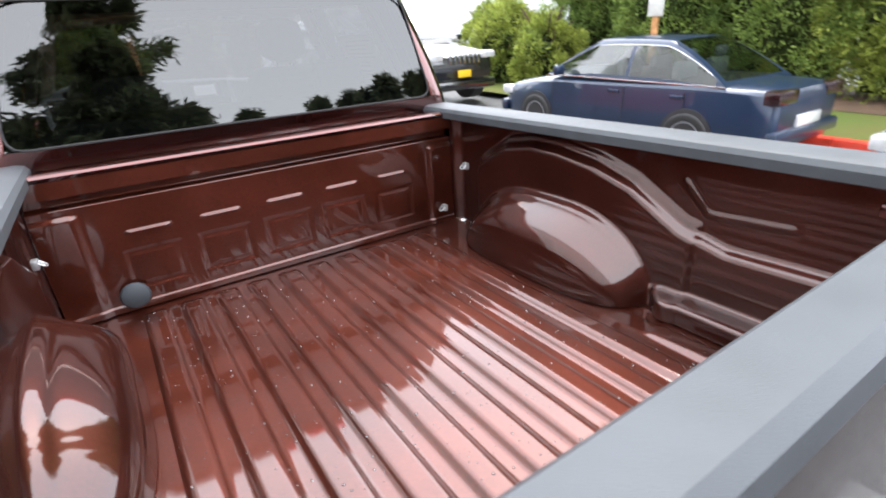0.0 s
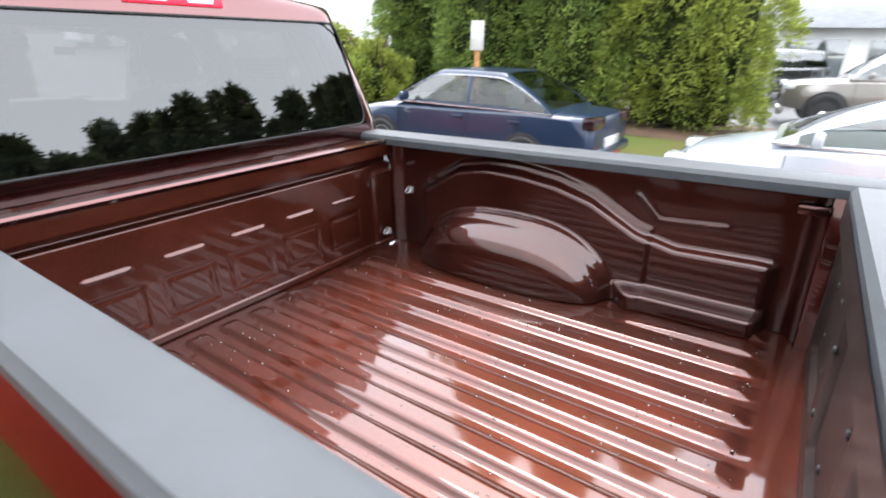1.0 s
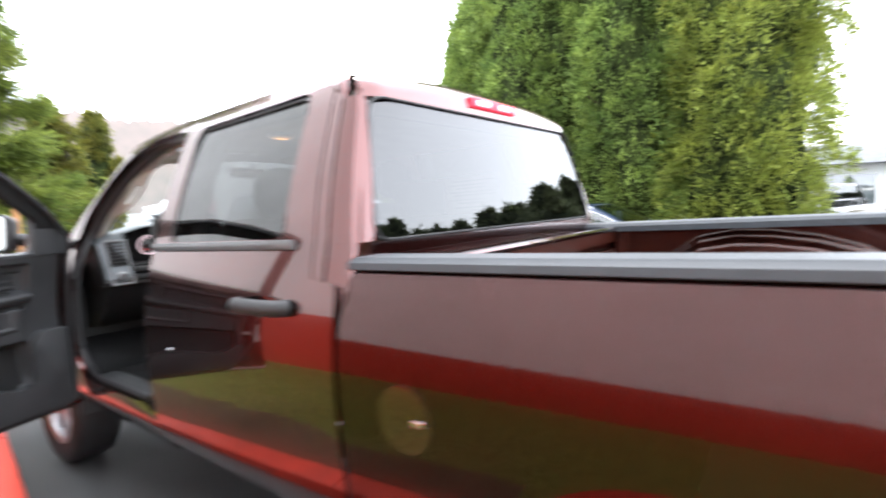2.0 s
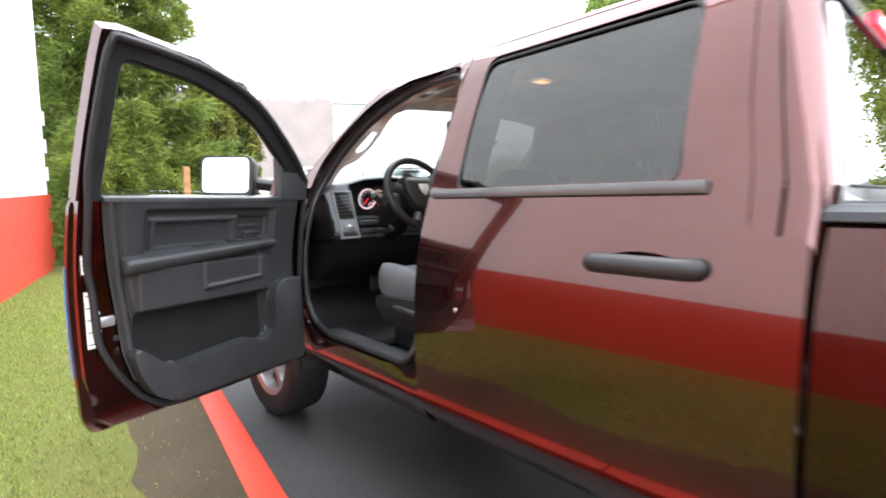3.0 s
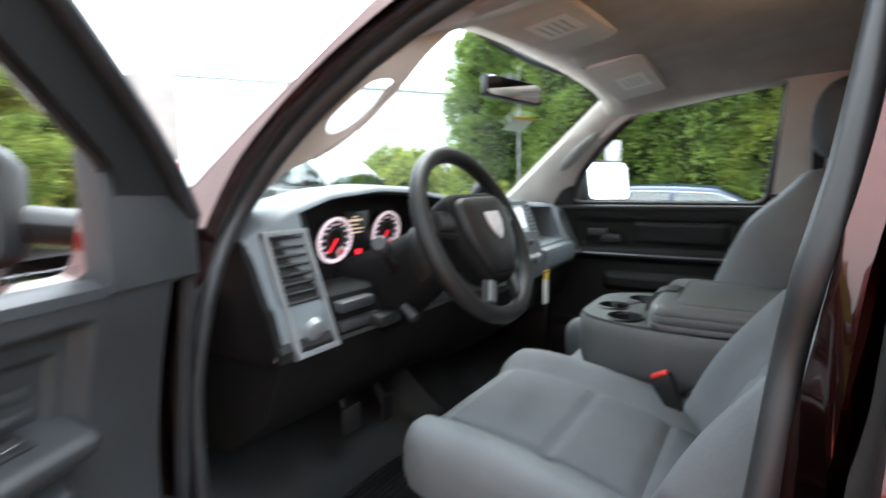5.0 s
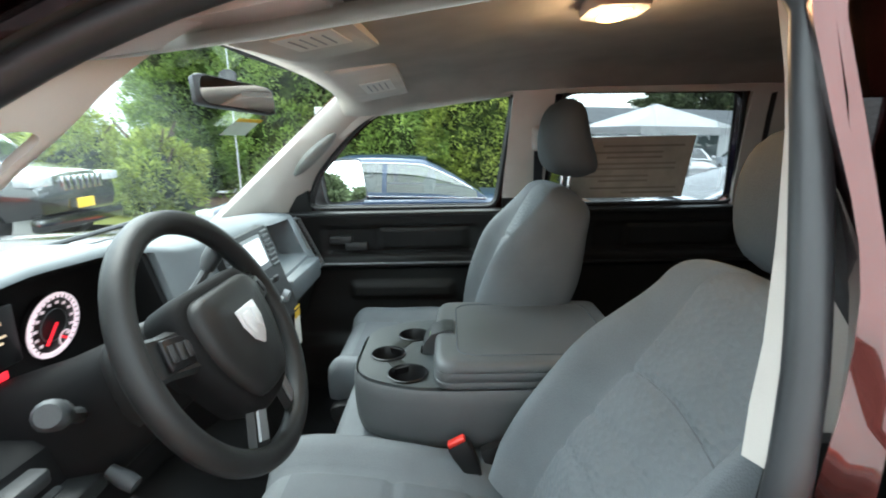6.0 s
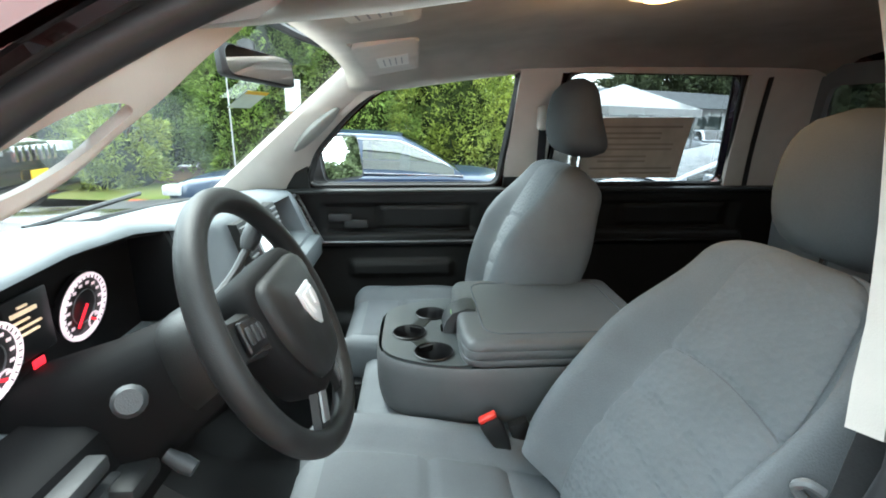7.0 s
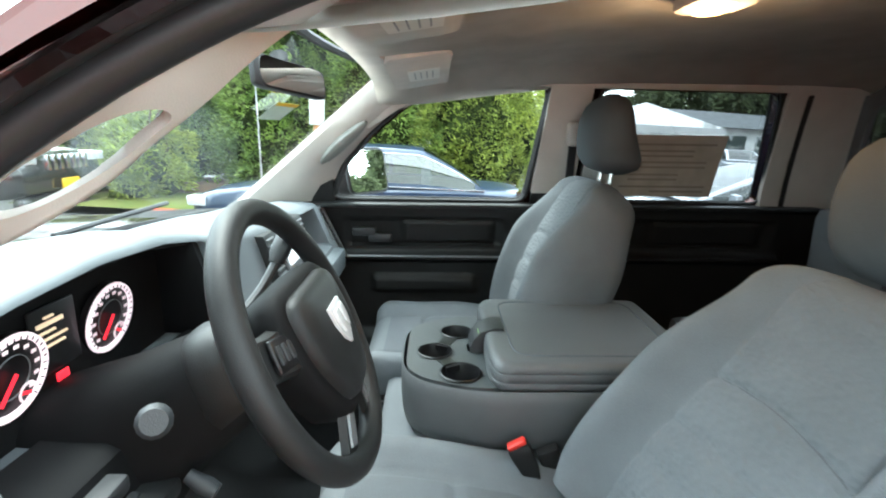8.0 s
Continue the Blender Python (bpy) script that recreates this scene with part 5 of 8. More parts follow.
# steering column cover, stalks
bm = B()
rings = []
for y, za, zb_, hw in ((2.06, 1.375, 1.478, 0.050), (2.065, 1.362, 1.482, 0.058), (2.13, 1.300, 1.458, 0.070), (2.22, 1.215, 1.42, 0.082), (2.36, 1.13, 1.375, 0.095)):
    ring = []
    for k in range(20):
        a = 2 * math.pi * k / 20
        c, q = math.cos(a), math.sin(a)
        ring.append(Vector((-0.467 + hw * math.copysign(abs(c) ** 0.7, c), y + 0.03 * q, (za + zb_) / 2 + (zb_ - za) / 2 * math.copysign(abs(q) ** 0.7, q))))
    rings.append(ring)
loft(bm, rings)
# blacker than the trim plastic, so the shade under the dash is painted in
column = part("column_cover", bm, MATTBLK, truck, "steering column shroud, its black deepened to stand for shade")
bm = B()
collar = []
for y, za, zb_, hw in ((2.070, 1.368, 1.483, 0.058), (2.076, 1.360, 1.486, 0.064), (2.115, 1.322, 1.472, 0.070), (2.122, 1.320, 1.466, 0.067)):
    collar.append([Vector((-0.467 + hw * math.copysign(abs(math.cos(a)) ** 0.7, math.cos(a)), y + 0.03 * math.sin(a), (za + zb_) / 2 + (zb_ - za) / 2 * math.copysign(abs(math.sin(a)) ** 0.7, math.sin(a)))) for a in lin(0, 2 * math.pi * 27 / 28, 28)])
loft(bm, collar)
part("collar", bm, TRIMBLK, column, "dark plastic collar", angle=50)
bm = B()
tube(bm, [(-0.545, 2.14, 1.285), (-0.548, 2.115, 1.27), (-0.55, 2.10, 1.262)], [0.010, 0.014, 0.012], 12)
part("tilt_lever", bm, TRIMGREY, column)
bm = B()
tube(bm, [(-0.530, 2.178, 1.368), (-0.60, 2.139, 1.408), (-0.640, 2.116, 1.431)], [0.012, 0.010, 0.013], 10)
tube(bm, [(-0.638, 2.117, 1.430), (-0.644, 2.114, 1.434), (-0.672, 2.098, 1.450), (-0.678, 2.095, 1.453)], [0.014, 0.019, 0.019, 0.014], 14)
part("turn_signal_stalk", bm, TRIMGREY, truck)
bm = B()
tube(bm, smooth_line([(-0.43, 2.12, 1.45), (-0.36, 2.09, 1.49), (-0.315, 2.07, 1.535)], 4), 0.008, 8)
lever = part("shift_lever", bm, TRIMGREY, truck, "dark metal column shift lever")
bm = B()
tube(bm, [(-0.318, 2.072, 1.53), (-0.31, 2.068, 1.545), (-0.285, 2.058, 1.575), (-0.278, 2.055, 1.582)], [0.012, 0.017, 0.018, 0.012], 12)
part("grip", bm, TRIMGREY, lever)
bm = B()
box(bm, -0.60, -0.52, 2.16, 2.24, 1.24, 1.27, 0.01)
part("brake_release", bm, TRIMBLK, dash)
# steering wheel
wheel_s = new("steering_wheel")
wheel_s.parent = truck
wheel_s.matrix_basis = pose(-0.460, 1.984, 1.460, 65, 0, 0)
tagged(wheel_s, "black four-spoke steering wheel")
bm = B()
R_, r_ = 0.198, 0.0195
loft(bm, [[Vector(((R_ + r_ * math.cos(b)) * math.cos(a), (R_ + r_ * math.cos(b)) * math.sin(a), r_ * math.sin(b))) for b in lin(0, 2 * math.pi * 11 / 12, 12)] for a in lin(0, 2 * math.pi, 65)], True, False)
bmesh.ops.remove_doubles(bm, verts=bm.verts, dist=1e-5)
part("rim", bm, TRIMBLK, wheel_s, "black grained rim", angle=60)
for a in (12, 168):
    bm = B()
    ar = math.radians(a)
    d = Vector((math.cos(ar), math.sin(ar), 0))
    q = Vector((-d.y, d.x, 0))
    loft(bm, [[d * t + q * w + Vector((0, 0, zz - 0.012)), d * t + q * w * 0.8 + Vector((0, 0, zz)), d * t - q * w * 0.8 + Vector((0, 0, zz)), d * t - q * w + Vector((0, 0, zz - 0.012))] for t, w, zz in ((0.05, 0.045, 0.03), (0.10, 0.036, 0.022), (0.15, 0.03, 0.012), (0.18, 0.032, 0.006))])
    sp = part("spoke", bm, TRIMBLK, wheel_s)
    bm = B()
    m = Matrix.Translation(d * 0.138 + Vector((0, 0, 0.017))) @ Matrix.Rotation(ar, 4, 'Z')
    box(bm, -0.027, 0.027, -0.022, 0.022, -0.006, 0.004, 0.006, m=m)
    part("switch_pad", bm, GFACE, sp)
    for k in (-1, 0, 1):
        bm = B()
        box(bm, -0.006 + 0.017 * k, 0.006 + 0.017 * k, -0.012, 0.012, 0.003, 0.006, 0.002, m=m)
        part("button", bm, TRIMGREY, sp)
for a in (247, 293):
    bm = B()
    ar = math.radians(a)
    d = Vector((math.cos(ar), math.sin(ar), 0))
    q = Vector((-d.y, d.x, 0))
    loft(bm, [[d * t + q * w + Vector((0, 0, zz - 0.010)), d * t + q * w * 0.7 + Vector((0, 0, zz)), d * t - q * w * 0.7 + Vector((0, 0, zz)), d * t - q * w + Vector((0, 0, zz - 0.010))] for t, w, zz in ((0.06, 0.030, 0.028), (0.12, 0.023, 0.018), (0.18, 0.026, 0.004))])
    sp = part("spoke", bm, TRIMBLK, wheel_s)
    bm = B()
    loft(bm, [[d * t + q * w + Vector((0, 0, zz)), d * t + q * w * 0.8 + Vector((0, 0, zz + 0.003)), d * t - q * w * 0.8 + Vector((0, 0, zz + 0.003)), d * t - q * w + Vector((0, 0, zz))] for t, w, zz in ((0.108, 0.013, 0.021), (0.13, 0.013, 0.0165), (0.172, 0.013, 0.0065))])
    part("inlay", bm, BEZEL, sp, "silver-grey inlay")
bm = B()
hub = rounded([(-0.104, 0.076), (0.104, 0.076), (0.102, -0.020), (0.055, -0.108), (-0.055, -0.108), (-0.102, -0.020)], 0.038, 6)
rings = []
for k, zz in ((0.98, 0.0), (0.98, 0.030), (0.955, 0.038), (0.88, 0.044), (0.6, 0.050), (0.1, 0.052)):
    rings.append([Vector((x * k, y * k, zz)) for x, y in hub])
loft(bm, rings)
pad = part("airbag_pad", bm, TRIMBLK, wheel_s, angle=50)
bm = B()
loft(bm, [[Vector((x * k, y * k * 1.02, zz)) for x, y in hub] for k, zz in ((1.10, -0.03), (1.16, 0.0), (1.15, 0.018), (1.08, 0.026), (0.97, 0.027))], True, False)
part("hub_surround", bm, MATTBLK, wheel_s, "dark grey hub surround", angle=50)
bm = B()
prism(bm, [(-0.030, 0.030), (0.030, 0.030), (0.030, 0.004), (0.018, -0.022), (0.0, -0.036), (-0.018, -0.022), (-0.030, 0.004)], "z", 0.049, 0.056, 0.002)
prism(bm, [(-0.022, 0.022), (-0.006, 0.022), (-0.004, -0.004), (-0.014, -0.014), (-0.023, 0.004)], "z", 0.0545, 0.060, 0.002)
prism(bm, [(0.022, 0.022), (0.006, 0.022), (0.004, -0.004), (0.014, -0.014), (0.023, 0.004)], "z", 0.0545, 0.060, 0.002)
part("emblem", bm, mat("bright_silver_emblem", (0.7, 0.71, 0.72), 0.35, 0.2, 0, 0.05, 30), pad, "plain chrome shield emblem")

# ---- seats ----
QUILT = mat("woven_seat_insert", (0.145, 0.157, 0.167), 0.88, 0, 0, 0.04, 9, 0.3, 420, spec=0.2, fine=0.5)
nt = QUILT.node_tree
tcq = nt.nodes.new("ShaderNodeTexCoord")
wv = nt.nodes.new("ShaderNodeTexVoronoi")
wv.inputs["Scale"].default_value = 74
mp = nt.nodes.new("ShaderNodeMapping")
mp.inputs["Scale"].default_value = (0.75, 1.0, 1.35)
bpq = nt.nodes.new("ShaderNodeBump")
bpq.inputs["Strength"].default_value, bpq.inputs["Distance"].default_value = 0.65, 0.005
nt.links.new(tcq.outputs["Object"], mp.inputs["Vector"])
nt.links.new(mp.outputs[0], wv.inputs["Vector"])
nt.links.new(wv.outputs["Distance"], bpq.inputs["Height"])
nt.links.new(bpq.outputs[0], nt.nodes["Principled BSDF"].inputs["Normal"])


def seat(cx, y_off, head_z, head_y, rake, label):
    """A bucket seat: cushion, backrest with bolsters, quilted inserts, headrest on posts, side shield."""
    st = new("front_seat")
    st.parent = truck
    st.matrix_basis = pose(cx, y_off, 0)
    tagged(st, label)
    W = 0.285 if cx < 0 else 0.27
    CL = 0.572 if cx < 0 else 0.49
    XO = 0.034 if cx < 0 else 0.0
    UA, UB = (-0.68, 0.44) if cx < 0 else (-0.50, 0.54)

    # cushion: z of the top as a function of x and y (local y: 0 back, 0.52 front)
    def top(x, y):
        u = abs(x) / W
        z = 1.045 + 0.030 * step01((u - 0.62) / 0.22) - 0.030 * step01((u - 0.92) / 0.08) ** 2
        z -= 0.020 * step01((0.2 - y) / 0.2) + 0.036 * max(0.0, (y - CL + 0.055) / 0.055) ** 2.4
        z -= 0.010 * (math.exp(-((u - 0.62) / 0.028) ** 2) + math.exp(-((y - 0.30) / 0.010) ** 2) * (u < 0.62) + math.exp(-((y - 0.13) / 0.010) ** 2) * (u < 0.62))
        z += 0.012 * math.cos(y * 3)
        return z + (-0.045 + 0.075 * step01(y / 0.5) if cx < 0 else 0.012 * step01((y - 0.3) / 0.2))
    bm = B()
    ys, xs2 = lin(-0.06, CL, 60), lin(-W, W, 56)
    rings = []
    for y in ys:
        k = 1 - 0.09 * max(0.0, (y - CL + 0.10) / 0.10) ** 2
        rings.append([Vector((XO + x * k, y, top(x, y))) for x in xs2] + [Vector((XO + W * k, y, top(W, y) - 0.05)), Vector((XO + (W - 0.016) * k, y, 0.945)), Vector((0, y, 0.935)), Vector((XO - (W - 0.016) * k, y, 0.945)), Vector((XO - W * k, y, top(W, y) - 0.05))])
    loft(bm, rings)
    part("cushion", bm, CLOTH, st, angle=60)

    # backrest: its face follows a raked line from the cushion (0) to the top (1)
    def spine(t):
        return Vector((0, ease(t, [(q[0], q[1] - y_off) for q in rake]), ease(t, [(q[0], q[2]) for q in rake])))

    def spine_s(t):
        return sum((spine(max(0, min(1, t + d))) for d in (-0.08, -0.04, 0, 0.04, 0.08)), Vector()) / 5
    lean = Vector((0, 0.84, 0.54)).normalized()

    def half(t):
        return (0.274 - 0.03 * step01((0.12 - t) / 0.12)) * (1 - 0.20 * step01((t - 0.50) / 0.50)) * max(0.40, math.sqrt(max(0.0, 1 - (max(0.0, t - 0.84) / 0.17) ** 2)))

    def thick(t):
        return (0.15 - 0.05 * step01((t - 0.50) / 0.50)) * (1 if cx < 0 else 1.45)

    def crown(d, t):
        """Draw the depth d in towards the middle where the top rounds over."""
        k = max(0.25, math.sqrt(max(0.0, 1 - (max(0.0, t - 0.86) / 0.142) ** 2)))
        mid = -0.42 * thick(t)
        return mid + (d - mid) * k

    def arc(u, t0):
        return t0 + 0.032 * (1 - (2 * (u - UA) / (UB - UA) - 1) ** 2)

    def front(u, t):
        e = (u - UB) / (1 - UB) if u > UB else (UA - u) / (1 + UA) if u < UA else 0.0
        d = 0.070 * step01(e / 0.55) * (1 - 0.80 * step01((t - 0.42) / 0.46))
        d -= 0.62 * min(0.15, thick(t)) * max(0.0, (e - 0.58) / 0.42) ** 2.2
        d += 0.020 * math.exp(-((t - 0.30) / 0.2) ** 2) * (1 - abs(u))
        d -= 0.007 * (math.exp(-((u - UA) / 0.025) ** 2) + math.exp(-((u - UB) / 0.025) ** 2))
        if UA < u < UB:
            d -= 0.008 * math.exp(-((t - arc(u, 0.53)) / 0.012) ** 2)
            d -= 0.005 * (math.exp(-((t - arc(u, 0.375)) / 0.014) ** 2) + math.exp(-((t - arc(u, 0.262)) / 0.014) ** 2))
        return spine_s(t) + Vector((u * half(t), 0, 0)) + lean * crown(d, t)
    bm = B()
    ss = lin(0.0, 0.84, 52) + [0.84 + 0.16 * math.sin(a) for a in lin(0.1, math.pi / 2, 16)]
    us = lin(-1, 1, 64)
    rings = []
    for t in ss:
        w, c, bk = half(t), spine_s(t), thick(t)
        rings.append([front(u, t) for u in us] + [c + Vector((w * q, 0, 0)) + lean * crown(-bk * g, t) for q, g in ((1.0, 0.74), (0.92, 0.9), (0.6, 1.05), (0.0, 1.1), (-0.6, 1.05), (-0.92, 0.9), (-1.0, 0.74))])
    loft(bm, rings)
    part("backrest", bm, CLOTH, st, angle=60)
    bm = B()
    sheet(bm, lambda u, t: front(u, t) + lean * 0.0025, lin(UA + 0.02, UB - 0.02, 40), lin(0.03, 0.93, 80))
    part("backrest_insert", bm, QUILT, st, "woven textured cloth insert", angle=60)
    bm = B()
    tube(bm, [front(u, arc(u, 0.53)) + lean * 0.0025 for u in lin(UA + 0.02, UB - 0.02, 25)], 0.0020, 6)
    part("seam", bm, CLOTH2, st)
    bm = B()
    sheet(bm, lambda u, y: Vector((XO + u * W, y, top(u * W, y) + 0.003)), lin(-0.585, 0.585, 36), lin(0.02, CL - 0.06, 46))
    part("cushion_insert", bm, CLOTH2, st, "darker cloth centre panel", angle=60)
    # headrest
    hc = Vector((0.03 if cx < 0 else 0, head_y, head_z))
    bm = B()
    rings = []
    for t in lin(-1, 1, 15):
        k = math.sqrt(max(0.0, 1 - abs(t) ** 3.2)) * 0.5 + 0.5 * (1 - abs(t) ** 6)
        k = max(k, 0.12)
        w, d = 0.138 * (0.80 + 0.2 * k) * (1 - 0.10 * max(0, t)) * (k ** 0.5), (0.078 - 0.020 * t) * k ** 0.6
        c = hc + Vector((0, 0.004 + 0.014 * t - 0.022 * t * t, 0.125 * t))
        rings.append([c + Vector((w * math.copysign(abs(math.cos(a)) ** 0.7, math.cos(a)), d * math.copysign(abs(math.sin(a)) ** 0.8, math.sin(a)), 0)) for a in lin(0, 2 * math.pi * 23 / 24, 24)])
    loft(bm, rings)
    hr = part("headrest", bm, HEADCLOTH, st, "dark grey cloth headrest", angle=60)
    for x in (-0.05, 0.05):
        bm = B()
        tube(bm, [hc + Vector((x, -0.012, -0.07)), hc + Vector((x, -0.006, -0.16)), hc + Vector((x, 0.02, -0.30))], 0.0065, 8)
        part("post", bm, CHROME, hr)
    # side shield and lever, rails
    for sgn in (-1, 1):
        bm = B()
        prism(bm, rounded([(-0.10, 0.80), (0.40, 0.83), (0.47, 0.90), (0.485, 0.955), (-0.16, 0.985), (-0.18, 0.9)], 0.04, 4), "x", sgn * W - 0.028, sgn * W + 0.014, 0.008)
        sh = part("side_shield", bm, TRIMBLK, st, "dark plastic seat side shield")
        bm = B()
        tube(bm, [(sgn * (W + 0.022), 0.10, 0.905), (sgn * (W + 0.030), 0.15, 0.912), (sgn * (W + 0.030), 0.28, 0.918), (sgn * (W + 0.020), 0.33, 0.92)], [0.008, 0.015, 0.016, 0.010], 10)
        part("recline_lever", bm, TRIMGREY, sh)
        bm = B()
        box(bm, sgn * 0.20 - 0.02, sgn * 0.20 + 0.02, -0.10, 0.45, 0.70, 0.82, 0.006)
        part("seat_rail", bm, RUBBER, st)
    return st


seat(-0.477, 1.455, 1.645, -0.375, [(0, 1.505, 1.02), (0.2, 1.445, 1.15), (0.5, 1.315, 1.33), (0.8, 1.225, 1.475), (0.94, 1.195, 1.54), (1, 1.165, 1.565)], "grey cloth driver's seat with a low headrest")
seat(0.50, 1.53, 1.745, -0.285, [(0, 1.53, 1.03), (0.25, 1.50, 1.20), (0.5, 1.435, 1.38), (0.8, 1.35, 1.54), (0.94, 1.31, 1.60), (1, 1.27, 1.625)], "grey cloth passenger seat with a raised headrest")

# fold-down centre console with cup holders
con = new("centre_console")
con.parent = truck
tagged(con, "grey vinyl centre console with three cup holders")
bm = B()
CX = 0.065
rings = []
for z, k in ((1.045, 0.90), (1.055, 0.95), (1.085, 0.985), (1.12, 1.0), (1.165, 1.0), (1.188, 0.99), (1.197, 0.965)):
    rings.append([Vector((CX + (x - CX) * k, 1.55 + (y - 1.55) * (1 - (1 - k) * 0.5), z)) for x, y in rounded([(-0.165, 1.20), (0.295, 1.20), (0.30, 1.72), (0.22, 1.88), (-0.09, 1.88), (-0.17, 1.72)], 0.10, 5)])
loft(bm, rings, True, False)
part("base", bm, VINYL, con, angle=50)
bm = B()
cups = [(0.155, 1.735, 0.042), (0.03, 1.795, 0.042), (-0.085, 1.735, 0.046)]
holes = [[(x + r * math.cos(a), y + r * math.sin(a)) for a in lin(0, 2 * math.pi * 23 / 24, 24)] for x, y, r in cups]
holes.append(rounded([(0.028, 1.678), (0.088, 1.678), (0.084, 1.712), (0.034, 1.712)], 0.008, 2))
panel(bm, rounded([(-0.15, 1.62), (0.275, 1.62), (0.285, 1.72), (0.21, 1.865), (-0.085, 1.865), (-0.155, 1.72)], 0.07, 5), holes, lambda x, y: Vector((x, y, 1.203)), [], [], 0.012, (0, 0, -1))
part("tray", bm, TRAYGREY, con, "dark grey cup holder tray", smooth=False)
# near-black cups: the depth's shade is helped along by the colour
for x, y, r in cups:
    bm = B()
    lathe(bm, [(r + 0.004, 0.004), (r + 0.001, 0.006), (r - 0.002, 0.0), (r - 0.005, -0.085), (r - 0.010, -0.10), (0.001, -0.10)], pose(x, y, 1.203), 28)
    part("cup_holder", bm, GFACE, con)
# flat black blocks on the tray stand for the shade of the connecting slots
for (xa, ya), (xb, yb) in (((0.155, 1.735), (0.03, 1.795)), ((0.03, 1.795), (-0.085, 1.735))):
    bm = B()
    d = Vector((xb - xa, yb - ya, 0)).normalized()
    q = Vector((-d.y, d.x, 0)) * 0.018
    a, b = Vector((xa, ya, 0)) + d * 0.036, Vector((xb, yb, 0)) - d * 0.036
    loft(bm, [[p + q + Vector((0, 0, 1.2045)), p - q + Vector((0, 0, 1.2045)), p - q + Vector((0, 0, 1.190)), p + q + Vector((0, 0, 1.190))] for p in (a, b)])
    part("slot_shade", bm, GFACE, con, "flat black block painting the shaded slot between cup holders")
bm = B()
rings = []
lid_o = rounded([(-0.160, 1.19), (0.288, 1.19), (0.290, 1.655), (0.245, 1.672), (-0.115, 1.672), (-0.162, 1.655)], 0.035, 5)
for z, k in ((1.199, 0.985), (1.203, 1.0), (1.214, 1.0), (1.2165, 0.988), (1.219, 1.0), (1.236, 1.0), (1.2385, 0.990), (1.241, 0.997), (1.252, 0.982), (1.259, 0.955), (1.262, 0.90), (1.263, 0.5), (1.263, 0.1)):
    rings.append([Vector((CX + (x - CX) * k, 1.43 + (y - 1.43) * (1 - (1 - k) * 0.85), z)) for x, y in lid_o])
loft(bm, rings)
lid = part("lid", bm, VINYL, con, "padded grey vinyl armrest lid with piped edge", angle=50)
bm = B()
seam = rounded([(-0.115, 1.24), (0.245, 1.24), (0.245, 1.615), (-0.115, 1.615)], 0.05, 5)
tube(bm, [(x, y, 1.2625) for x, y in seam] + [(seam[0][0], seam[0][1], 1.2625)], 0.0022, 6)
part("seam", bm, CLOTH2, lid)
bm = B()
rings = []
for y, z0, z1 in ((1.705, 1.206, 1.216), (1.698, 1.204, 1.236), (1.680, 1.204, 1.258), (1.645, 1.206, 1.270), (1.622, 1.24, 1.268)):
    rings.append([Vector((0.022, y, z0)), Vector((0.112, y, z0)), Vector((0.108, y, z1)), Vector((0.026, y, z1))])
loft(bm, rings)
latch_c = part("latch", bm, TRIMGREY, lid, "dark grey lid latch")
bm = B()
sheet(bm, lambda x, q: Vector((x, 1.7035 - 0.020 * q, 1.219 + 0.036 * q)), [0.035, 0.065], [0, 0.5, 1])
part("sticker", bm, mat("green_label", (0.22, 0.36, 0.12), 0.5), latch_c)
# middle seat cushion under the console
bm = B()
rings = []
for z, k in ((0.90, 0.98), (0.99, 1.0), (1.015, 0.985), (1.027, 0.94), (1.03, 0.8)):
    rings.append([Vector((0.035 + (x - 0.035) * k, 1.5 + (y - 1.5) * k, z)) for x, y in rounded([(-0.235, 1.15), (0.305, 1.15), (0.305, 1.94), (-0.235, 1.94)], 0.05, 4)])
loft(bm, rings)
part("middle_cushion", bm, CLOTH, con, "grey cloth middle seat cushion", angle=50)
bm = B()
box(bm, -0.19, 0.28, 1.25, 1.84, 0.70, 0.91, 0.03)
part("pedestal", bm, TRIMBLK, con)
# right footwell side
bm = B()
box(bm, 0.80, 0.862, 2.30, 2.78, 0.60, 1.26, 0.02)
part("kick_panel", bm, TRIMBLK, truck)
# belt buckle and belts
def buckle_at(x, y, z, tilt, button):
    m = pose(x, y, z, tilt, 0, 0)
    bm = B()
    loft(bm, [[m @ Vector((a * k, b * h, zz)) for a, b in rounded([(-0.014, -0.024), (0.014, -0.024), (0.014, 0.024), (-0.014, 0.024)], 0.006, 3)] for zz, k, h in ((-0.085, 0.7, 0.55), (-0.06, 0.95, 0.85), (-0.02, 1.0, 1.0), (0.0, 1.0, 1.0), (0.004, 0.9, 0.95))])
    bk = part("belt_buckle", bm, TRIMBLK, truck, "black belt buckle with red button" if button else "")
    if button:
        bm = B()
        box(bm, -0.011, 0.011, -0.021, 0.021, 0.002, 0.013, 0.004, m=m)
        part("release_button", bm, mat("red_button", (0.75, 0.03, 0.02), 0.4), bk)
    bm = B()
    tube(bm, smooth_line([m @ Vector((0, 0, -0.07)), m @ Vector((0.004, -0.012, -0.11)), (x + 0.03, y - 0.10, 0.93)], 4), 0.012, 8, flat=0.5)
    part("buckle_stalk", bm, RUBBER, bk)


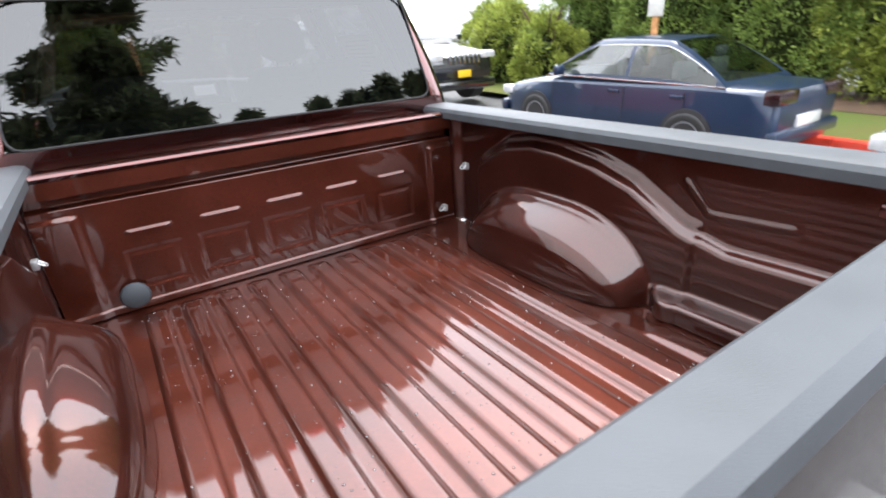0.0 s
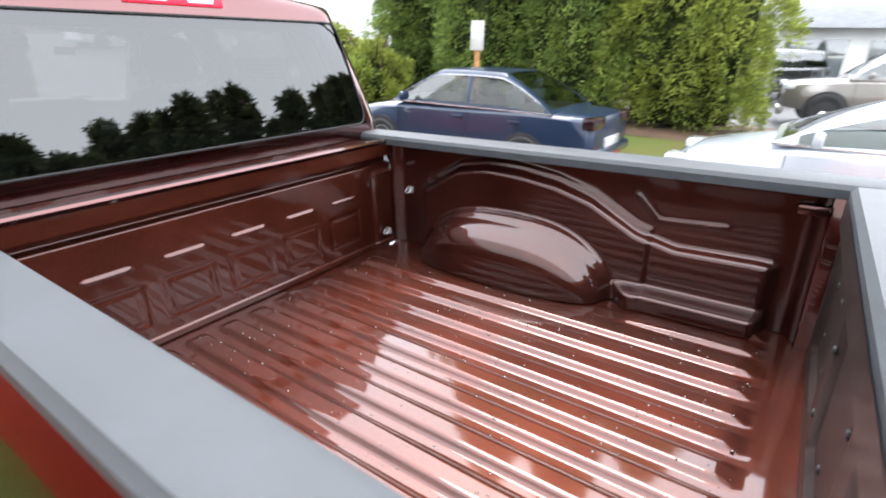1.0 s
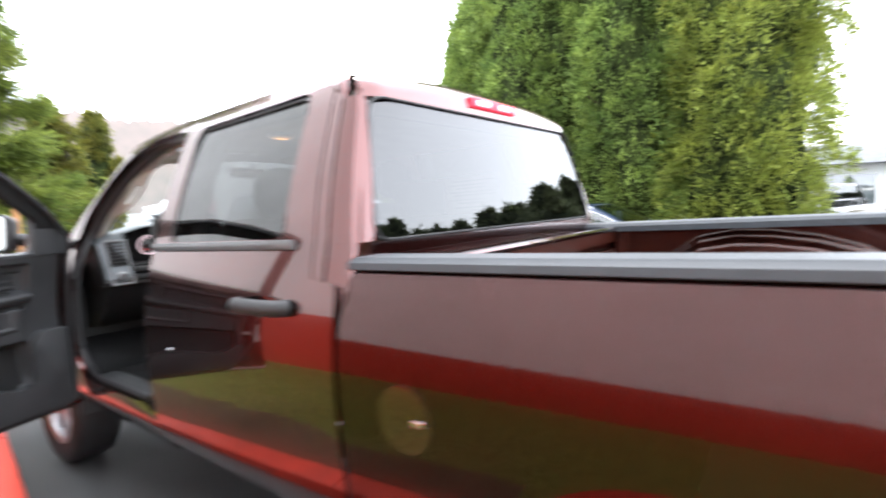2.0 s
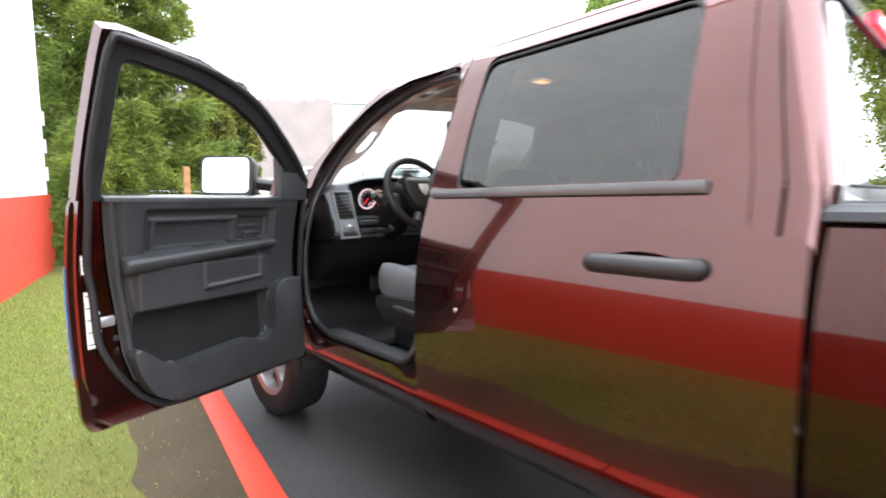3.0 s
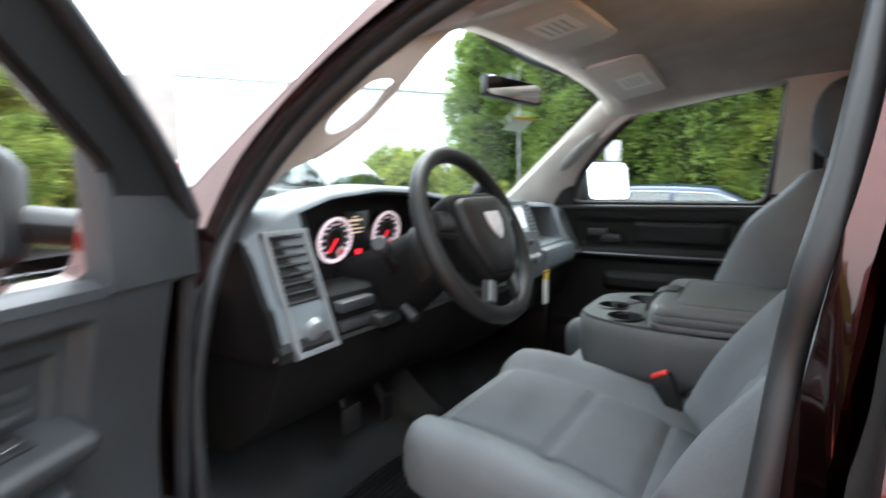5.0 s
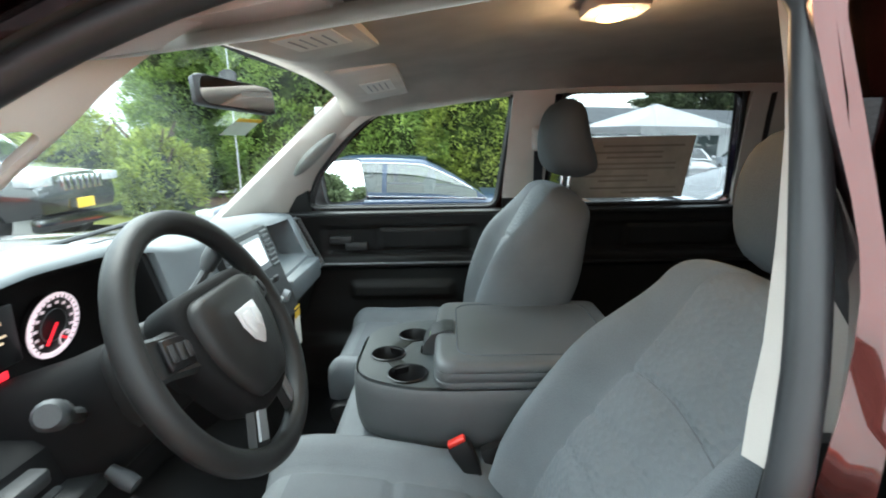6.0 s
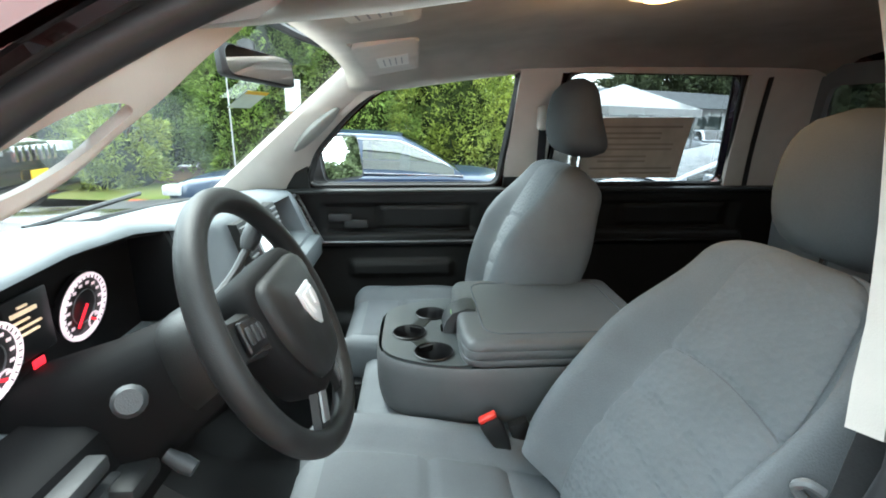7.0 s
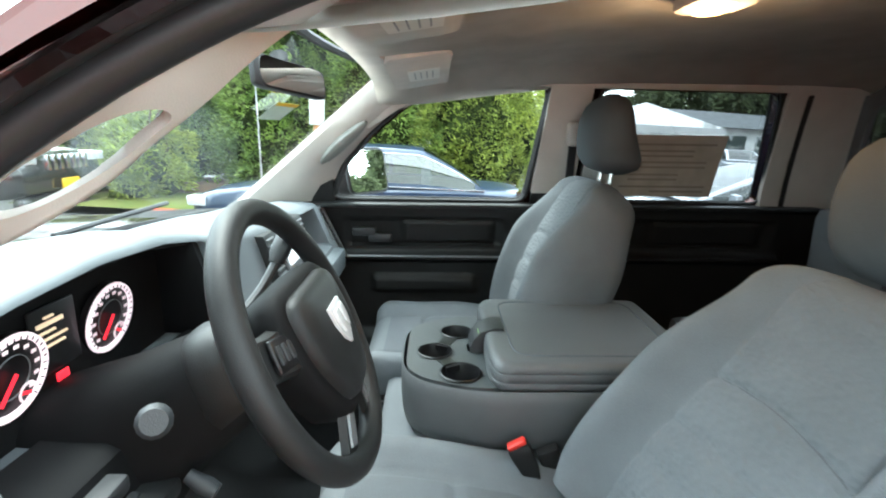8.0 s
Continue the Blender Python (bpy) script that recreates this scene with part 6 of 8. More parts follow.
buckle_at(-0.220, 1.618, 1.104, -28, True)
buckle_at(-0.185, 1.545, 1.070, -20, False)
BELT = mat("grey_belt_webbing", (0.035, 0.037, 0.04), 0.8, 0, 0, 0.1, 30, 0.5, 300)
bm = B()
bar(bm, smooth_line([(-0.80, 1.30, 1.78), (-0.79, 1.31, 1.50), (-0.775, 1.33, 1.25), (-0.765, 1.36, 0.95), (-0.76, 1.40, 0.78)], 4), 0.048, 0.003, (-0.8, 0.6, 0))
belt = part("seat_belt", bm, BELT, truck, "dark grey seat belt")
bm = B()
tube(bm, smooth_line([(-0.764, 1.342, 1.370), (-0.755, 1.355, 1.376), (-0.747, 1.360, 1.365), (-0.754, 1.350, 1.352), (-0.768, 1.330, 1.338), (-0.787, 1.305, 1.320)], 4), 0.006, 8)
bar(bm, [(-0.764, 1.340, 1.345), (-0.792, 1.302, 1.312)], 0.030, 0.008, (-0.6, 0.5, 0.6))
part("belt_tongue", bm, BEZEL, belt)
bm = B()
bar(bm, smooth_line([(0.728, 1.29, 1.74), (0.79, 1.28, 1.5), (0.80, 1.27, 1.2), (0.80, 1.29, 0.85)], 4), 0.048, 0.003, (0.8, 0.6, 0))
part("seat_belt", bm, BELT, truck)
bm = B()
box(bm, 0.705, 0.75, 1.265, 1.315, 1.70, 1.79, 0.014)
part("belt_anchor", bm, PILLAR, truck)

# ---- linings ----
def lining(name, s, outline, mt, off=0.06, thick=0.02, holes=(), label=""):
    bm = B()
    panel(bm, outline, holes, lambda y, z: Vector((s * (side_x(z) - off), y, z)), ZC, [0.3, 0.6, 0.9, 1.2, 1.5, 1.8, 2.1], thick, (-s, 0, 0))
    return part(name, bm, mt, truck, label, angle=40)


EDGE_Y = [(-0.1, 2.33), (0, 2.305), (0.3, 2.215), (0.5, 2.13), (0.75, 1.995), (1.04, 1.82)]
EDGE_YR = [(-0.1, 2.25), (0, 2.225), (0.3, 2.135), (0.5, 2.06), (0.75, 1.945), (1.04, 1.77)]
EDGE_Z = [(-0.1, 1.45), (0, 1.51), (0.3, 1.635), (0.5, 1.715), (0.75, 1.81), (1.04, 1.895)]
# upper pillar linings, light
for s in (-1, 1):
    fr = FWIN if s > 0 else OPEN
    rw = RWINR if s > 0 else RWIN
    yb0, yb1 = (1.24, 1.42) if s > 0 else (1.175, 1.365)
    if s > 0:
        lining("b_pillar_lining", s, [(yb0 + 0.012, 1.52), (yb1 - 0.006, 1.52), (yb1 - 0.03, 1.93), (yb0 - 0.0, 1.93)], PILLAR, 0.055, 0.025, label="light beige pillar lining")
    else:
        bm = B()
        panel(bm, [(1.19, 1.455), (1.382, 1.476), (1.372, 1.52), (1.357, 1.57), (1.335, 1.665), (1.315, 1.76), (1.308, 1.81), (1.30, 1.95), (1.175, 1.95)], [], lambda y, z: Vector((-(side_x(z) - 0.088), y, z)), ZC, [1.25, 1.3], 0.040, (1, -0.28, 0))
        part("b_pillar_lining", bm, PILLAR, truck, "light beige pillar lining", angle=40)
    lining("c_pillar_lining", s, [(0.15, 1.44), (0.43 + (0.05 if s > 0 else 0), 1.44), (0.45 + (0.09 if s > 0 else 0), 1.93), (0.20, 1.93)], PILLAR, 0.06, 0.02, label="light beige pillar lining")
    bm = B()
    bar(bm, [Vector((s * (side_x(z) - 0.082), 0.395 + 0.155 * (z - 1.47), z)) for z in lin(1.46, 1.89, 8)], 0.020, 0.006, (-s, 0, 0))
    part("pillar_joint", bm, RUBBER, truck, "black joint between pillar linings")
    if s < 0:
        lining("roof_rail_lining", s, [(0.22, 1.905), (1.66, 1.930), (1.80, 1.903), (1.88, 1.905), (1.80, 1.935), (1.66, 1.965), (0.22, 1.975)], PILLAR, 0.105, 0.02)
    else:
        lining("roof_rail_lining", s, [(0.22, 1.905), (1.66, 1.922), (1.82, 1.885), (1.93, 1.835), (2.04, 1.765), (2.08, 1.79), (1.96, 1.875), (1.84, 1.925), (1.66, 1.965), (0.22, 1.975)], PILLAR, 0.065, 0.03)
    lining("b_pillar_lower", s, [(yb0 - 0.01, 0.70), (yb1 + 0.02, 0.70), (yb1 - 0.006, 1.52), (yb0 + 0.012, 1.52)], TRIMBLK, 0.055, 0.025)
    # front pillar lining with grab handle
    bm = B()
    rings = []
    for t in lin(-0.06, 1.04 if s > 0 else 0.90, 13):
        a = screen(s * 0.985, t)
        b = Vector((s * (side_x(ease(t, EDGE_Z)) - (0.150 if s < 0 else 0.05)), ease(t, EDGE_Y if s < 0 else EDGE_YR) + (0.085 if s < 0 else 0), ease(t, EDGE_Z) + (0.014 if s < 0 else 0)))
        mid = (a + b) / 2 + Vector((-s * 0.03, -0.02, -0.008))
        rings.append([a + Vector((-s * 0.012, -0.012, -0.01)), a * 0.7 + b * 0.3 + Vector((-s * 0.032, -0.02, -0.012)), mid, b * 0.7 + a * 0.3 + Vector((-s * 0.026, -0.012, -0.006)), b, b + Vector((s * 0.03, 0.01, 0.012)), a + Vector((s * 0.01, 0.0, 0.012))])
    loft(bm, rings)
    ap = part("a_pillar_lining", bm, PILLAR, truck, "light beige windscreen pillar lining", angle=50)
    def on(t, inn, back):
        a = screen(s * 0.985, t)
        b = Vector((s * (side_x(ease(t, EDGE_Z)) - 0.05), ease(t, EDGE_Y if s < 0 else EDGE_YR), ease(t, EDGE_Z)))
        return (a + b) / 2 + Vector((-s * inn, -back, -0.01))
    bm = B()
    if s > 0:
        # a raised oval, darker than the pillar: recess shade given by colour alone
        pts = [on(0.34 + 0.34 * k / 8, 0.034, 0.024) for k in range(9)]
        tube(bm, pts, [0.010, 0.026, 0.033, 0.037, 0.038, 0.037, 0.033, 0.026, 0.010], 14, flat=0.6)
        part("handle_cup", bm, mat("pillar_recess_shade", (0.24, 0.24, 0.225), 0.6, 0, 0, 0.08, 10, 0.2, 500), ap, "raised grey oval, the handle recess's shade in its colour")
        continue
    # a broad moulding from the door seal to the inner edge, its grab handle cut through
    outer_e = smooth_line([(-0.652, 1.865, 1.906), (-0.675, 1.93, 1.867), (-0.692, 1.97, 1.840), (-0.715, 2.015, 1.809), (-0.735, 2.055, 1.782), (-0.742, 2.12, 1.749), (-0.746, 2.185, 1.716), (-0.785, 2.29, 1.635), (-0.835, 2.345, 1.49)], 6)
    inner_e = smooth_line([(-0.610, 1.890, 1.884), (-0.638, 1.93, 1.852), (-0.657, 1.975, 1.812), (-0.660, 2.02, 1.770), (-0.665, 2.062, 1.737), (-0.680, 2.112, 1.692), (-0.700, 2.205, 1.638), (-0.735, 2.295, 1.600), (-0.78, 2.42, 1.51)], 6)

    def board(u, v):
        k = max(0, min(47.999, u * 48))
        i0 = int(k)
        o_, n_ = outer_e[i0].lerp(outer_e[i0 + 1], k - i0), inner_e[i0].lerp(inner_e[i0 + 1], k - i0)
        roll = math.sqrt(max(0.0, 1 - (1 - min(1.0, (1 - v) / 0.22)) ** 2))
        return o_.lerp(n_, v) + Vector((0.012, -0.010, 0.0)) * math.sin(math.pi * min(1, v * 1.1)) + Vector((0.004, 0.012, 0.004)) * (1 - roll)
    slot = [(0.615 + 0.145 * math.copysign(abs(math.cos(a)) ** 0.7, math.cos(a)), 0.40 + 0.245 * math.copysign(abs(math.sin(a)) ** 0.8, math.sin(a)) + 0.10 * max(0.0, -math.cos(a)) ** 3) for a in lin(0, 2 * math.pi * 35 / 36, 36)]
    panel(bm, [(0, 0), (1, 0), (1, 1), (0, 1)], [slot], board, [0.06, 0.12, 0.18, 0.24, 0.3, 0.36, 0.42, 0.48, 0.54, 0.6, 0.66, 0.72, 0.78, 0.82, 0.86, 0.9, 0.93, 0.96, 0.985], lin(0.03, 0.97, 33), 0.012, (0.3, 1, 0.2))
    part("grab_handle", bm, PILLAR, ap, "light beige pillar moulding with a grab slot", angle=60)

for op in (FWIN, RWINR):
    bm = B()
    loop = [Vector((side_x(z) - 0.062, y, z)) for y, z in rounded(op, 0.05, 4)]
    tube(bm, loop + [loop[0]], 0.008, 8)
    part("window_liner", bm, RUBBER, truck, "black inner window seal")
lining("mirror_sail_trim", 1, [(2.20, 1.455), (2.36, 1.455), (2.30, 1.52), (2.20, 1.56)], TRIMBLK, 0.056, 0.02)
# right door cards, black
def card_x(y, z):
    x = side_x(min(z, 1.44)) - 0.095
    x -= 0.045 * band(z, 1.215, 1.262, 0.018) * (band(y, 1.44, 2.20, 0.02) + band(y, 0.35, 1.10, 0.02))
    x += 0.02 * band(z, 1.28, 1.405, 0.012) * (band(y, 1.52, 2.16, 0.012) + band(y, 0.40, 1.05, 0.012))
    x -= 0.012 * band(z, 1.295, 1.39, 0.008) * (band(y, 1.56, 1.93, 0.008) + band(y, 0.45, 0.9, 0.008))
    x -= 0.02 * band(z, 1.075, 1.15, 0.01) * band(y, 1.62, 2.06, 0.01)
    x -= 0.04 * step01((0.92 - z) / 0.05)
    return x


bm = B()
sheet(bm, lambda y, z: Vector((card_x(y, z), y, z)), lin(0.2, 1.33, 70), lin(0.68, 1.462, 70))
part("rear_door_card", bm, TRIMBLK, truck, "black moulded rear door panel", angle=60)
bm = B()
sheet(bm, lambda y, z: Vector((card_x(y, z), y, z)), lin(1.335, 2.34, 70), lin(0.68, 1.462, 70))
rc = part("passenger_door_card", bm, TRIMBLK, truck, "black moulded passenger door panel", angle=60)
bm = B()
box(bm, 0.80, 0.90, 0.25, 2.33, 1.452, 1.468, 0.005)
part("sill_trim", bm, TRIMBLK, rc)
for y in (1.995, 2.06):
    bm = B()
    box(bm, 0.86, 0.885, y - 0.02, y + 0.075, 1.30 + (y - 1.995) * 0.4, 1.335 + (y - 1.995) * 0.4, 0.006)
    part("door_pull", bm, TRIMGREY, rc)
bm = B()
tube(bm, [(card_x(y, 1.24) - 0.004, y, 1.247) for y in lin(1.46, 2.18, 10)], 0.005, 6)
part("armrest_edge", bm, BEZEL, rc)
# left rear door lining and cab back lining
bm = B()
sheet(bm, lambda y, z: Vector((-card_x(y, z), y, z)), lin(0.2, 1.28, 60), lin(0.68, 1.462, 40))
part("rear_door_card", bm, TRIMBLK, truck, angle=60)
bm = B()
panel(bm, [(-0.86, 0.70), (0.86, 0.70), (0.83, 1.44), (0.68, 1.93), (-0.68, 1.93), (-0.83, 1.44)], [rounded([(-win_half(WIN_B) + 0.04, WIN_B + 0.03), (win_half(WIN_B) - 0.04, WIN_B + 0.03), (win_half(WIN_T) - 0.085, WIN_T - 0.035), (-win_half(WIN_T) + 0.085, WIN_T - 0.035)], 0.05)], lambda x, z: Vector((x, 0.175 + 0.07 * max(0, z - 1.44) / 0.45, z)), ZC, [-0.6, 0, 0.6], 0.02, (0, 1, 0))
part("cab_back_lining", bm, CLOTH2, truck)
# rear bench
bm = B()
box(bm, -0.70, 0.70, 0.40, 0.88, 0.95, 1.06, 0.04)
rb = part("rear_bench", bm, CLOTH2, truck, "dark grey rear bench seat")
bm = B()
box(bm, -0.70, 0.70, 0.22, 0.38, 1.0, 1.50, 0.05)
part("bench_back", bm, CLOTH2, rb)
for x in (-0.42, 0.42):
    bm = B()
    box(bm, x - 0.12, x + 0.12, 0.21, 0.29, 1.50, 1.64, 0.035)
    part("bench_headrest", bm, CLOTH2, rb)
bm = B()
box(bm, -0.70, 0.70, 0.42, 0.84, 0.68, 0.95, 0.02)
part("bench_base", bm, TRIMBLK, rb)

# visors, dome lamp, overhead, rear-view mirror
for s in (-1, 1):
    bm = B()
    m = pose(s * 0.385, 1.845, 1.918, -9, s * 4, 0)
    prism(bm, rounded([(-0.27, -0.085), (0.27, -0.085), (0.27, 0.085), (-0.27, 0.085)], 0.04, 5), "z", -0.012, 0.012, 0.008, m=m)
    v = part("sun_visor", bm, HEADL, truck, "light grey sun visor with a white label")
    bm = B()
    box(bm, -0.08, 0.08, -0.045, 0.045, -0.0145, -0.0125, m=m @ pose(-s * 0.02, -0.01, 0))
    lb = part("warning_label", bm, PAPER, v)
    for k in range(4):
        bm = B()
        box(bm, -0.05, 0.05, -0.0016, 0.0016, -0.0155, -0.0143, m=m @ pose(-s * 0.02, -0.035 + 0.017 * k, 0))
        part("print_bar", bm, BEZEL, lb)
    bm = B()
    tube(bm, [m @ Vector((-s * 0.27, 0.085, 0.0)), m @ Vector((s * 0.30, 0.085, 0.0))], 0.006, 8)
    part("visor_rod", bm, PILLAR, v)
bm = B()
prism(bm, rounded([(-0.315, 1.285), (-0.185, 1.285), (-0.185, 1.385), (-0.315, 1.385)], 0.03, 4), "z", 1.962, 1.985, 0.006)
dome = part("dome_lamp", bm, PILLAR, truck, "lit dome lamp in the headliner")
bm = B()
prism(bm, rounded([(-0.295, 1.312), (-0.205, 1.312), (-0.205, 1.358), (-0.295, 1.358)], 0.02, 4), "z", 1.956, 1.964, 0.003)
part("lens", bm, emitter("warm_lamp", (1.0, 0.58, 0.24), 0.7), dome, "glowing warm lens")
dl = new("dome_bulb", bpy.data.lights.new("dome_bulb", 'POINT'))
dl.data.energy, dl.data.color, dl.data.shadow_soft_size = 0.36, (1.0, 0.60, 0.32), 0.03
dl.parent = truck
dl.matrix_basis = pose(-0.25, 1.335, 1.915)
rvm = new("rear_view_mirror")
rvm.parent = truck
rvm.matrix_basis = pose(0.02, 2.12, 1.860, -8, 4, -22)
tagged(rvm, "black rear-view mirror on the windscreen")
bm = B()
loft(bm, [[Vector((x * 0.122 * k, y, z * 0.036 * k)) for x, z in rounded([(-1, -0.9), (1, -0.9), (1, 1), (-1, 1)], 0.28, 5)] for y, k in ((0.04, 0.35), (0.028, 0.8), (0.012, 0.97), (-0.004, 1.0), (-0.007, 0.97))])
part("housing", bm, BLACKP, rvm, angle=50)
bm = B()
prism(bm, rounded([(-0.112, -0.028), (0.112, -0.028), (0.112, 0.032), (-0.112, 0.032)], 0.025, 5), "y", -0.0105, -0.006)
part("mirror_glass", bm, MIRROR, rvm)
bm = B()
tube(bm, [(0.02, 0.03, 0.0), (0.035, 0.05, 0.035), (0.05, 0.065, 0.07)], [0.014, 0.012, 0.022], 10)
part("stalk", bm, BLACKP, rvm)
# outside: antenna, wipers
bm = B()
tube(bm, [(0.90, 2.50, 1.40), (0.90, 2.50, 2.15)], [0.004, 0.002], 6)
lathe(bm, [(0.02, 0.0), (0.018, 0.02), (0.006, 0.03)], pose(0.90, 2.50, 1.385), 12)
part("antenna", bm, STEEL, truck, "thin whip antenna")
for x in (-0.55, 0.15):
    bm = B()
    tube(bm, [(x, 2.80, 1.47), (x + 0.5, 2.76, 1.485)], 0.008, 6)
    part("wiper", bm, BLACKP, truck)

# papers in the windows
sheet_paper = thing("price_sheet", "large printed price sheet taped inside the rear side window", "paper", RAKE.copy())
bm = B()
panel(bm, [(0.665, 1.497), (1.14, 1.497), (1.14, 1.745), (0.665, 1.745)], [], lambda y, z: Vector((side_x(z) - 0.022, y, z)), [1.6, 1.7], [0.8], 0.0)
part("paper", bm, mat("printed_paper_back", (0.50, 0.43, 0.355), 0.8, 0, 0, 0.08, 14), sheet_paper)
PRN = mat("print_ink", (0.32, 0.27, 0.225), 0.8)
for k, (a, b, c) in enumerate(((0.70, 1.02, 1.705), (0.78, 1.05, 1.68), (0.78, 1.0, 1.66), (0.72, 1.08, 1.635), (0.72, 1.04, 1.615), (0.82, 1.08, 1.585), (0.82, 1.02, 1.565), (0.70, 1.05, 1.535), (0.70, 0.92, 1.515))):
    bm = B()
    panel(bm, [(a, c), (b, c), (b, c + 0.008), (a, c + 0.008)], [], lambda y, z: Vector((side_x(z) - 0.0245, y, z)), [], [], 0.0)
    part("print_bar", bm, PRN, sheet_paper)
st = thing("windscreen_sticker", "small white and yellow paper sticker inside the windscreen", "sticker", RAKE.copy())
def ws(x, t):
    q = screen(x, t)
    return q + Vector((0, -0.012, -0.012))
bm = B()
sheet(bm, lambda x, t: ws(x, t), lin(0.44, 0.60, 3), lin(0.66, 0.75, 3))
part("paper", bm, mat("pale_green_paper", (0.62, 0.70, 0.58), 0.7), st)
bm = B()
sheet(bm, lambda x, t: ws(x, t) + Vector((0, -0.001, -0.002)), lin(0.44, 0.60, 3), lin(0.735, 0.752, 2))
part("yellow_band", bm, YELLOW, st)
tag = thing("key_tag", "white and yellow paper tag hanging from the dash", "tag", RAKE.copy())
bm = B()
box(bm, 0.285, 0.335, 2.118, 2.120, 1.115, 1.215, 0.001)
part("card", bm, PAPER, tag)
bm = B()
box(bm, 0.285, 0.335, 2.116, 2.118, 1.21, 1.245, 0.001)
part("yellow_top", bm, YELLOW, tag)
bm = B()
tube(bm, [(0.31, 2.118, 1.24), (0.305, 2.13, 1.275)], 0.0015, 5)
part("string", bm, STEEL, tag)


# ---- surroundings ----
def ground_z(x, y):
    """The lot climbs gently far ahead of the pickup."""
    return 1.5 * step01((y - 14) / 22) if y > 14 else 0.0


bm = B()
gx = [-400, -120, -40, -15, -8, -4, -2, 0, 1.5, 2.5, 3.5, 4.5, 5.5, 6.5, 7.5, 8.5, 9.5, 10.5, 11.5, 12.5, 13.6, 16, 20, 30, 60, 150, 400]
gy = [-400, -120, -50, -25, -12, -6, -3, 0, 3, 6, 10, 13, 15, 17, 19, 21, 23, 25, 28, 31, 34, 36, 50, 120, 400]
sheet(bm, lambda x, y: Vector((x, y, ground_z(x, y))), gx, gy)
tagged(part("ground", bm, ASPHALT, None, "damp dark asphalt of the car lot"), category="ground", kind="structure")

# left kerb and lawn: they run ten degrees off the pickup's side
KD = Vector((0.12, 0.993, 0)).normalized()
KN = Vector((KD.y, -KD.x, 0))
K0 = Vector((-1.20, 2.90, 0))


def kerb_bar(p0, d, n, s0, s1, zf, name, label, w=0.15, h=0.13):
    """A rounded kerb in lengths with small joints between them."""
    root = thing(name, label, "kerb", kind="structure")
    s = s0
    while s < s1:
        e = min(s + 2.4, s1)
        bm = B()
        prof = [(0, -0.05), (0, h - 0.02), (-0.006, h - 0.006), (-0.02, h), (-w + 0.01, h), (-w, h - 0.01), (-w, -0.05)]
        rings = []
        for q in lin(s + 0.006, e - 0.006, 5):
            c = p0 + d * q
            rings.append([c + n * a + Vector((0, 0, b + zf(c.x, c.y))) for a, b in prof])
        loft(bm, rings)
        part("kerb_length", bm, KERBRED, root, angle=40)
        s = e
    return root


kerb_bar(K0, KD, KN, -14, 12, ground_z, "kerb_left", "red-painted concrete kerb beside the lawn")
bm = B()
sheet(bm, lambda s, u: K0 + KD * s + KN * u + Vector((0, 0, 0.115 + 0.012 * noise.noise(Vector((s, u, 0))))), lin(-16, 13, 60), [-0.14, -0.3, -0.6, -1.0, -1.6, -2.4, -3.4, -4.6, -7, -12], 0.0)
tagged(part("lawn_left", bm, GRASSM, None, "mossy winter lawn between kerb and wall"), category="lawn", kind="structure")

EARTH = mat("bare_damp_earth", (0.075, 0.058, 0.04), 0.95, 0, 0, 0.3, 2.2, 0.9, 50, color2=(0.05, 0.045, 0.028), fine=0.9, spec=0.1)
bm = B()
sheet(bm, lambda s, k: K0 + KD * s + KN * (-0.145 - k * (0.42 + 0.16 * noise.noise(Vector((s * 1.3, 3.0, 0))) + 0.06 * noise.noise(Vector((s * 6.0, 7.0, 0))))) + Vector((0, 0, 0.130 - 0.022 * k * k)), lin(-14, 12, 160), lin(0, 1, 6))
tagged(part("earth_strip", bm, EARTH, None, "bare damp earth strip between kerb and lawn"), category="soil", kind="structure")


def grass(name, label, n, place, seed, size=0.035):
    """Short blades, each a bent triangle pair, joined."""
    rng = np.random.default_rng(seed)
    p = place(rng, n)
    a = rng.uniform(0, 2 * math.pi, n)
    w = np.stack([np.cos(a), np.sin(a), 0 * a], 1) * 0.0030
    h = (size * rng.uniform(0.5, 1.4, n))[:, None]
    lean = np.concatenate([rng.normal(0, 0.35, (n, 2)), np.ones((n, 1))], 1)
    tip = p + lean * h
    mid = p + lean * h * 0.5 * np.array([0.6, 0.6, 1.15])
    v = np.stack([p - w, p + w, mid + w * 0.7, tip, mid - w * 0.7], 1).reshape(-1, 3)
    me = bpy.data.meshes.new(name)
    me.from_pydata(v.tolist(), [], np.arange(n * 5).reshape(n, 5).tolist())
    me.materials.append(BLADE)
    return tagged(new(name, me), label, "grass", kind="stuff")


BLADE = mat("grass_blade", (0.26, 0.35, 0.08), 0.7, 0, 0, 0.3, 1.1, 0, 60, color2=(0.31, 0.35, 0.12), spec=0.2)


def lawn_spots(rng, n):
    s = -3.5 + 9.0 * rng.uniform(0, 1, n * 2) ** 1.2
    u = -0.16 - 2.9 * rng.uniform(0, 1, n * 2)
    bare = np.sin(s * 2.1) * 0.5 + np.sin(s * 5.3 + u * 4) * 0.5
    keep = rng.uniform(0, 1, n * 2) < np.where(u > -0.55, 0.12 + 0.12 * bare, np.where(u > -0.9, 0.6 + 0.3 * bare, 1.0))
    s, u = s[keep][:n], u[keep][:n]
    q = np.array(K0)[None] + s[:, None] * np.array(KD)[None] + u[:, None] * np.array(KN)[None]
    q[:, 2] = 0.105 + 0.012 * np.array([noise.noise(Vector((a, b, 0))) for a, b in zip(s, u)])
    return q


grass("grass", "short mossy winter grass with bare spots by the kerb", 130000, lawn_spots, 5, 0.03)

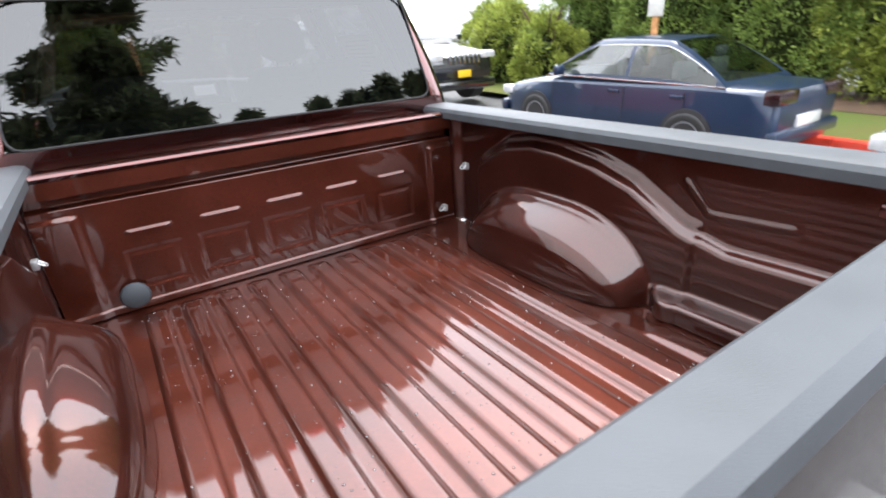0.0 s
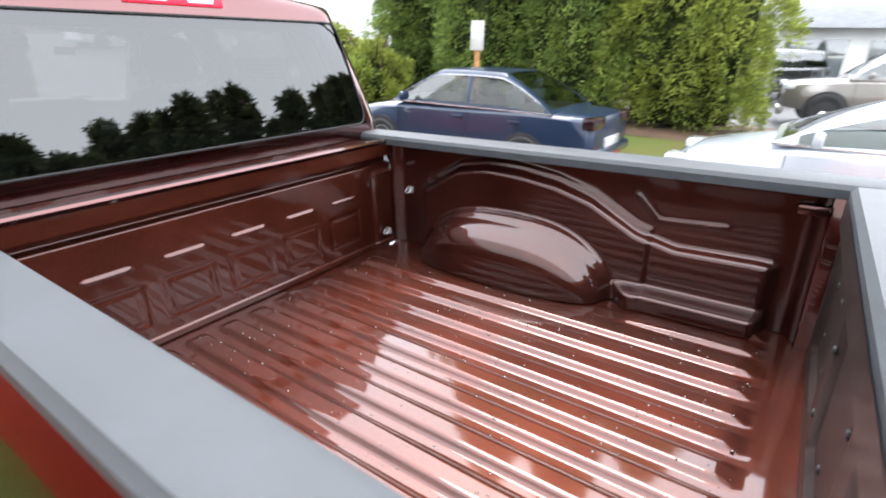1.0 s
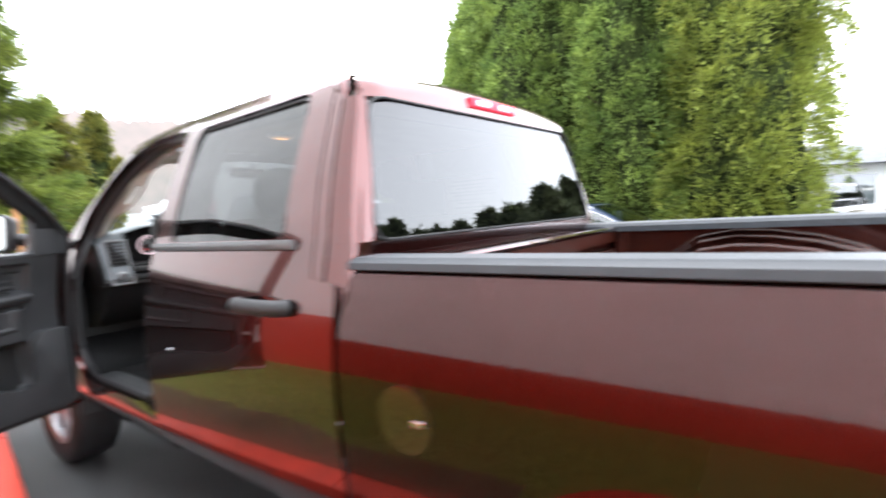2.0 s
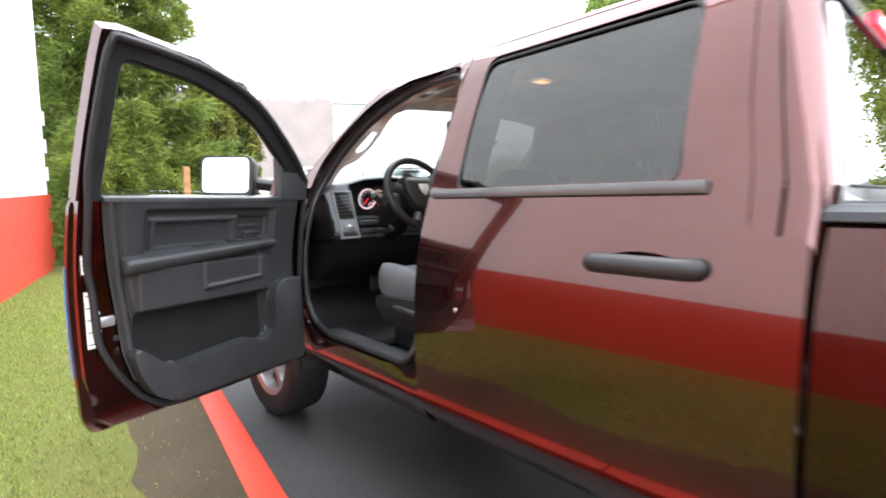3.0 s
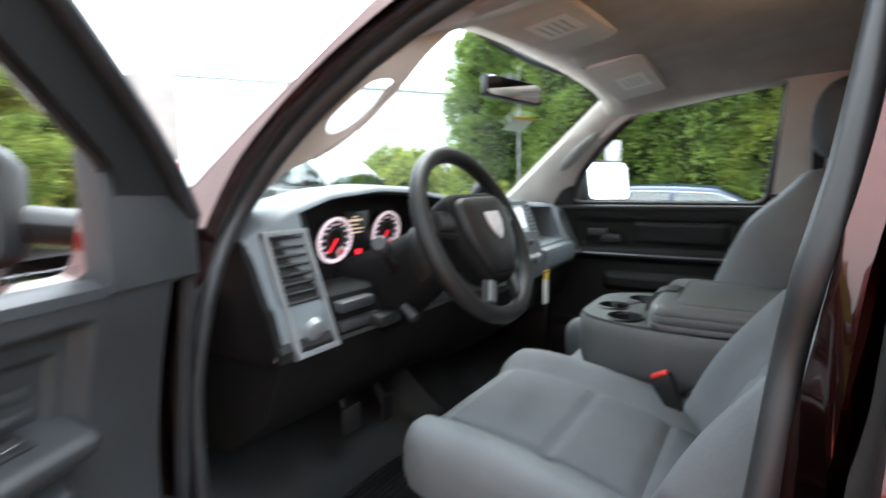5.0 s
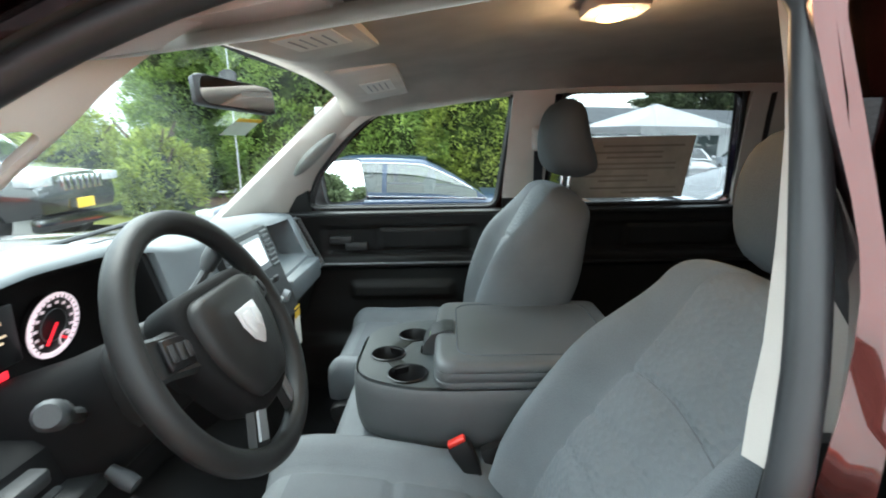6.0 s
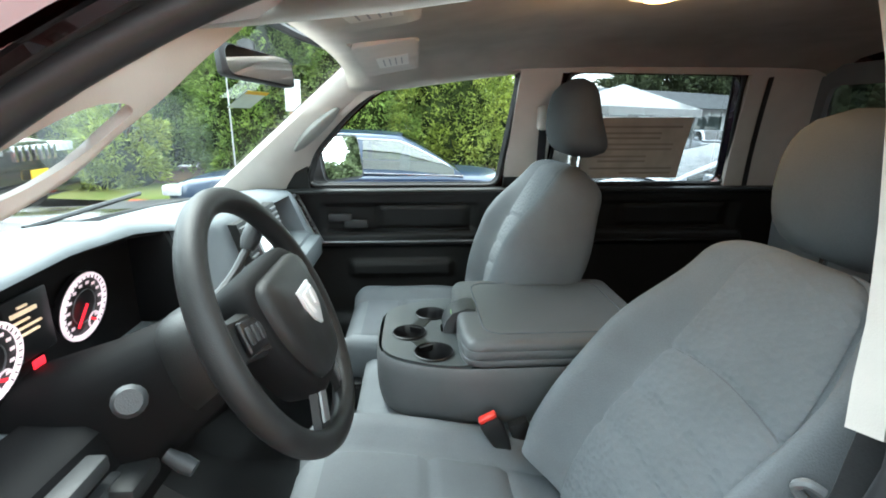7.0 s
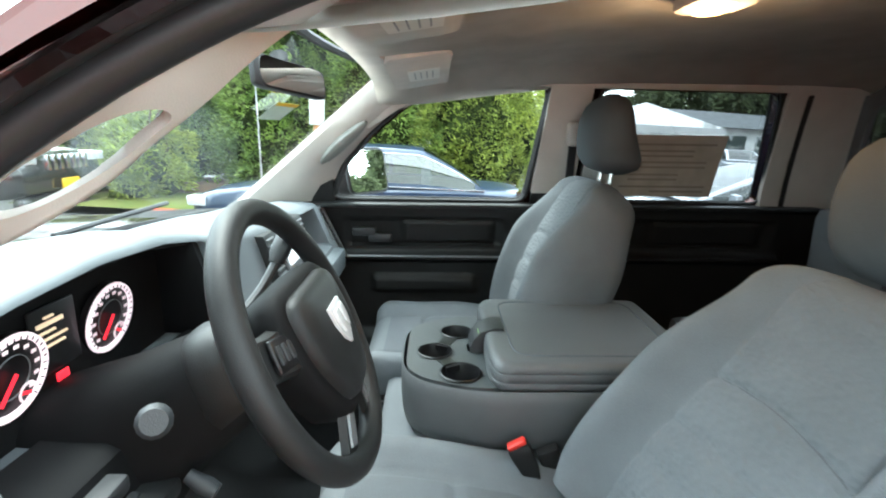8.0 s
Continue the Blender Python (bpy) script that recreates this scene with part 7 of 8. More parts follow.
# white block building with a red base, left of the lawn
WD = Vector((0.246, 0.969, 0)).normalized()
WN = Vector((WD.y, -WD.x, 0))
W0 = Vector((-2.30, 6.7, 0))
building = thing("building_left", "white-painted block building with a red base", "building", kind="structure")


def wall_piece(name, z0, z1, mt, proud, label=""):
    bm = B()
    rings = []
    for q in (-26, 2.9):
        c = W0 + WD * q
        rings.append([c + WN * proud + Vector((0, 0, z0)), c + WN * proud + Vector((0, 0, z1)), c - WN * 0.3 + Vector((0, 0, z1)), c - WN * 0.3 + Vector((0, 0, z0))])
    loft(bm, rings)
    return part(name, bm, mt, building, label, smooth=False)


wall_piece("red_base", 0.0, 1.24, WALLRED, 0.006, "red-painted lower wall")
wall_piece("white_wall", 1.24, 8.5, WALLWHITE, 0.003, "white-painted upper wall")
BLOCKS = []
for mt, proud in ((WALLRED, 0.006), (WALLWHITE, 0.0015)):
    bm = B()
    box(bm, 0.001, 0.406, -proud, 0.0, 0.001, 0.2035, 0.001, 1)
    me = bpy.data.meshes.new("block")
    bmesh.ops.recalc_face_normals(bm, faces=bm.faces)
    bm.to_mesh(me)
    bm.free()
    me.materials.append(mt)
    BLOCKS.append(me)
WALLM = Matrix.Translation(W0 + WN * 0.004) @ Matrix(((WD.x, -WN.x, 0, 0), (WD.y, -WN.y, 0, 0), (0, 0, 1, 0), (0, 0, 0, 1)))
for row in range(12):
    for k in range(25):
        ob = new("block", BLOCKS[0 if row < 6 else 1])
        ob.parent = building
        ob.matrix_basis = WALLM @ pose(-7.3 + 0.407 * k + (0.2 if row % 2 else 0.0), 0, 0.02 + 0.2045 * row)
bm = B()
rings = []
for q in (-26.2, 3.1):
    c = W0 + WD * q
    rings.append([c + WN * 0.06 + Vector((0, 0, 8.5)), c + WN * 0.06 + Vector((0, 0, 8.65)), c - WN * 6 + Vector((0, 0, 8.65)), c - WN * 6 + Vector((0, 0, 8.5))])
loft(bm, rings)
part("roof", bm, ROOFDARK, building)

# near-black green: the shade deep inside a crown, put into the colour
LEAFSHADE = mat("inner_leaf_shade", (0.030, 0.042, 0.012), 0.9, 0, 0, 0.4, 3.0, 1.0, 14, spec=0.1, fine=0.8)


# ---- planting ----
def sprays(name, centres, normals, size, mt, parent, seed=1, blades=4, droop=0.3, label="", broad=0.15):
    """Leaf sprays: little fans of pointed blades, joined into one crown."""
    rng = np.random.default_rng(seed)
    n = len(centres)
    c = np.repeat(np.asarray(centres, float), blades, 0)
    nn = np.repeat(np.asarray(normals, float), blades, 0)
    m = len(c)
    d = nn + rng.normal(0, 0.65, (m, 3))
    d[:, 2] -= droop
    d /= np.linalg.norm(d, axis=1)[:, None] + 1e-9
    t = np.cross(d, rng.normal(0, 1, (m, 3)))
    t /= np.linalg.norm(t, axis=1)[:, None] + 1e-9
    s = (size * rng.uniform(0.6, 1.3, m))[:, None]
    base = c + rng.normal(0, size * 0.35, (m, 3))
    up = np.cross(d, t)
    v = np.stack([base, base + d * s * 0.5 + t * s * broad + up * s * 0.05, base + d * s, base + d * s * 0.5 - t * s * broad + up * s * 0.05], 1).reshape(-1, 3)
    faces = np.arange(m * 4).reshape(m, 4)
    me = bpy.data.meshes.new(name)
    me.from_pydata(v.tolist(), [], faces.tolist())
    me.materials.append(mt)
    ob = new(name, me)
    ob.parent = parent
    tagged(ob, label, kind="stuff")
    return ob


def tree_trunk(bm, x, y, z0, h, r):
    pts = [(x + 0.06 * math.sin(k * 1.3), y + 0.05 * math.cos(k * 1.7), z0 + h * k / 6) for k in range(7)]
    tube(bm, pts, [r * (1.25 if k == 0 else 1 - 0.13 * k) for k in range(7)], 10)


def leaf_material_random(m, amount=0.5):
    """Vary the leaves by spray."""
    nt = m.node_tree
    b = nt.nodes["Principled BSDF"]
    geo = nt.nodes.new("ShaderNodeNewGeometry")
    hsv = nt.nodes.new("ShaderNodeHueSaturation")
    mr = nt.nodes.new("ShaderNodeMapRange")
    mr.inputs[3].default_value, mr.inputs[4].default_value = 1 - amount, 1 + amount
    src = b.inputs["Base Color"].links[0].from_socket
    nt.links.new(geo.outputs["Random Per Island"], mr.inputs[0])
    nt.links.new(mr.outputs[0], hsv.inputs["Value"])
    nt.links.new(src, hsv.inputs["Color"])
    nt.links.new(hsv.outputs[0], b.inputs["Base Color"])
    tl = nt.nodes.new("ShaderNodeBsdfTranslucent")
    mx = nt.nodes.new("ShaderNodeMixShader")
    mx.inputs[0].default_value = 0.38
    nt.links.new(hsv.outputs[0], tl.inputs[0])
    nt.links.new(b.outputs[0], mx.inputs[1])
    nt.links.new(tl.outputs[0], mx.inputs[2])
    nt.links.new(mx.outputs[0], nt.nodes["Material Output"].inputs[0])


LEAFD = mat("dark_fir_needles", (0.115, 0.14, 0.07), 0.7, 0, 0, 0.35, 0.5, 0, 60, color2=(0.07, 0.09, 0.042), spec=0.3)
LEAFP = mat("bright_pine_needles", (0.24, 0.285, 0.058), 0.65, 0, 0, 0.35, 1.2, 0, 60, color2=(0.11, 0.165, 0.034), spec=0.3)
for lm in (LEAF, LEAF2, LEAFP, LEAFY, LEAFD, BLADE):
    leaf_material_random(lm)


def column_tree(name, label, x, y, h, r, mt, count, size, seed, skirt=0.0, base=None):
    """A dense upright evergreen: a tall lumpy column that tapers towards the top."""
    rng = np.random.default_rng(seed)
    z0 = ground_z(x, y) if base is None else base
    root = thing(name, label, "tree")
    bm = B()
    tree_trunk(bm, x, y, z0, h * 0.8, 0.14 + 0.02 * r)
    part("trunk", bm, BARK, root)
    for k in range(14):
        a, zz = rng.uniform(0, 6.28), z0 + h * rng.uniform(0.15, 0.75)
        L = r * rng.uniform(0.5, 0.85)
        bm = B()
        tube(bm, [(x, y, zz), (x + L * 0.5 * math.cos(a), y + L * 0.5 * math.sin(a), zz + 0.3), (x + L * math.cos(a), y + L * math.sin(a), zz + 0.75)], [0.05, 0.035, 0.015], 6)
        part("limb", bm, BARK, root)
    per = 60
    m = count // per
    u = (np.arange(m) + rng.uniform(0, 1, m)) / m
    a = np.arange(m) * 2.39996 + rng.uniform(-0.5, 0.5, m)
    prof = np.clip((1 - u) * 2.6, 0, 1) ** 0.55 * np.clip(0.72 + u * 2.2, 0, 1)
    lump = 1 + 0.18 * np.sin(a * 3 + u * 9 + seed) + 0.14 * np.sin(a * 7 - u * 23)
    cr = 0.25 * r * rng.uniform(0.5, 1.4, m)
    rr = r * prof * lump * rng.uniform(0.66, 1.0, m) - cr * 0.6
    hub = np.stack([x + rr * np.cos(a), y + rr * np.sin(a), z0 + skirt + (h - skirt) * u * 0.97], 1)
    out = np.repeat(np.stack([np.cos(a), np.sin(a), 0.55 + 0 * a], 1), per, 0)
    d = rng.normal(0, 1, (m * per, 3)) + out * 1.1
    d /= np.linalg.norm(d, axis=1)[:, None]
    c = np.repeat(hub, per, 0) + d * np.repeat(cr, per)[:, None] * np.array([1, 1, 1.25]) * rng.uniform(0.75, 1.05, m * per)[:, None]
    nn = d + out * 0.4
    sprays("crown", c, nn, size, mt, root, seed)
    # a dark solid core paints the shade between the leaf clumps
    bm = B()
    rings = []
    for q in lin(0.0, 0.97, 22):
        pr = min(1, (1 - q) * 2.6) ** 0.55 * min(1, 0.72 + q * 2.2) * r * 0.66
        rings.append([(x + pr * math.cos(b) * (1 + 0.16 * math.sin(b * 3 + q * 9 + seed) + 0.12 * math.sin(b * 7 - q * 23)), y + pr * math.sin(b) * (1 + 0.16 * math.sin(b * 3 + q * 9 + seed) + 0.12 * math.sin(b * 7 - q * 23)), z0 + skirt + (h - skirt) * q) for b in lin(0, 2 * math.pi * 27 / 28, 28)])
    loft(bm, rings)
    part("shade_core", bm, LEAFSHADE, root, "dark core with the crown's inner shade in its colour")
    return root


def spreading_conifer(name, label, x, y, h, r, mt, seed, limbs=70, per=70, size=0.2, low=0.5, fine=4):
    """An open conifer: limbs in tiers with hanging sprays and gaps between them."""
    rng = np.random.default_rng(seed)
    z0 = ground_z(x, y)
    root = thing(name, label, "tree")
    bm = B()
    tree_trunk(bm, x, y, z0, h * 0.92, 0.2)
    cs, ns = [], []
    for k in range(limbs):
        u = (k + rng.uniform(0, 1)) / limbs
        zz = z0 + low + (h - low) * u
        L = r * (1 - u) ** 0.75 * rng.uniform(0.65, 1.1) + 0.25
        a = k * 2.4 + rng.uniform(-0.4, 0.4)
        d = np.array([math.cos(a), math.sin(a), 0.12])
        rise = rng.uniform(-0.12, 0.2)
        pts = [np.array([x, y, zz]) + d * L * t + np.array([0, 0, rise * L * t * t]) for t in (0, 0.35, 0.7, 1.0)]
        tube(bm, [tuple(p) for p in pts], [0.05, 0.035, 0.02, 0.008], 5)
        t = rng.uniform(0.25, 1.05, per)
        side = np.array([-d[1], d[0], 0])
        w = rng.normal(0, 0.22, per) * L * (1.15 - t)
        p = np.array([x, y, zz]) + d * (L * t)[:, None] + side * w[:, None]
        p[:, 2] += rise * L * t * t + rng.normal(0, 0.09, per) - 0.1 * np.abs(w)
        cs.append(p)
        ns.append(d + side * np.sign(w)[:, None] * 0.6)
    part("trunk", bm, BARK, root)
    sprays("crown", np.concatenate(cs), np.concatenate(ns), size, mt, root, seed, fine, 0.15, "", 0.15 if fine < 6 else 0.065)
    return root


# tall hedge of arborvitae behind the parked cars
for k, (x, y, h, r) in enumerate([(11.4, 0.7, 11.5, 1.75), (11.7, 3.2, 15.0, 1.8), (11.5, 5.7, 14.5, 1.75), (12.0, 8.1, 8.2, 1.5)]):
    tagged(column_tree("arborvitae", "tall dense green arborvitae tree behind parked cars", x, y, h, r, LEAF if k != 0 else LEAF2, 31000, 0.115, 20 + k, 0.25), group="hedge trees")
bmx = [(9.2, 9.3, 1.9, 1.0), (10.2, 10.8, 2.1, 1.2), (9.0, 7.6, 1.6, 0.8)]
for k, (x, y, h, r) in enumerate(bmx):
    tagged(column_tree("bush", "rounded bright green leafy bush beside the hedge", x, y, h, r, LEAF2, 3200, 0.13, 40 + k, 0.05), category="bush", group="bushes")

# conifers ahead on the left
spreading_conifer("pine_tree", "tall bushy green conifer beside the white building", -0.25, 12.2, 9.5, 2.25, LEAFP, 51, 120, 150, 0.21, 0.3, 8)
spreading_conifer("pine_tree", "smaller yellow-green conifer beside the white building", -0.75, 10.4, 2.4, 1.0, LEAFP, 52, 50, 110, 0.16, 0.1, 8)
column_tree("cypress", "narrow yellow-green cypress column", 2.15, 14.4, 4.2, 0.62, LEAFY, 4200, 0.15, 53)
column_tree("cypress", "narrow olive-green cypress column", 4.1, 17.3, 4.7, 0.58, LEAFY, 4200, 0.15, 54)

# trees behind the pickup, mirrored in its rear window
rng = random.Random(7)
for k in range(25):
    az = math.radians(6 + 2.6 * k + rng.uniform(-0.8, 0.8))
    dist = rng.uniform(36, 46)
    x, y = dist * math.sin(az), -dist * math.cos(az)
    hh = 1.7 + dist * math.tan(math.radians(rng.uniform(8.0, 14.5) if k < 17 else rng.uniform(8.5, 11.5)))
    tagged(spreading_conifer("fir_tree", "dark fir tree behind the lot", x, y, hh, hh * rng.uniform(0.17, 0.30), LEAFD, 80 + k, 36, 70, 0.55, rng.choice((0.4, 2.2, 3.4))), group="fir trees")
spreading_conifer("fir_tree", "large dark fir tree behind the lot", -0.6, -15.5, 12.0, 3.4, LEAFD, 99, 100, 150, 0.34, 0.3)

# right kerb, lawn and mulch under the hedge
kerb_bar(Vector((7.2, 0, 0)), Vector((0, 1, 0)), Vector((-1, 0, 0)), -9, 6.5, ground_z, "kerb_right", "red-painted concrete kerb along the far lawn", 0.15, 0.15)
bm = B()
sheet(bm, lambda x, y: Vector((x, y, ground_z(x, y) + 0.13 + 0.01 * noise.noise(Vector((x, y, 3))))), [7.34, 8, 8.5, 9, 9.4], lin(-9, 9, 28))
tagged(part("lawn_right", bm, GRASSM, None, "worn lawn strip in front of the hedge"), category="lawn", kind="structure")
bm = B()
sheet(bm, lambda x, y: Vector((x, y, ground_z(x, y) + 0.135 + 0.02 * noise.noise(Vector((x * 2, y * 2, 5))))), [9.4, 10.2, 10.8, 11.5, 12.4], lin(-2, 9, 24))
tagged(part("mulch_bed", bm, BARKCHIP, None, "brown bark mulch under the hedge"), category="ground", kind="structure")

# sign on a wooden post in the lawn
sign = thing("sign_post", "blank white sign board on a wooden post", "sign", pose(8.0, 3.95, 0.1, 0, 0, 20))
bm = B()
box(bm, -0.05, 0.05, -0.05, 0.05, 0, 2.0, 0.006)
part("post", bm, WOODPOST, sign)
bm = B()
box(bm, -0.075, -0.052, -0.13, 0.13, 1.55, 2.08, 0.004)
part("board", bm, mat("weathered_white_board", (0.5, 0.5, 0.48), 0.7, 0, 0, 0.1, 6), sign)


# ---- parked cars ----
def car(name, label, paint, m, L, W, prof_low, hood, roof, glass_pts, wheels, wr, rim=None, extra=None, group="parked cars"):
    """A car facing +y: lower body by cross-sections, cabin of glass with painted roof and pillars."""
    root = thing(name, label, "car", m, group)
    hw = W / 2
    bm = B()
    rings = []
    for y, w, z0, z1 in prof_low:
        zm = z0 + (z1 - z0) * 0.55
        rings.append([(-hw * w * 0.93, y, z0), (-hw * w, y, z0 + 0.12), (-hw * w, y, zm), (-hw * w * 0.965, y, z1 - 0.06), (-hw * w * 0.90, y, z1 - 0.01), (-hw * w * 0.5, y, z1 + 0.02), (0, y, z1 + 0.03), (hw * w * 0.5, y, z1 + 0.02), (hw * w * 0.90, y, z1 - 0.01), (hw * w * 0.965, y, z1 - 0.06), (hw * w, y, zm), (hw * w, y, z0 + 0.12), (hw * w * 0.93, y, z0)])
    loft(bm, rings)
    body = part("body", bm, paint, root, angle=40)
    # wheel arches and wheels
    for yw in wheels:
        for s in (-1, 1):
            bm = B()
            lathe(bm, [(0.02, -0.25), (wr * 1.16, -0.25), (wr * 1.16, 0.016), (wr * 1.12, 0.018), (0.02, 0.016)], pose(s * (hw - 0.012), yw, wr, 0, 90 * s, 0), 28)
            part("wheel_arch", bm, BLACKP, root)
            wheel(s * (hw - 0.080), yw, wr, s, root, wr, 0.215, 0, rim)
    # cabin: one curved shell, glass where the windows are and paint on roof and pillars
    (y0, y1, y2, y3), zb, zt, wb, wt = glass_pts

    def rise(y):
        if y <= y1:
            t = max(0.0, (y - y0) / (y1 - y0))
            return t * (1.32 - 0.32 * t) * 0.97
        if y >= y2:
            t = max(0.0, (y3 - y) / (y3 - y2))
            return t * (1.26 - 0.26 * t) * 0.97
        q = (y - y1) / (y2 - y1)
        return 0.97 + 0.12 * q * (1 - q)

    def shell(y, q):
        h = rise(y)
        w = wb + (wt - wb) * min(1, h)
        hh = h * (zt - zb)
        if q < 0.3 or q > 0.7:
            t = (q if q < 0.3 else 1 - q) / 0.3
            return Vector(((-1 if q < 0.3 else 1) * (wb + (w - wb) * t ** 1.3), y, zb - 0.02 + (hh * 0.92 + 0.02) * t))
        t = (q - 0.3) / 0.4 * 2 - 1
        return Vector((w * t, y, zb + hh * (0.92 + 0.08 * (1 - abs(t) ** 3.5) ** 0.6)))
    ys = lin(y0, y3, 45)
    qs = [0, 0.04, 0.10, 0.16, 0.22, 0.265, 0.30, 0.325, 0.35, 0.42, 0.5, 0.58, 0.65, 0.675, 0.70, 0.735, 0.78, 0.84, 0.90, 0.96, 1.0]
    ymid = (y1 + y2) / 2 - 0.08
    groups = {"roof": [], "windscreen": [], "rear_window": [], "side_window": []}
    for i in range(44):
        for j in range(20):
            yc, qc = (ys[i] + ys[i + 1]) / 2, (qs[j] + qs[j + 1]) / 2
            side = qc < 0.3 or qc > 0.7
            dq = min(qc, 1 - qc)
            if side and 0.04 < dq < 0.265 and rise(yc) > 0.22 and abs(yc - ymid) > 0.035:
                k = "side_window"
            elif not side and 0.325 < dq and y2 + 0.03 < yc < y3 - 0.06:
                k = "windscreen"
            elif not side and 0.325 < dq and y0 + 0.06 < yc < y1 - 0.03:
                k = "rear_window"
            else:
                k = "roof"
            groups[k].append((i, j))
    for k, cells in groups.items():
        sides = [cells] if k != "side_window" else [[c for c in cells if f(c)] for f in (lambda c: qs[c[1]] < 0.5 and ys[c[0]] < ymid, lambda c: qs[c[1]] < 0.5 and ys[c[0]] >= ymid, lambda c: qs[c[1]] > 0.5 and ys[c[0]] < ymid, lambda c: qs[c[1]] > 0.5 and ys[c[0]] >= ymid)]
        for cs in sides:
            bm = B()
            vs = {}
            for i, j in cs:
                quad = []
                for ii, jj in ((i, j), (i + 1, j), (i + 1, j + 1), (i, j + 1)):
                    if (ii, jj) not in vs:
                        vs[ii, jj] = bm.verts.new(shell(ys[ii], qs[jj]))
                    quad.append(vs[ii, jj])
                bm.faces.new(quad)
            part(k, bm, paint if k == "roof" else AUTOGLASS, root, angle=50)
    bm = B()
    sheet(bm, lambda x, y: Vector((x * wb * 0.97, y, zb + 0.012 + 0.03 * (1 - x * x))), lin(-1, 1, 5), lin(y0 + 0.08, y3 - 0.08, 5))
    part("cabin_floor", bm, BLACKP, root)
    for sx_ in (-0.36, 0.36):
        for yy in (ymid - 0.55, ymid + 0.30):
            bm = B()
            box(bm, sx_ - 0.22, sx_ + 0.22, yy - 0.07, yy + 0.06, zb - 0.05, zb + (zt - zb) * 0.45, 0.05)
            box(bm, sx_ - 0.12, sx_ + 0.12, yy - 0.07, yy + 0.0, zb + (zt - zb) * 0.47, zb + (zt - zb) * 0.72, 0.03)
            part("seat", bm, CLOTH2, root)
    for s in (-1, 1):
        ym = ymid
        bm = B()
        top = [shell(y, 0.268 if s < 0 else 0.732) + Vector((s * 0.006, 0, 0.002)) for y in ys if rise(y) > 0.2]
        tube(bm, top, 0.006, 6)
        part("window_trim", bm, CHROME, root)
        bm = B()
        bar(bm, [(s * (wb + 0.015), y, zb - 0.005) for y in lin(y0, y3, 7)], 0.014, 0.012, (s, 0, 0))
        part("belt_trim", bm, CHROME, root)
        for yd in (ym, y3 - 0.15, y0 + 0.45):
            bm = B()
            box(bm, s * hw - 0.004, s * hw + 0.002, yd - 0.004, yd + 0.004, prof_low[len(prof_low) // 2][2] + 0.15, zb - 0.08)
            part("door_gap", bm, BLACKP, root)
        for yd in (ym + 0.16, y0 + 0.55):
            bm = B()
            box(bm, s * hw - 0.01, s * hw + 0.02, yd - 0.09, yd + 0.09, zb - 0.17, zb - 0.13, 0.008)
            part("door_handle", bm, paint, root)
        bm = B()
        box(bm, s * (hw + 0.02), s * (hw + 0.20), y3 - 0.42, y3 - 0.33, zb + 0.02, zb + 0.16, 0.035)
        part("side_mirror", bm, paint, root)
        yf, yr = prof_low[-1][0], prof_low[0][0]
        bm = B()
        box(bm, min(s * hw * 0.50, s * hw * 0.90), max(s * hw * 0.50, s * hw * 0.90), yf - 0.24, yf + 0.012, hood - 0.16, hood - 0.02, 0.03)
        part("headlamp", bm, LENS, root)
        bm = B()
        box(bm, min(s * hw * 0.42, s * hw * 0.93), max(s * hw * 0.42, s * hw * 0.93), yr - 0.012, yr + 0.16, roof - 0.20, roof - 0.05, 0.02)
        part("tail_lamp", bm, TAILRED, root)
    bm = B()
    box(bm, -0.28, 0.28, prof_low[0][0] - 0.03, prof_low[0][0] + 0.02, 0.50, 0.63, 0.004)
    part("plate", bm, WHITEPAINT, root, "blank rear plate")
    bm = B()
    box(bm, -hw * 0.92, hw * 0.92, prof_low[0][0] - 0.06, prof_low[0][0] + 0.1, 0.34, 0.50, 0.05)
    part("bumper", bm, paint, root)
    bm = B()
    box(bm, -hw * 0.9, hw * 0.9, prof_low[-1][0] - 0.1, prof_low[-1][0] + 0.06, 0.26, 0.46, 0.06)
    part("bumper", bm, paint, root)
    return root


SEDAN = [(-2.27, 0.78, 0.34, 0.80), (-2.24, 0.88, 0.28, 0.89), (-2.16, 0.94, 0.22, 0.925), (-1.9, 0.98, 0.2, 0.945), (-1.3, 1.0, 0.2, 0.95), (-0.6, 1.0, 0.2, 0.93), (0.2, 1.0, 0.2, 0.91), (0.9, 1.0, 0.2, 0.90), (1.4, 0.98, 0.2, 0.85), (1.9, 0.93, 0.22, 0.77), (2.15, 0.84, 0.26, 0.69), (2.24, 0.70, 0.32, 0.60)]
bx, by = 6.25, 2.85
car("sedan", "dark navy blue older four-door sedan parked beside the lawn", BLUEPAINT, pose(bx, by, ground_z(bx, by) - 0.02), 4.5, 1.70, SEDAN, 0.72, 0.98, ((-1.68, -0.82, 0.30, 1.12), 0.94, 1.46, 0.785, 0.60), (-1.30, 1.32), 0.31)
sx, sy = 5.75, -2.65
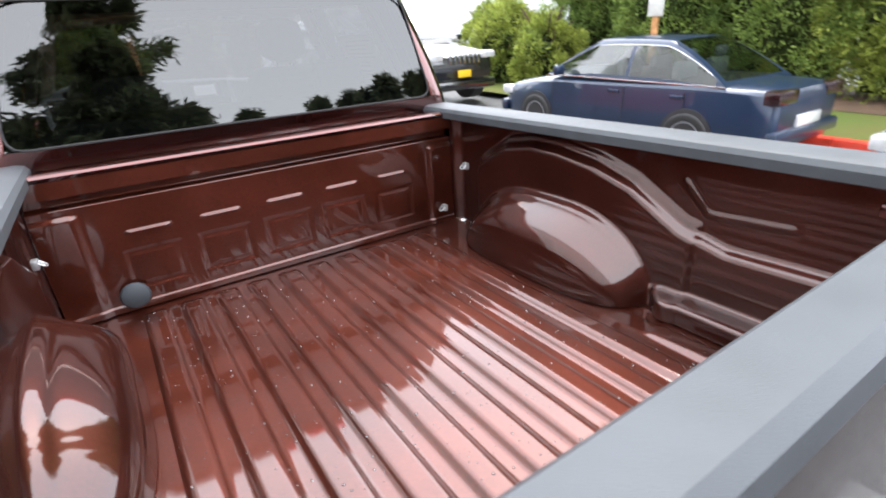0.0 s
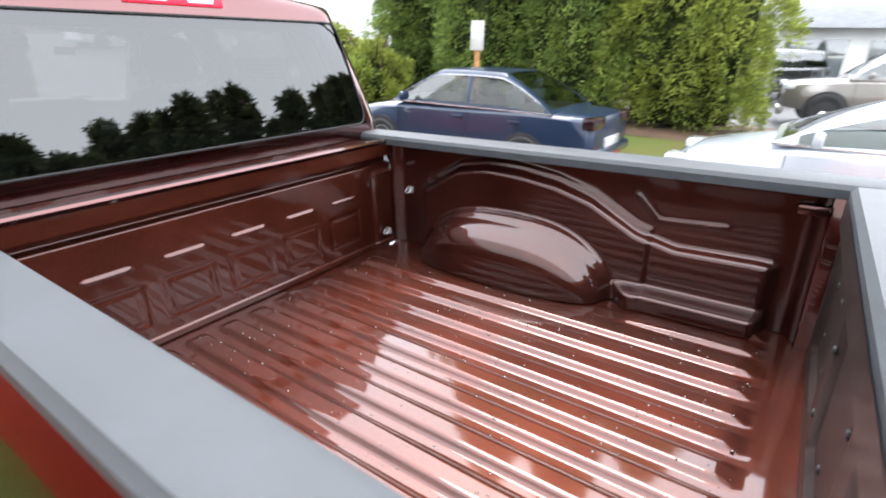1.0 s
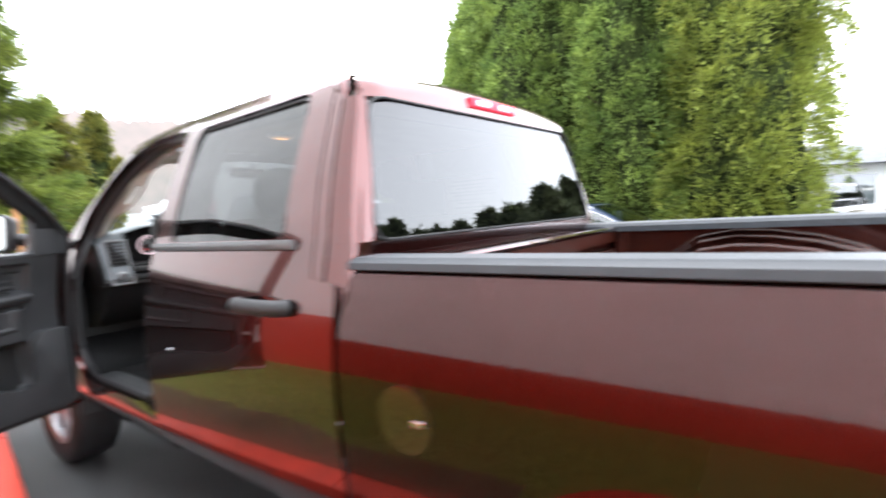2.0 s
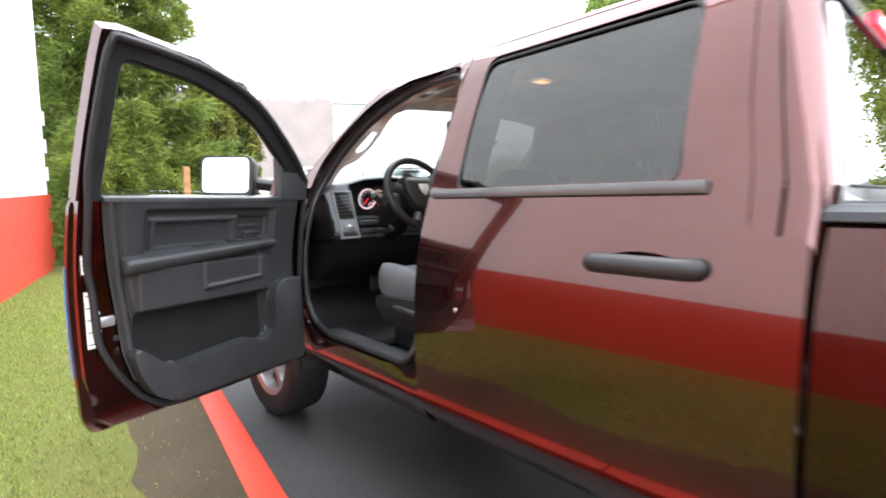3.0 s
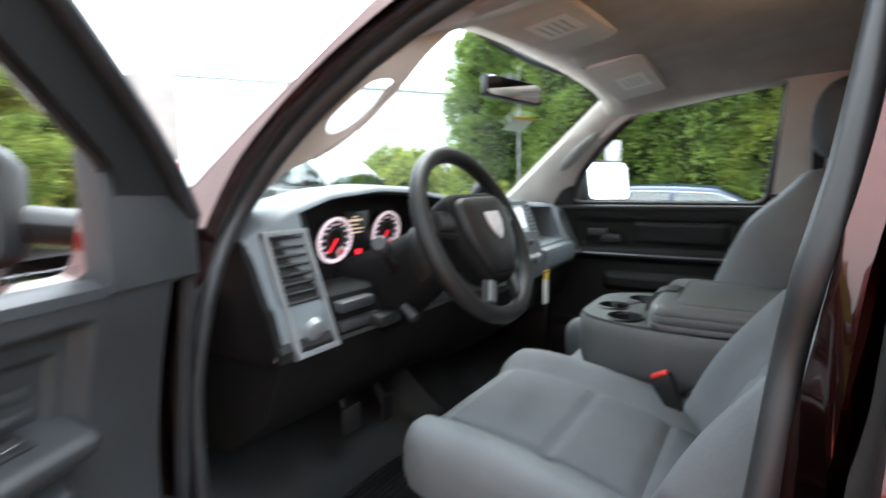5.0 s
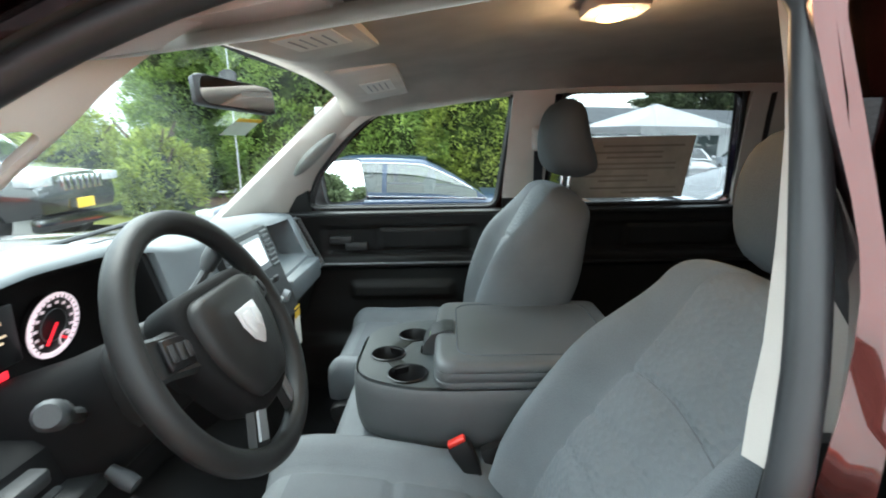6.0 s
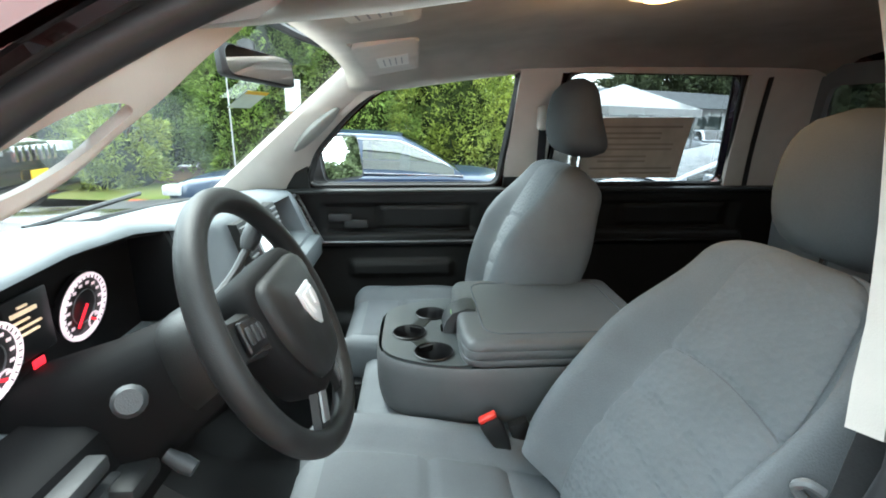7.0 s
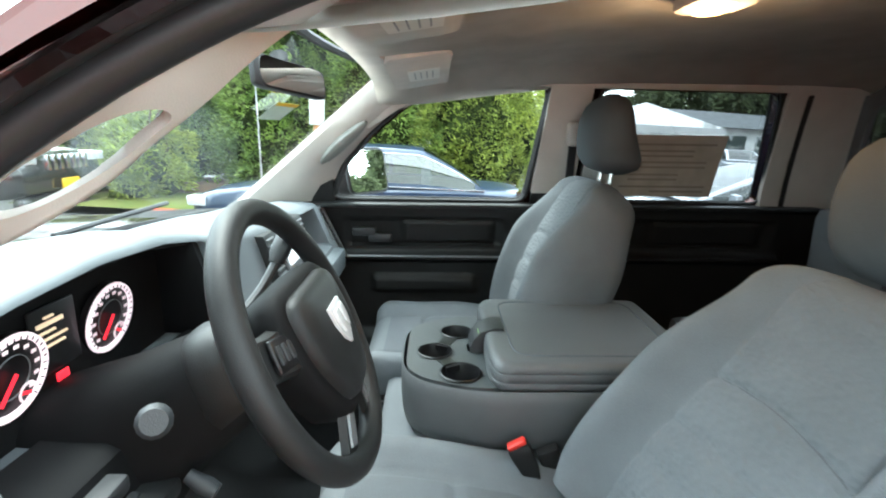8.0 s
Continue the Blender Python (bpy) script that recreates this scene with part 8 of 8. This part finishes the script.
car("hatchback", "light silver-blue small car with rounded nose and amber marker", SILVERPAINT, pose(sx, sy, ground_z(sx, sy) - 0.02), 4.4, 1.74, [(-2.2, 0.80, 0.30, 0.95), (-2.1, 0.94, 0.22, 1.0), (-1.3, 1.0, 0.2, 0.98), (-0.5, 1.0, 0.2, 0.96), (0.4, 1.0, 0.2, 0.95), (1.0, 0.99, 0.2, 0.93), (1.5, 0.96, 0.2, 0.86), (1.95, 0.88, 0.22, 0.76), (2.15, 0.76, 0.26, 0.66), (2.22, 0.62, 0.32, 0.58)], 0.74, 0.98, ((-2.0, -1.1, 0.05, 1.25), 0.96, 1.47, 0.78, 0.60), (-1.28, 1.30), 0.31)
SUVP = [(-2.45, 0.86, 0.45, 1.12), (-2.3, 0.97, 0.38, 1.16), (-1.4, 1.0, 0.36, 1.16), (0.0, 1.0, 0.36, 1.14), (0.9, 1.0, 0.36, 1.13), (1.4, 0.99, 0.36, 1.10), (2.0, 0.96, 0.40, 1.04), (2.35, 0.88, 0.45, 0.98), (2.45, 0.78, 0.5, 0.9)]
ux, uy = 15.4, -3.35
car("suv", "champagne beige pickup-style suv with dark wheels", BEIGEPAINT, pose(ux, uy, ground_z(ux, uy), 0, 0, 6), 4.9, 1.92, SUVP, 1.02, 1.12, ((-2.35, -2.1, 0.35, 1.2), 1.15, 1.80, 0.86, 0.70), (-1.5, 1.52), 0.40, BLACKP)
car("suv", "black suv parked in front of the showroom", BLACKPAINT, pose(20.5, 0.2, 0, 0, 0, 55), 4.9, 1.92, SUVP, 1.02, 1.12, ((-2.35, -2.1, 0.35, 1.2), 1.15, 1.75, 0.86, 0.70), (-1.5, 1.52), 0.40, BLACKP)
for k in range(5):
    q = [WHITEPAINT, SILVERPAINT, BLACKPAINT, WHITEPAINT, BLUEPAINT][k]
    car("sedan", "parked sedan in the far row", q, pose(21 + 1.2 * k, -8.5 - 3.6 * k, 0, 0, 0, 80), 4.5, 1.70, SEDAN, 0.72, 0.98, ((-1.58, -0.78, 0.32, 1.15), 0.94, 1.42, 0.785, 0.60), (-1.30, 1.32), 0.31)
bt = car("suv", "black off-road pickup with a yellow front plate", BLACKPAINT, pose(6.0, 9.45, 0.12, 0, 0, 180), 4.9, 1.92, SUVP, 1.02, 1.12, ((-2.35, -2.1, 0.35, 1.2), 1.15, 1.85, 0.86, 0.70), (-1.5, 1.52), 0.42, BLACKP)
bm = B()
box(bm, -0.16, 0.16, 2.50, 2.53, 0.52, 0.66, 0.004)
part("plate", bm, YELLOW, bt, "plain yellow front plate")
for k in range(7):
    bm = B()
    box(bm, -0.42 + 0.12 * k, -0.36 + 0.12 * k, 2.44, 2.50, 0.78, 0.98, 0.01)
    part("grille_slot", bm, CHROME, bt)
car("suv", "red suv in the far row ahead", REDPAINT, pose(16.0, 28.5, ground_z(16, 28.5), 0, 0, 100), 4.9, 1.92, SUVP, 1.02, 1.12, ((-2.35, -2.1, 0.35, 1.2), 1.15, 1.75, 0.86, 0.70), (-1.5, 1.52), 0.40)
car("sedan", "white sedan in the far row ahead", WHITEPAINT, pose(12.6, 29.5, ground_z(12.6, 29.5), 0, 0, 100), 4.5, 1.70, SEDAN, 0.72, 0.98, ((-1.58, -0.78, 0.32, 1.15), 0.94, 1.42, 0.785, 0.60), (-1.30, 1.32), 0.31)

# white workshop ahead
shop = thing("building_ahead", "long pale white workshop with roller doors", "building", pose(14.5, 19.0, 0, 0, 0, -38), kind="structure")
bm = B()
box(bm, -5.2, 16, 0, 8, -0.2, 5.4, 0.02)
part("wall", bm, WALLWHITE, shop)
bm = B()
box(bm, -5.3, 16.3, -0.15, 8.4, 5.4, 5.6, 0.03)
part("roof", bm, mat("pale_metal_roof", (0.55, 0.6, 0.6), 0.5, 0, 0, 0.05, 2), shop)
for x in (-1.0, 4.0, 9.0):
    bm = B()
    box(bm, x - 1.7, x + 1.7, -0.05, 0.02, 0.4, 3.9, 0.01)
    for k in range(7):
        box(bm, x - 1.7, x + 1.7, -0.07, -0.045, 0.45 + 0.5 * k, 0.88 + 0.5 * k, 0.008)
    part("roller_door", bm, WHITEPAINT, shop)

# showroom with a dark roof, far right, and a white canopy
show = thing("building_right", "low showroom with a dark curved roof and windows", "building", pose(26, -6.5, 0, 0, 0, 12), kind="structure")
bm = B()
box(bm, 0, 8, -14, 8, 0, 2.5, 0.02)
part("wall", bm, WALLWHITE, show)
bm = B()
prism(bm, [(-0.8, 2.5), (9, 2.5), (7, 3.3), (4, 3.6), (1, 3.3)], "y", -14.5, 8.5)
part("roof", bm, ROOFDARK, show)
for k in range(7):
    bm = B()
    box(bm, -0.03, 0.03, -12.5 + 2.8 * k, -10.4 + 2.8 * k, 0.7, 2.1, 0.01)
    part("window", bm, CARGLASS, show)
tent = thing("canopy_tent", "white peaked canopy tent over the lot", "tent", pose(18.0, -5.9, 0, 0, 0, 15))
for x in (-1.8, 1.8):
    for y in (-1.8, 1.8):
        bm = B()
        tube(bm, [(x, y, 0), (x, y, 2.1)], 0.03, 8)
        part("leg", bm, STEEL, tent)
bm = B()
pk = bm.verts.new((0, 0, 3.0))
e = [bm.verts.new(p) for p in ((-1.95, -1.95, 2.15), (1.95, -1.95, 2.15), (1.95, 1.95, 2.15), (-1.95, 1.95, 2.15))]
lo = [bm.verts.new((v.co.x, v.co.y, 1.9)) for v in e]
for i in range(4):
    bm.faces.new((e[i], e[(i + 1) % 4], pk))
    bm.faces.new((lo[i], lo[(i + 1) % 4], e[(i + 1) % 4], e[i]))
bmesh.ops.solidify(bm, geom=bm.faces[:], thickness=0.01)
part("canopy", bm, WHITEPAINT, tent)
lp = thing("lamp_pole", "thin leaning grey metal pole at the lawn's end", "pole", pose(14.3, -0.7, 0, -4, 3, 0))
bm = B()
tube(bm, [(0, 0, 0), (0, 0, 2.4)], 0.04, 10)
lathe(bm, [(0.08, 0), (0.08, 0.03), (0.045, 0.06)], None, 12)
part("pole", bm, STEEL, lp)

# marker post on the lawn and far hills
mk = thing("marker_post", "short orange-brown wooden marker post", "post", pose(0.27, 9.2, 0.0))
bm = B()
box(bm, -0.045, 0.045, -0.045, 0.045, 0, 1.72, 0.008)
part("post", bm, WOODPOST, mk)
# the backdrop's haze is only its light colour, there is no mist
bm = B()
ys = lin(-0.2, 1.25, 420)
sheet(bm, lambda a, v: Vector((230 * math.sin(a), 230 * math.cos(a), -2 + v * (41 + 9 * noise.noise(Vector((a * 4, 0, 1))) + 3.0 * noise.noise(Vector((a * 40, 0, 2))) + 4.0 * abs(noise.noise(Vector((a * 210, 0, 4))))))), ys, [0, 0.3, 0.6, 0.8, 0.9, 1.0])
tagged(part("backdrop", bm, HILL, None, "distant wooded hillside with haze painted into its colour"), category="hill", kind="structure")
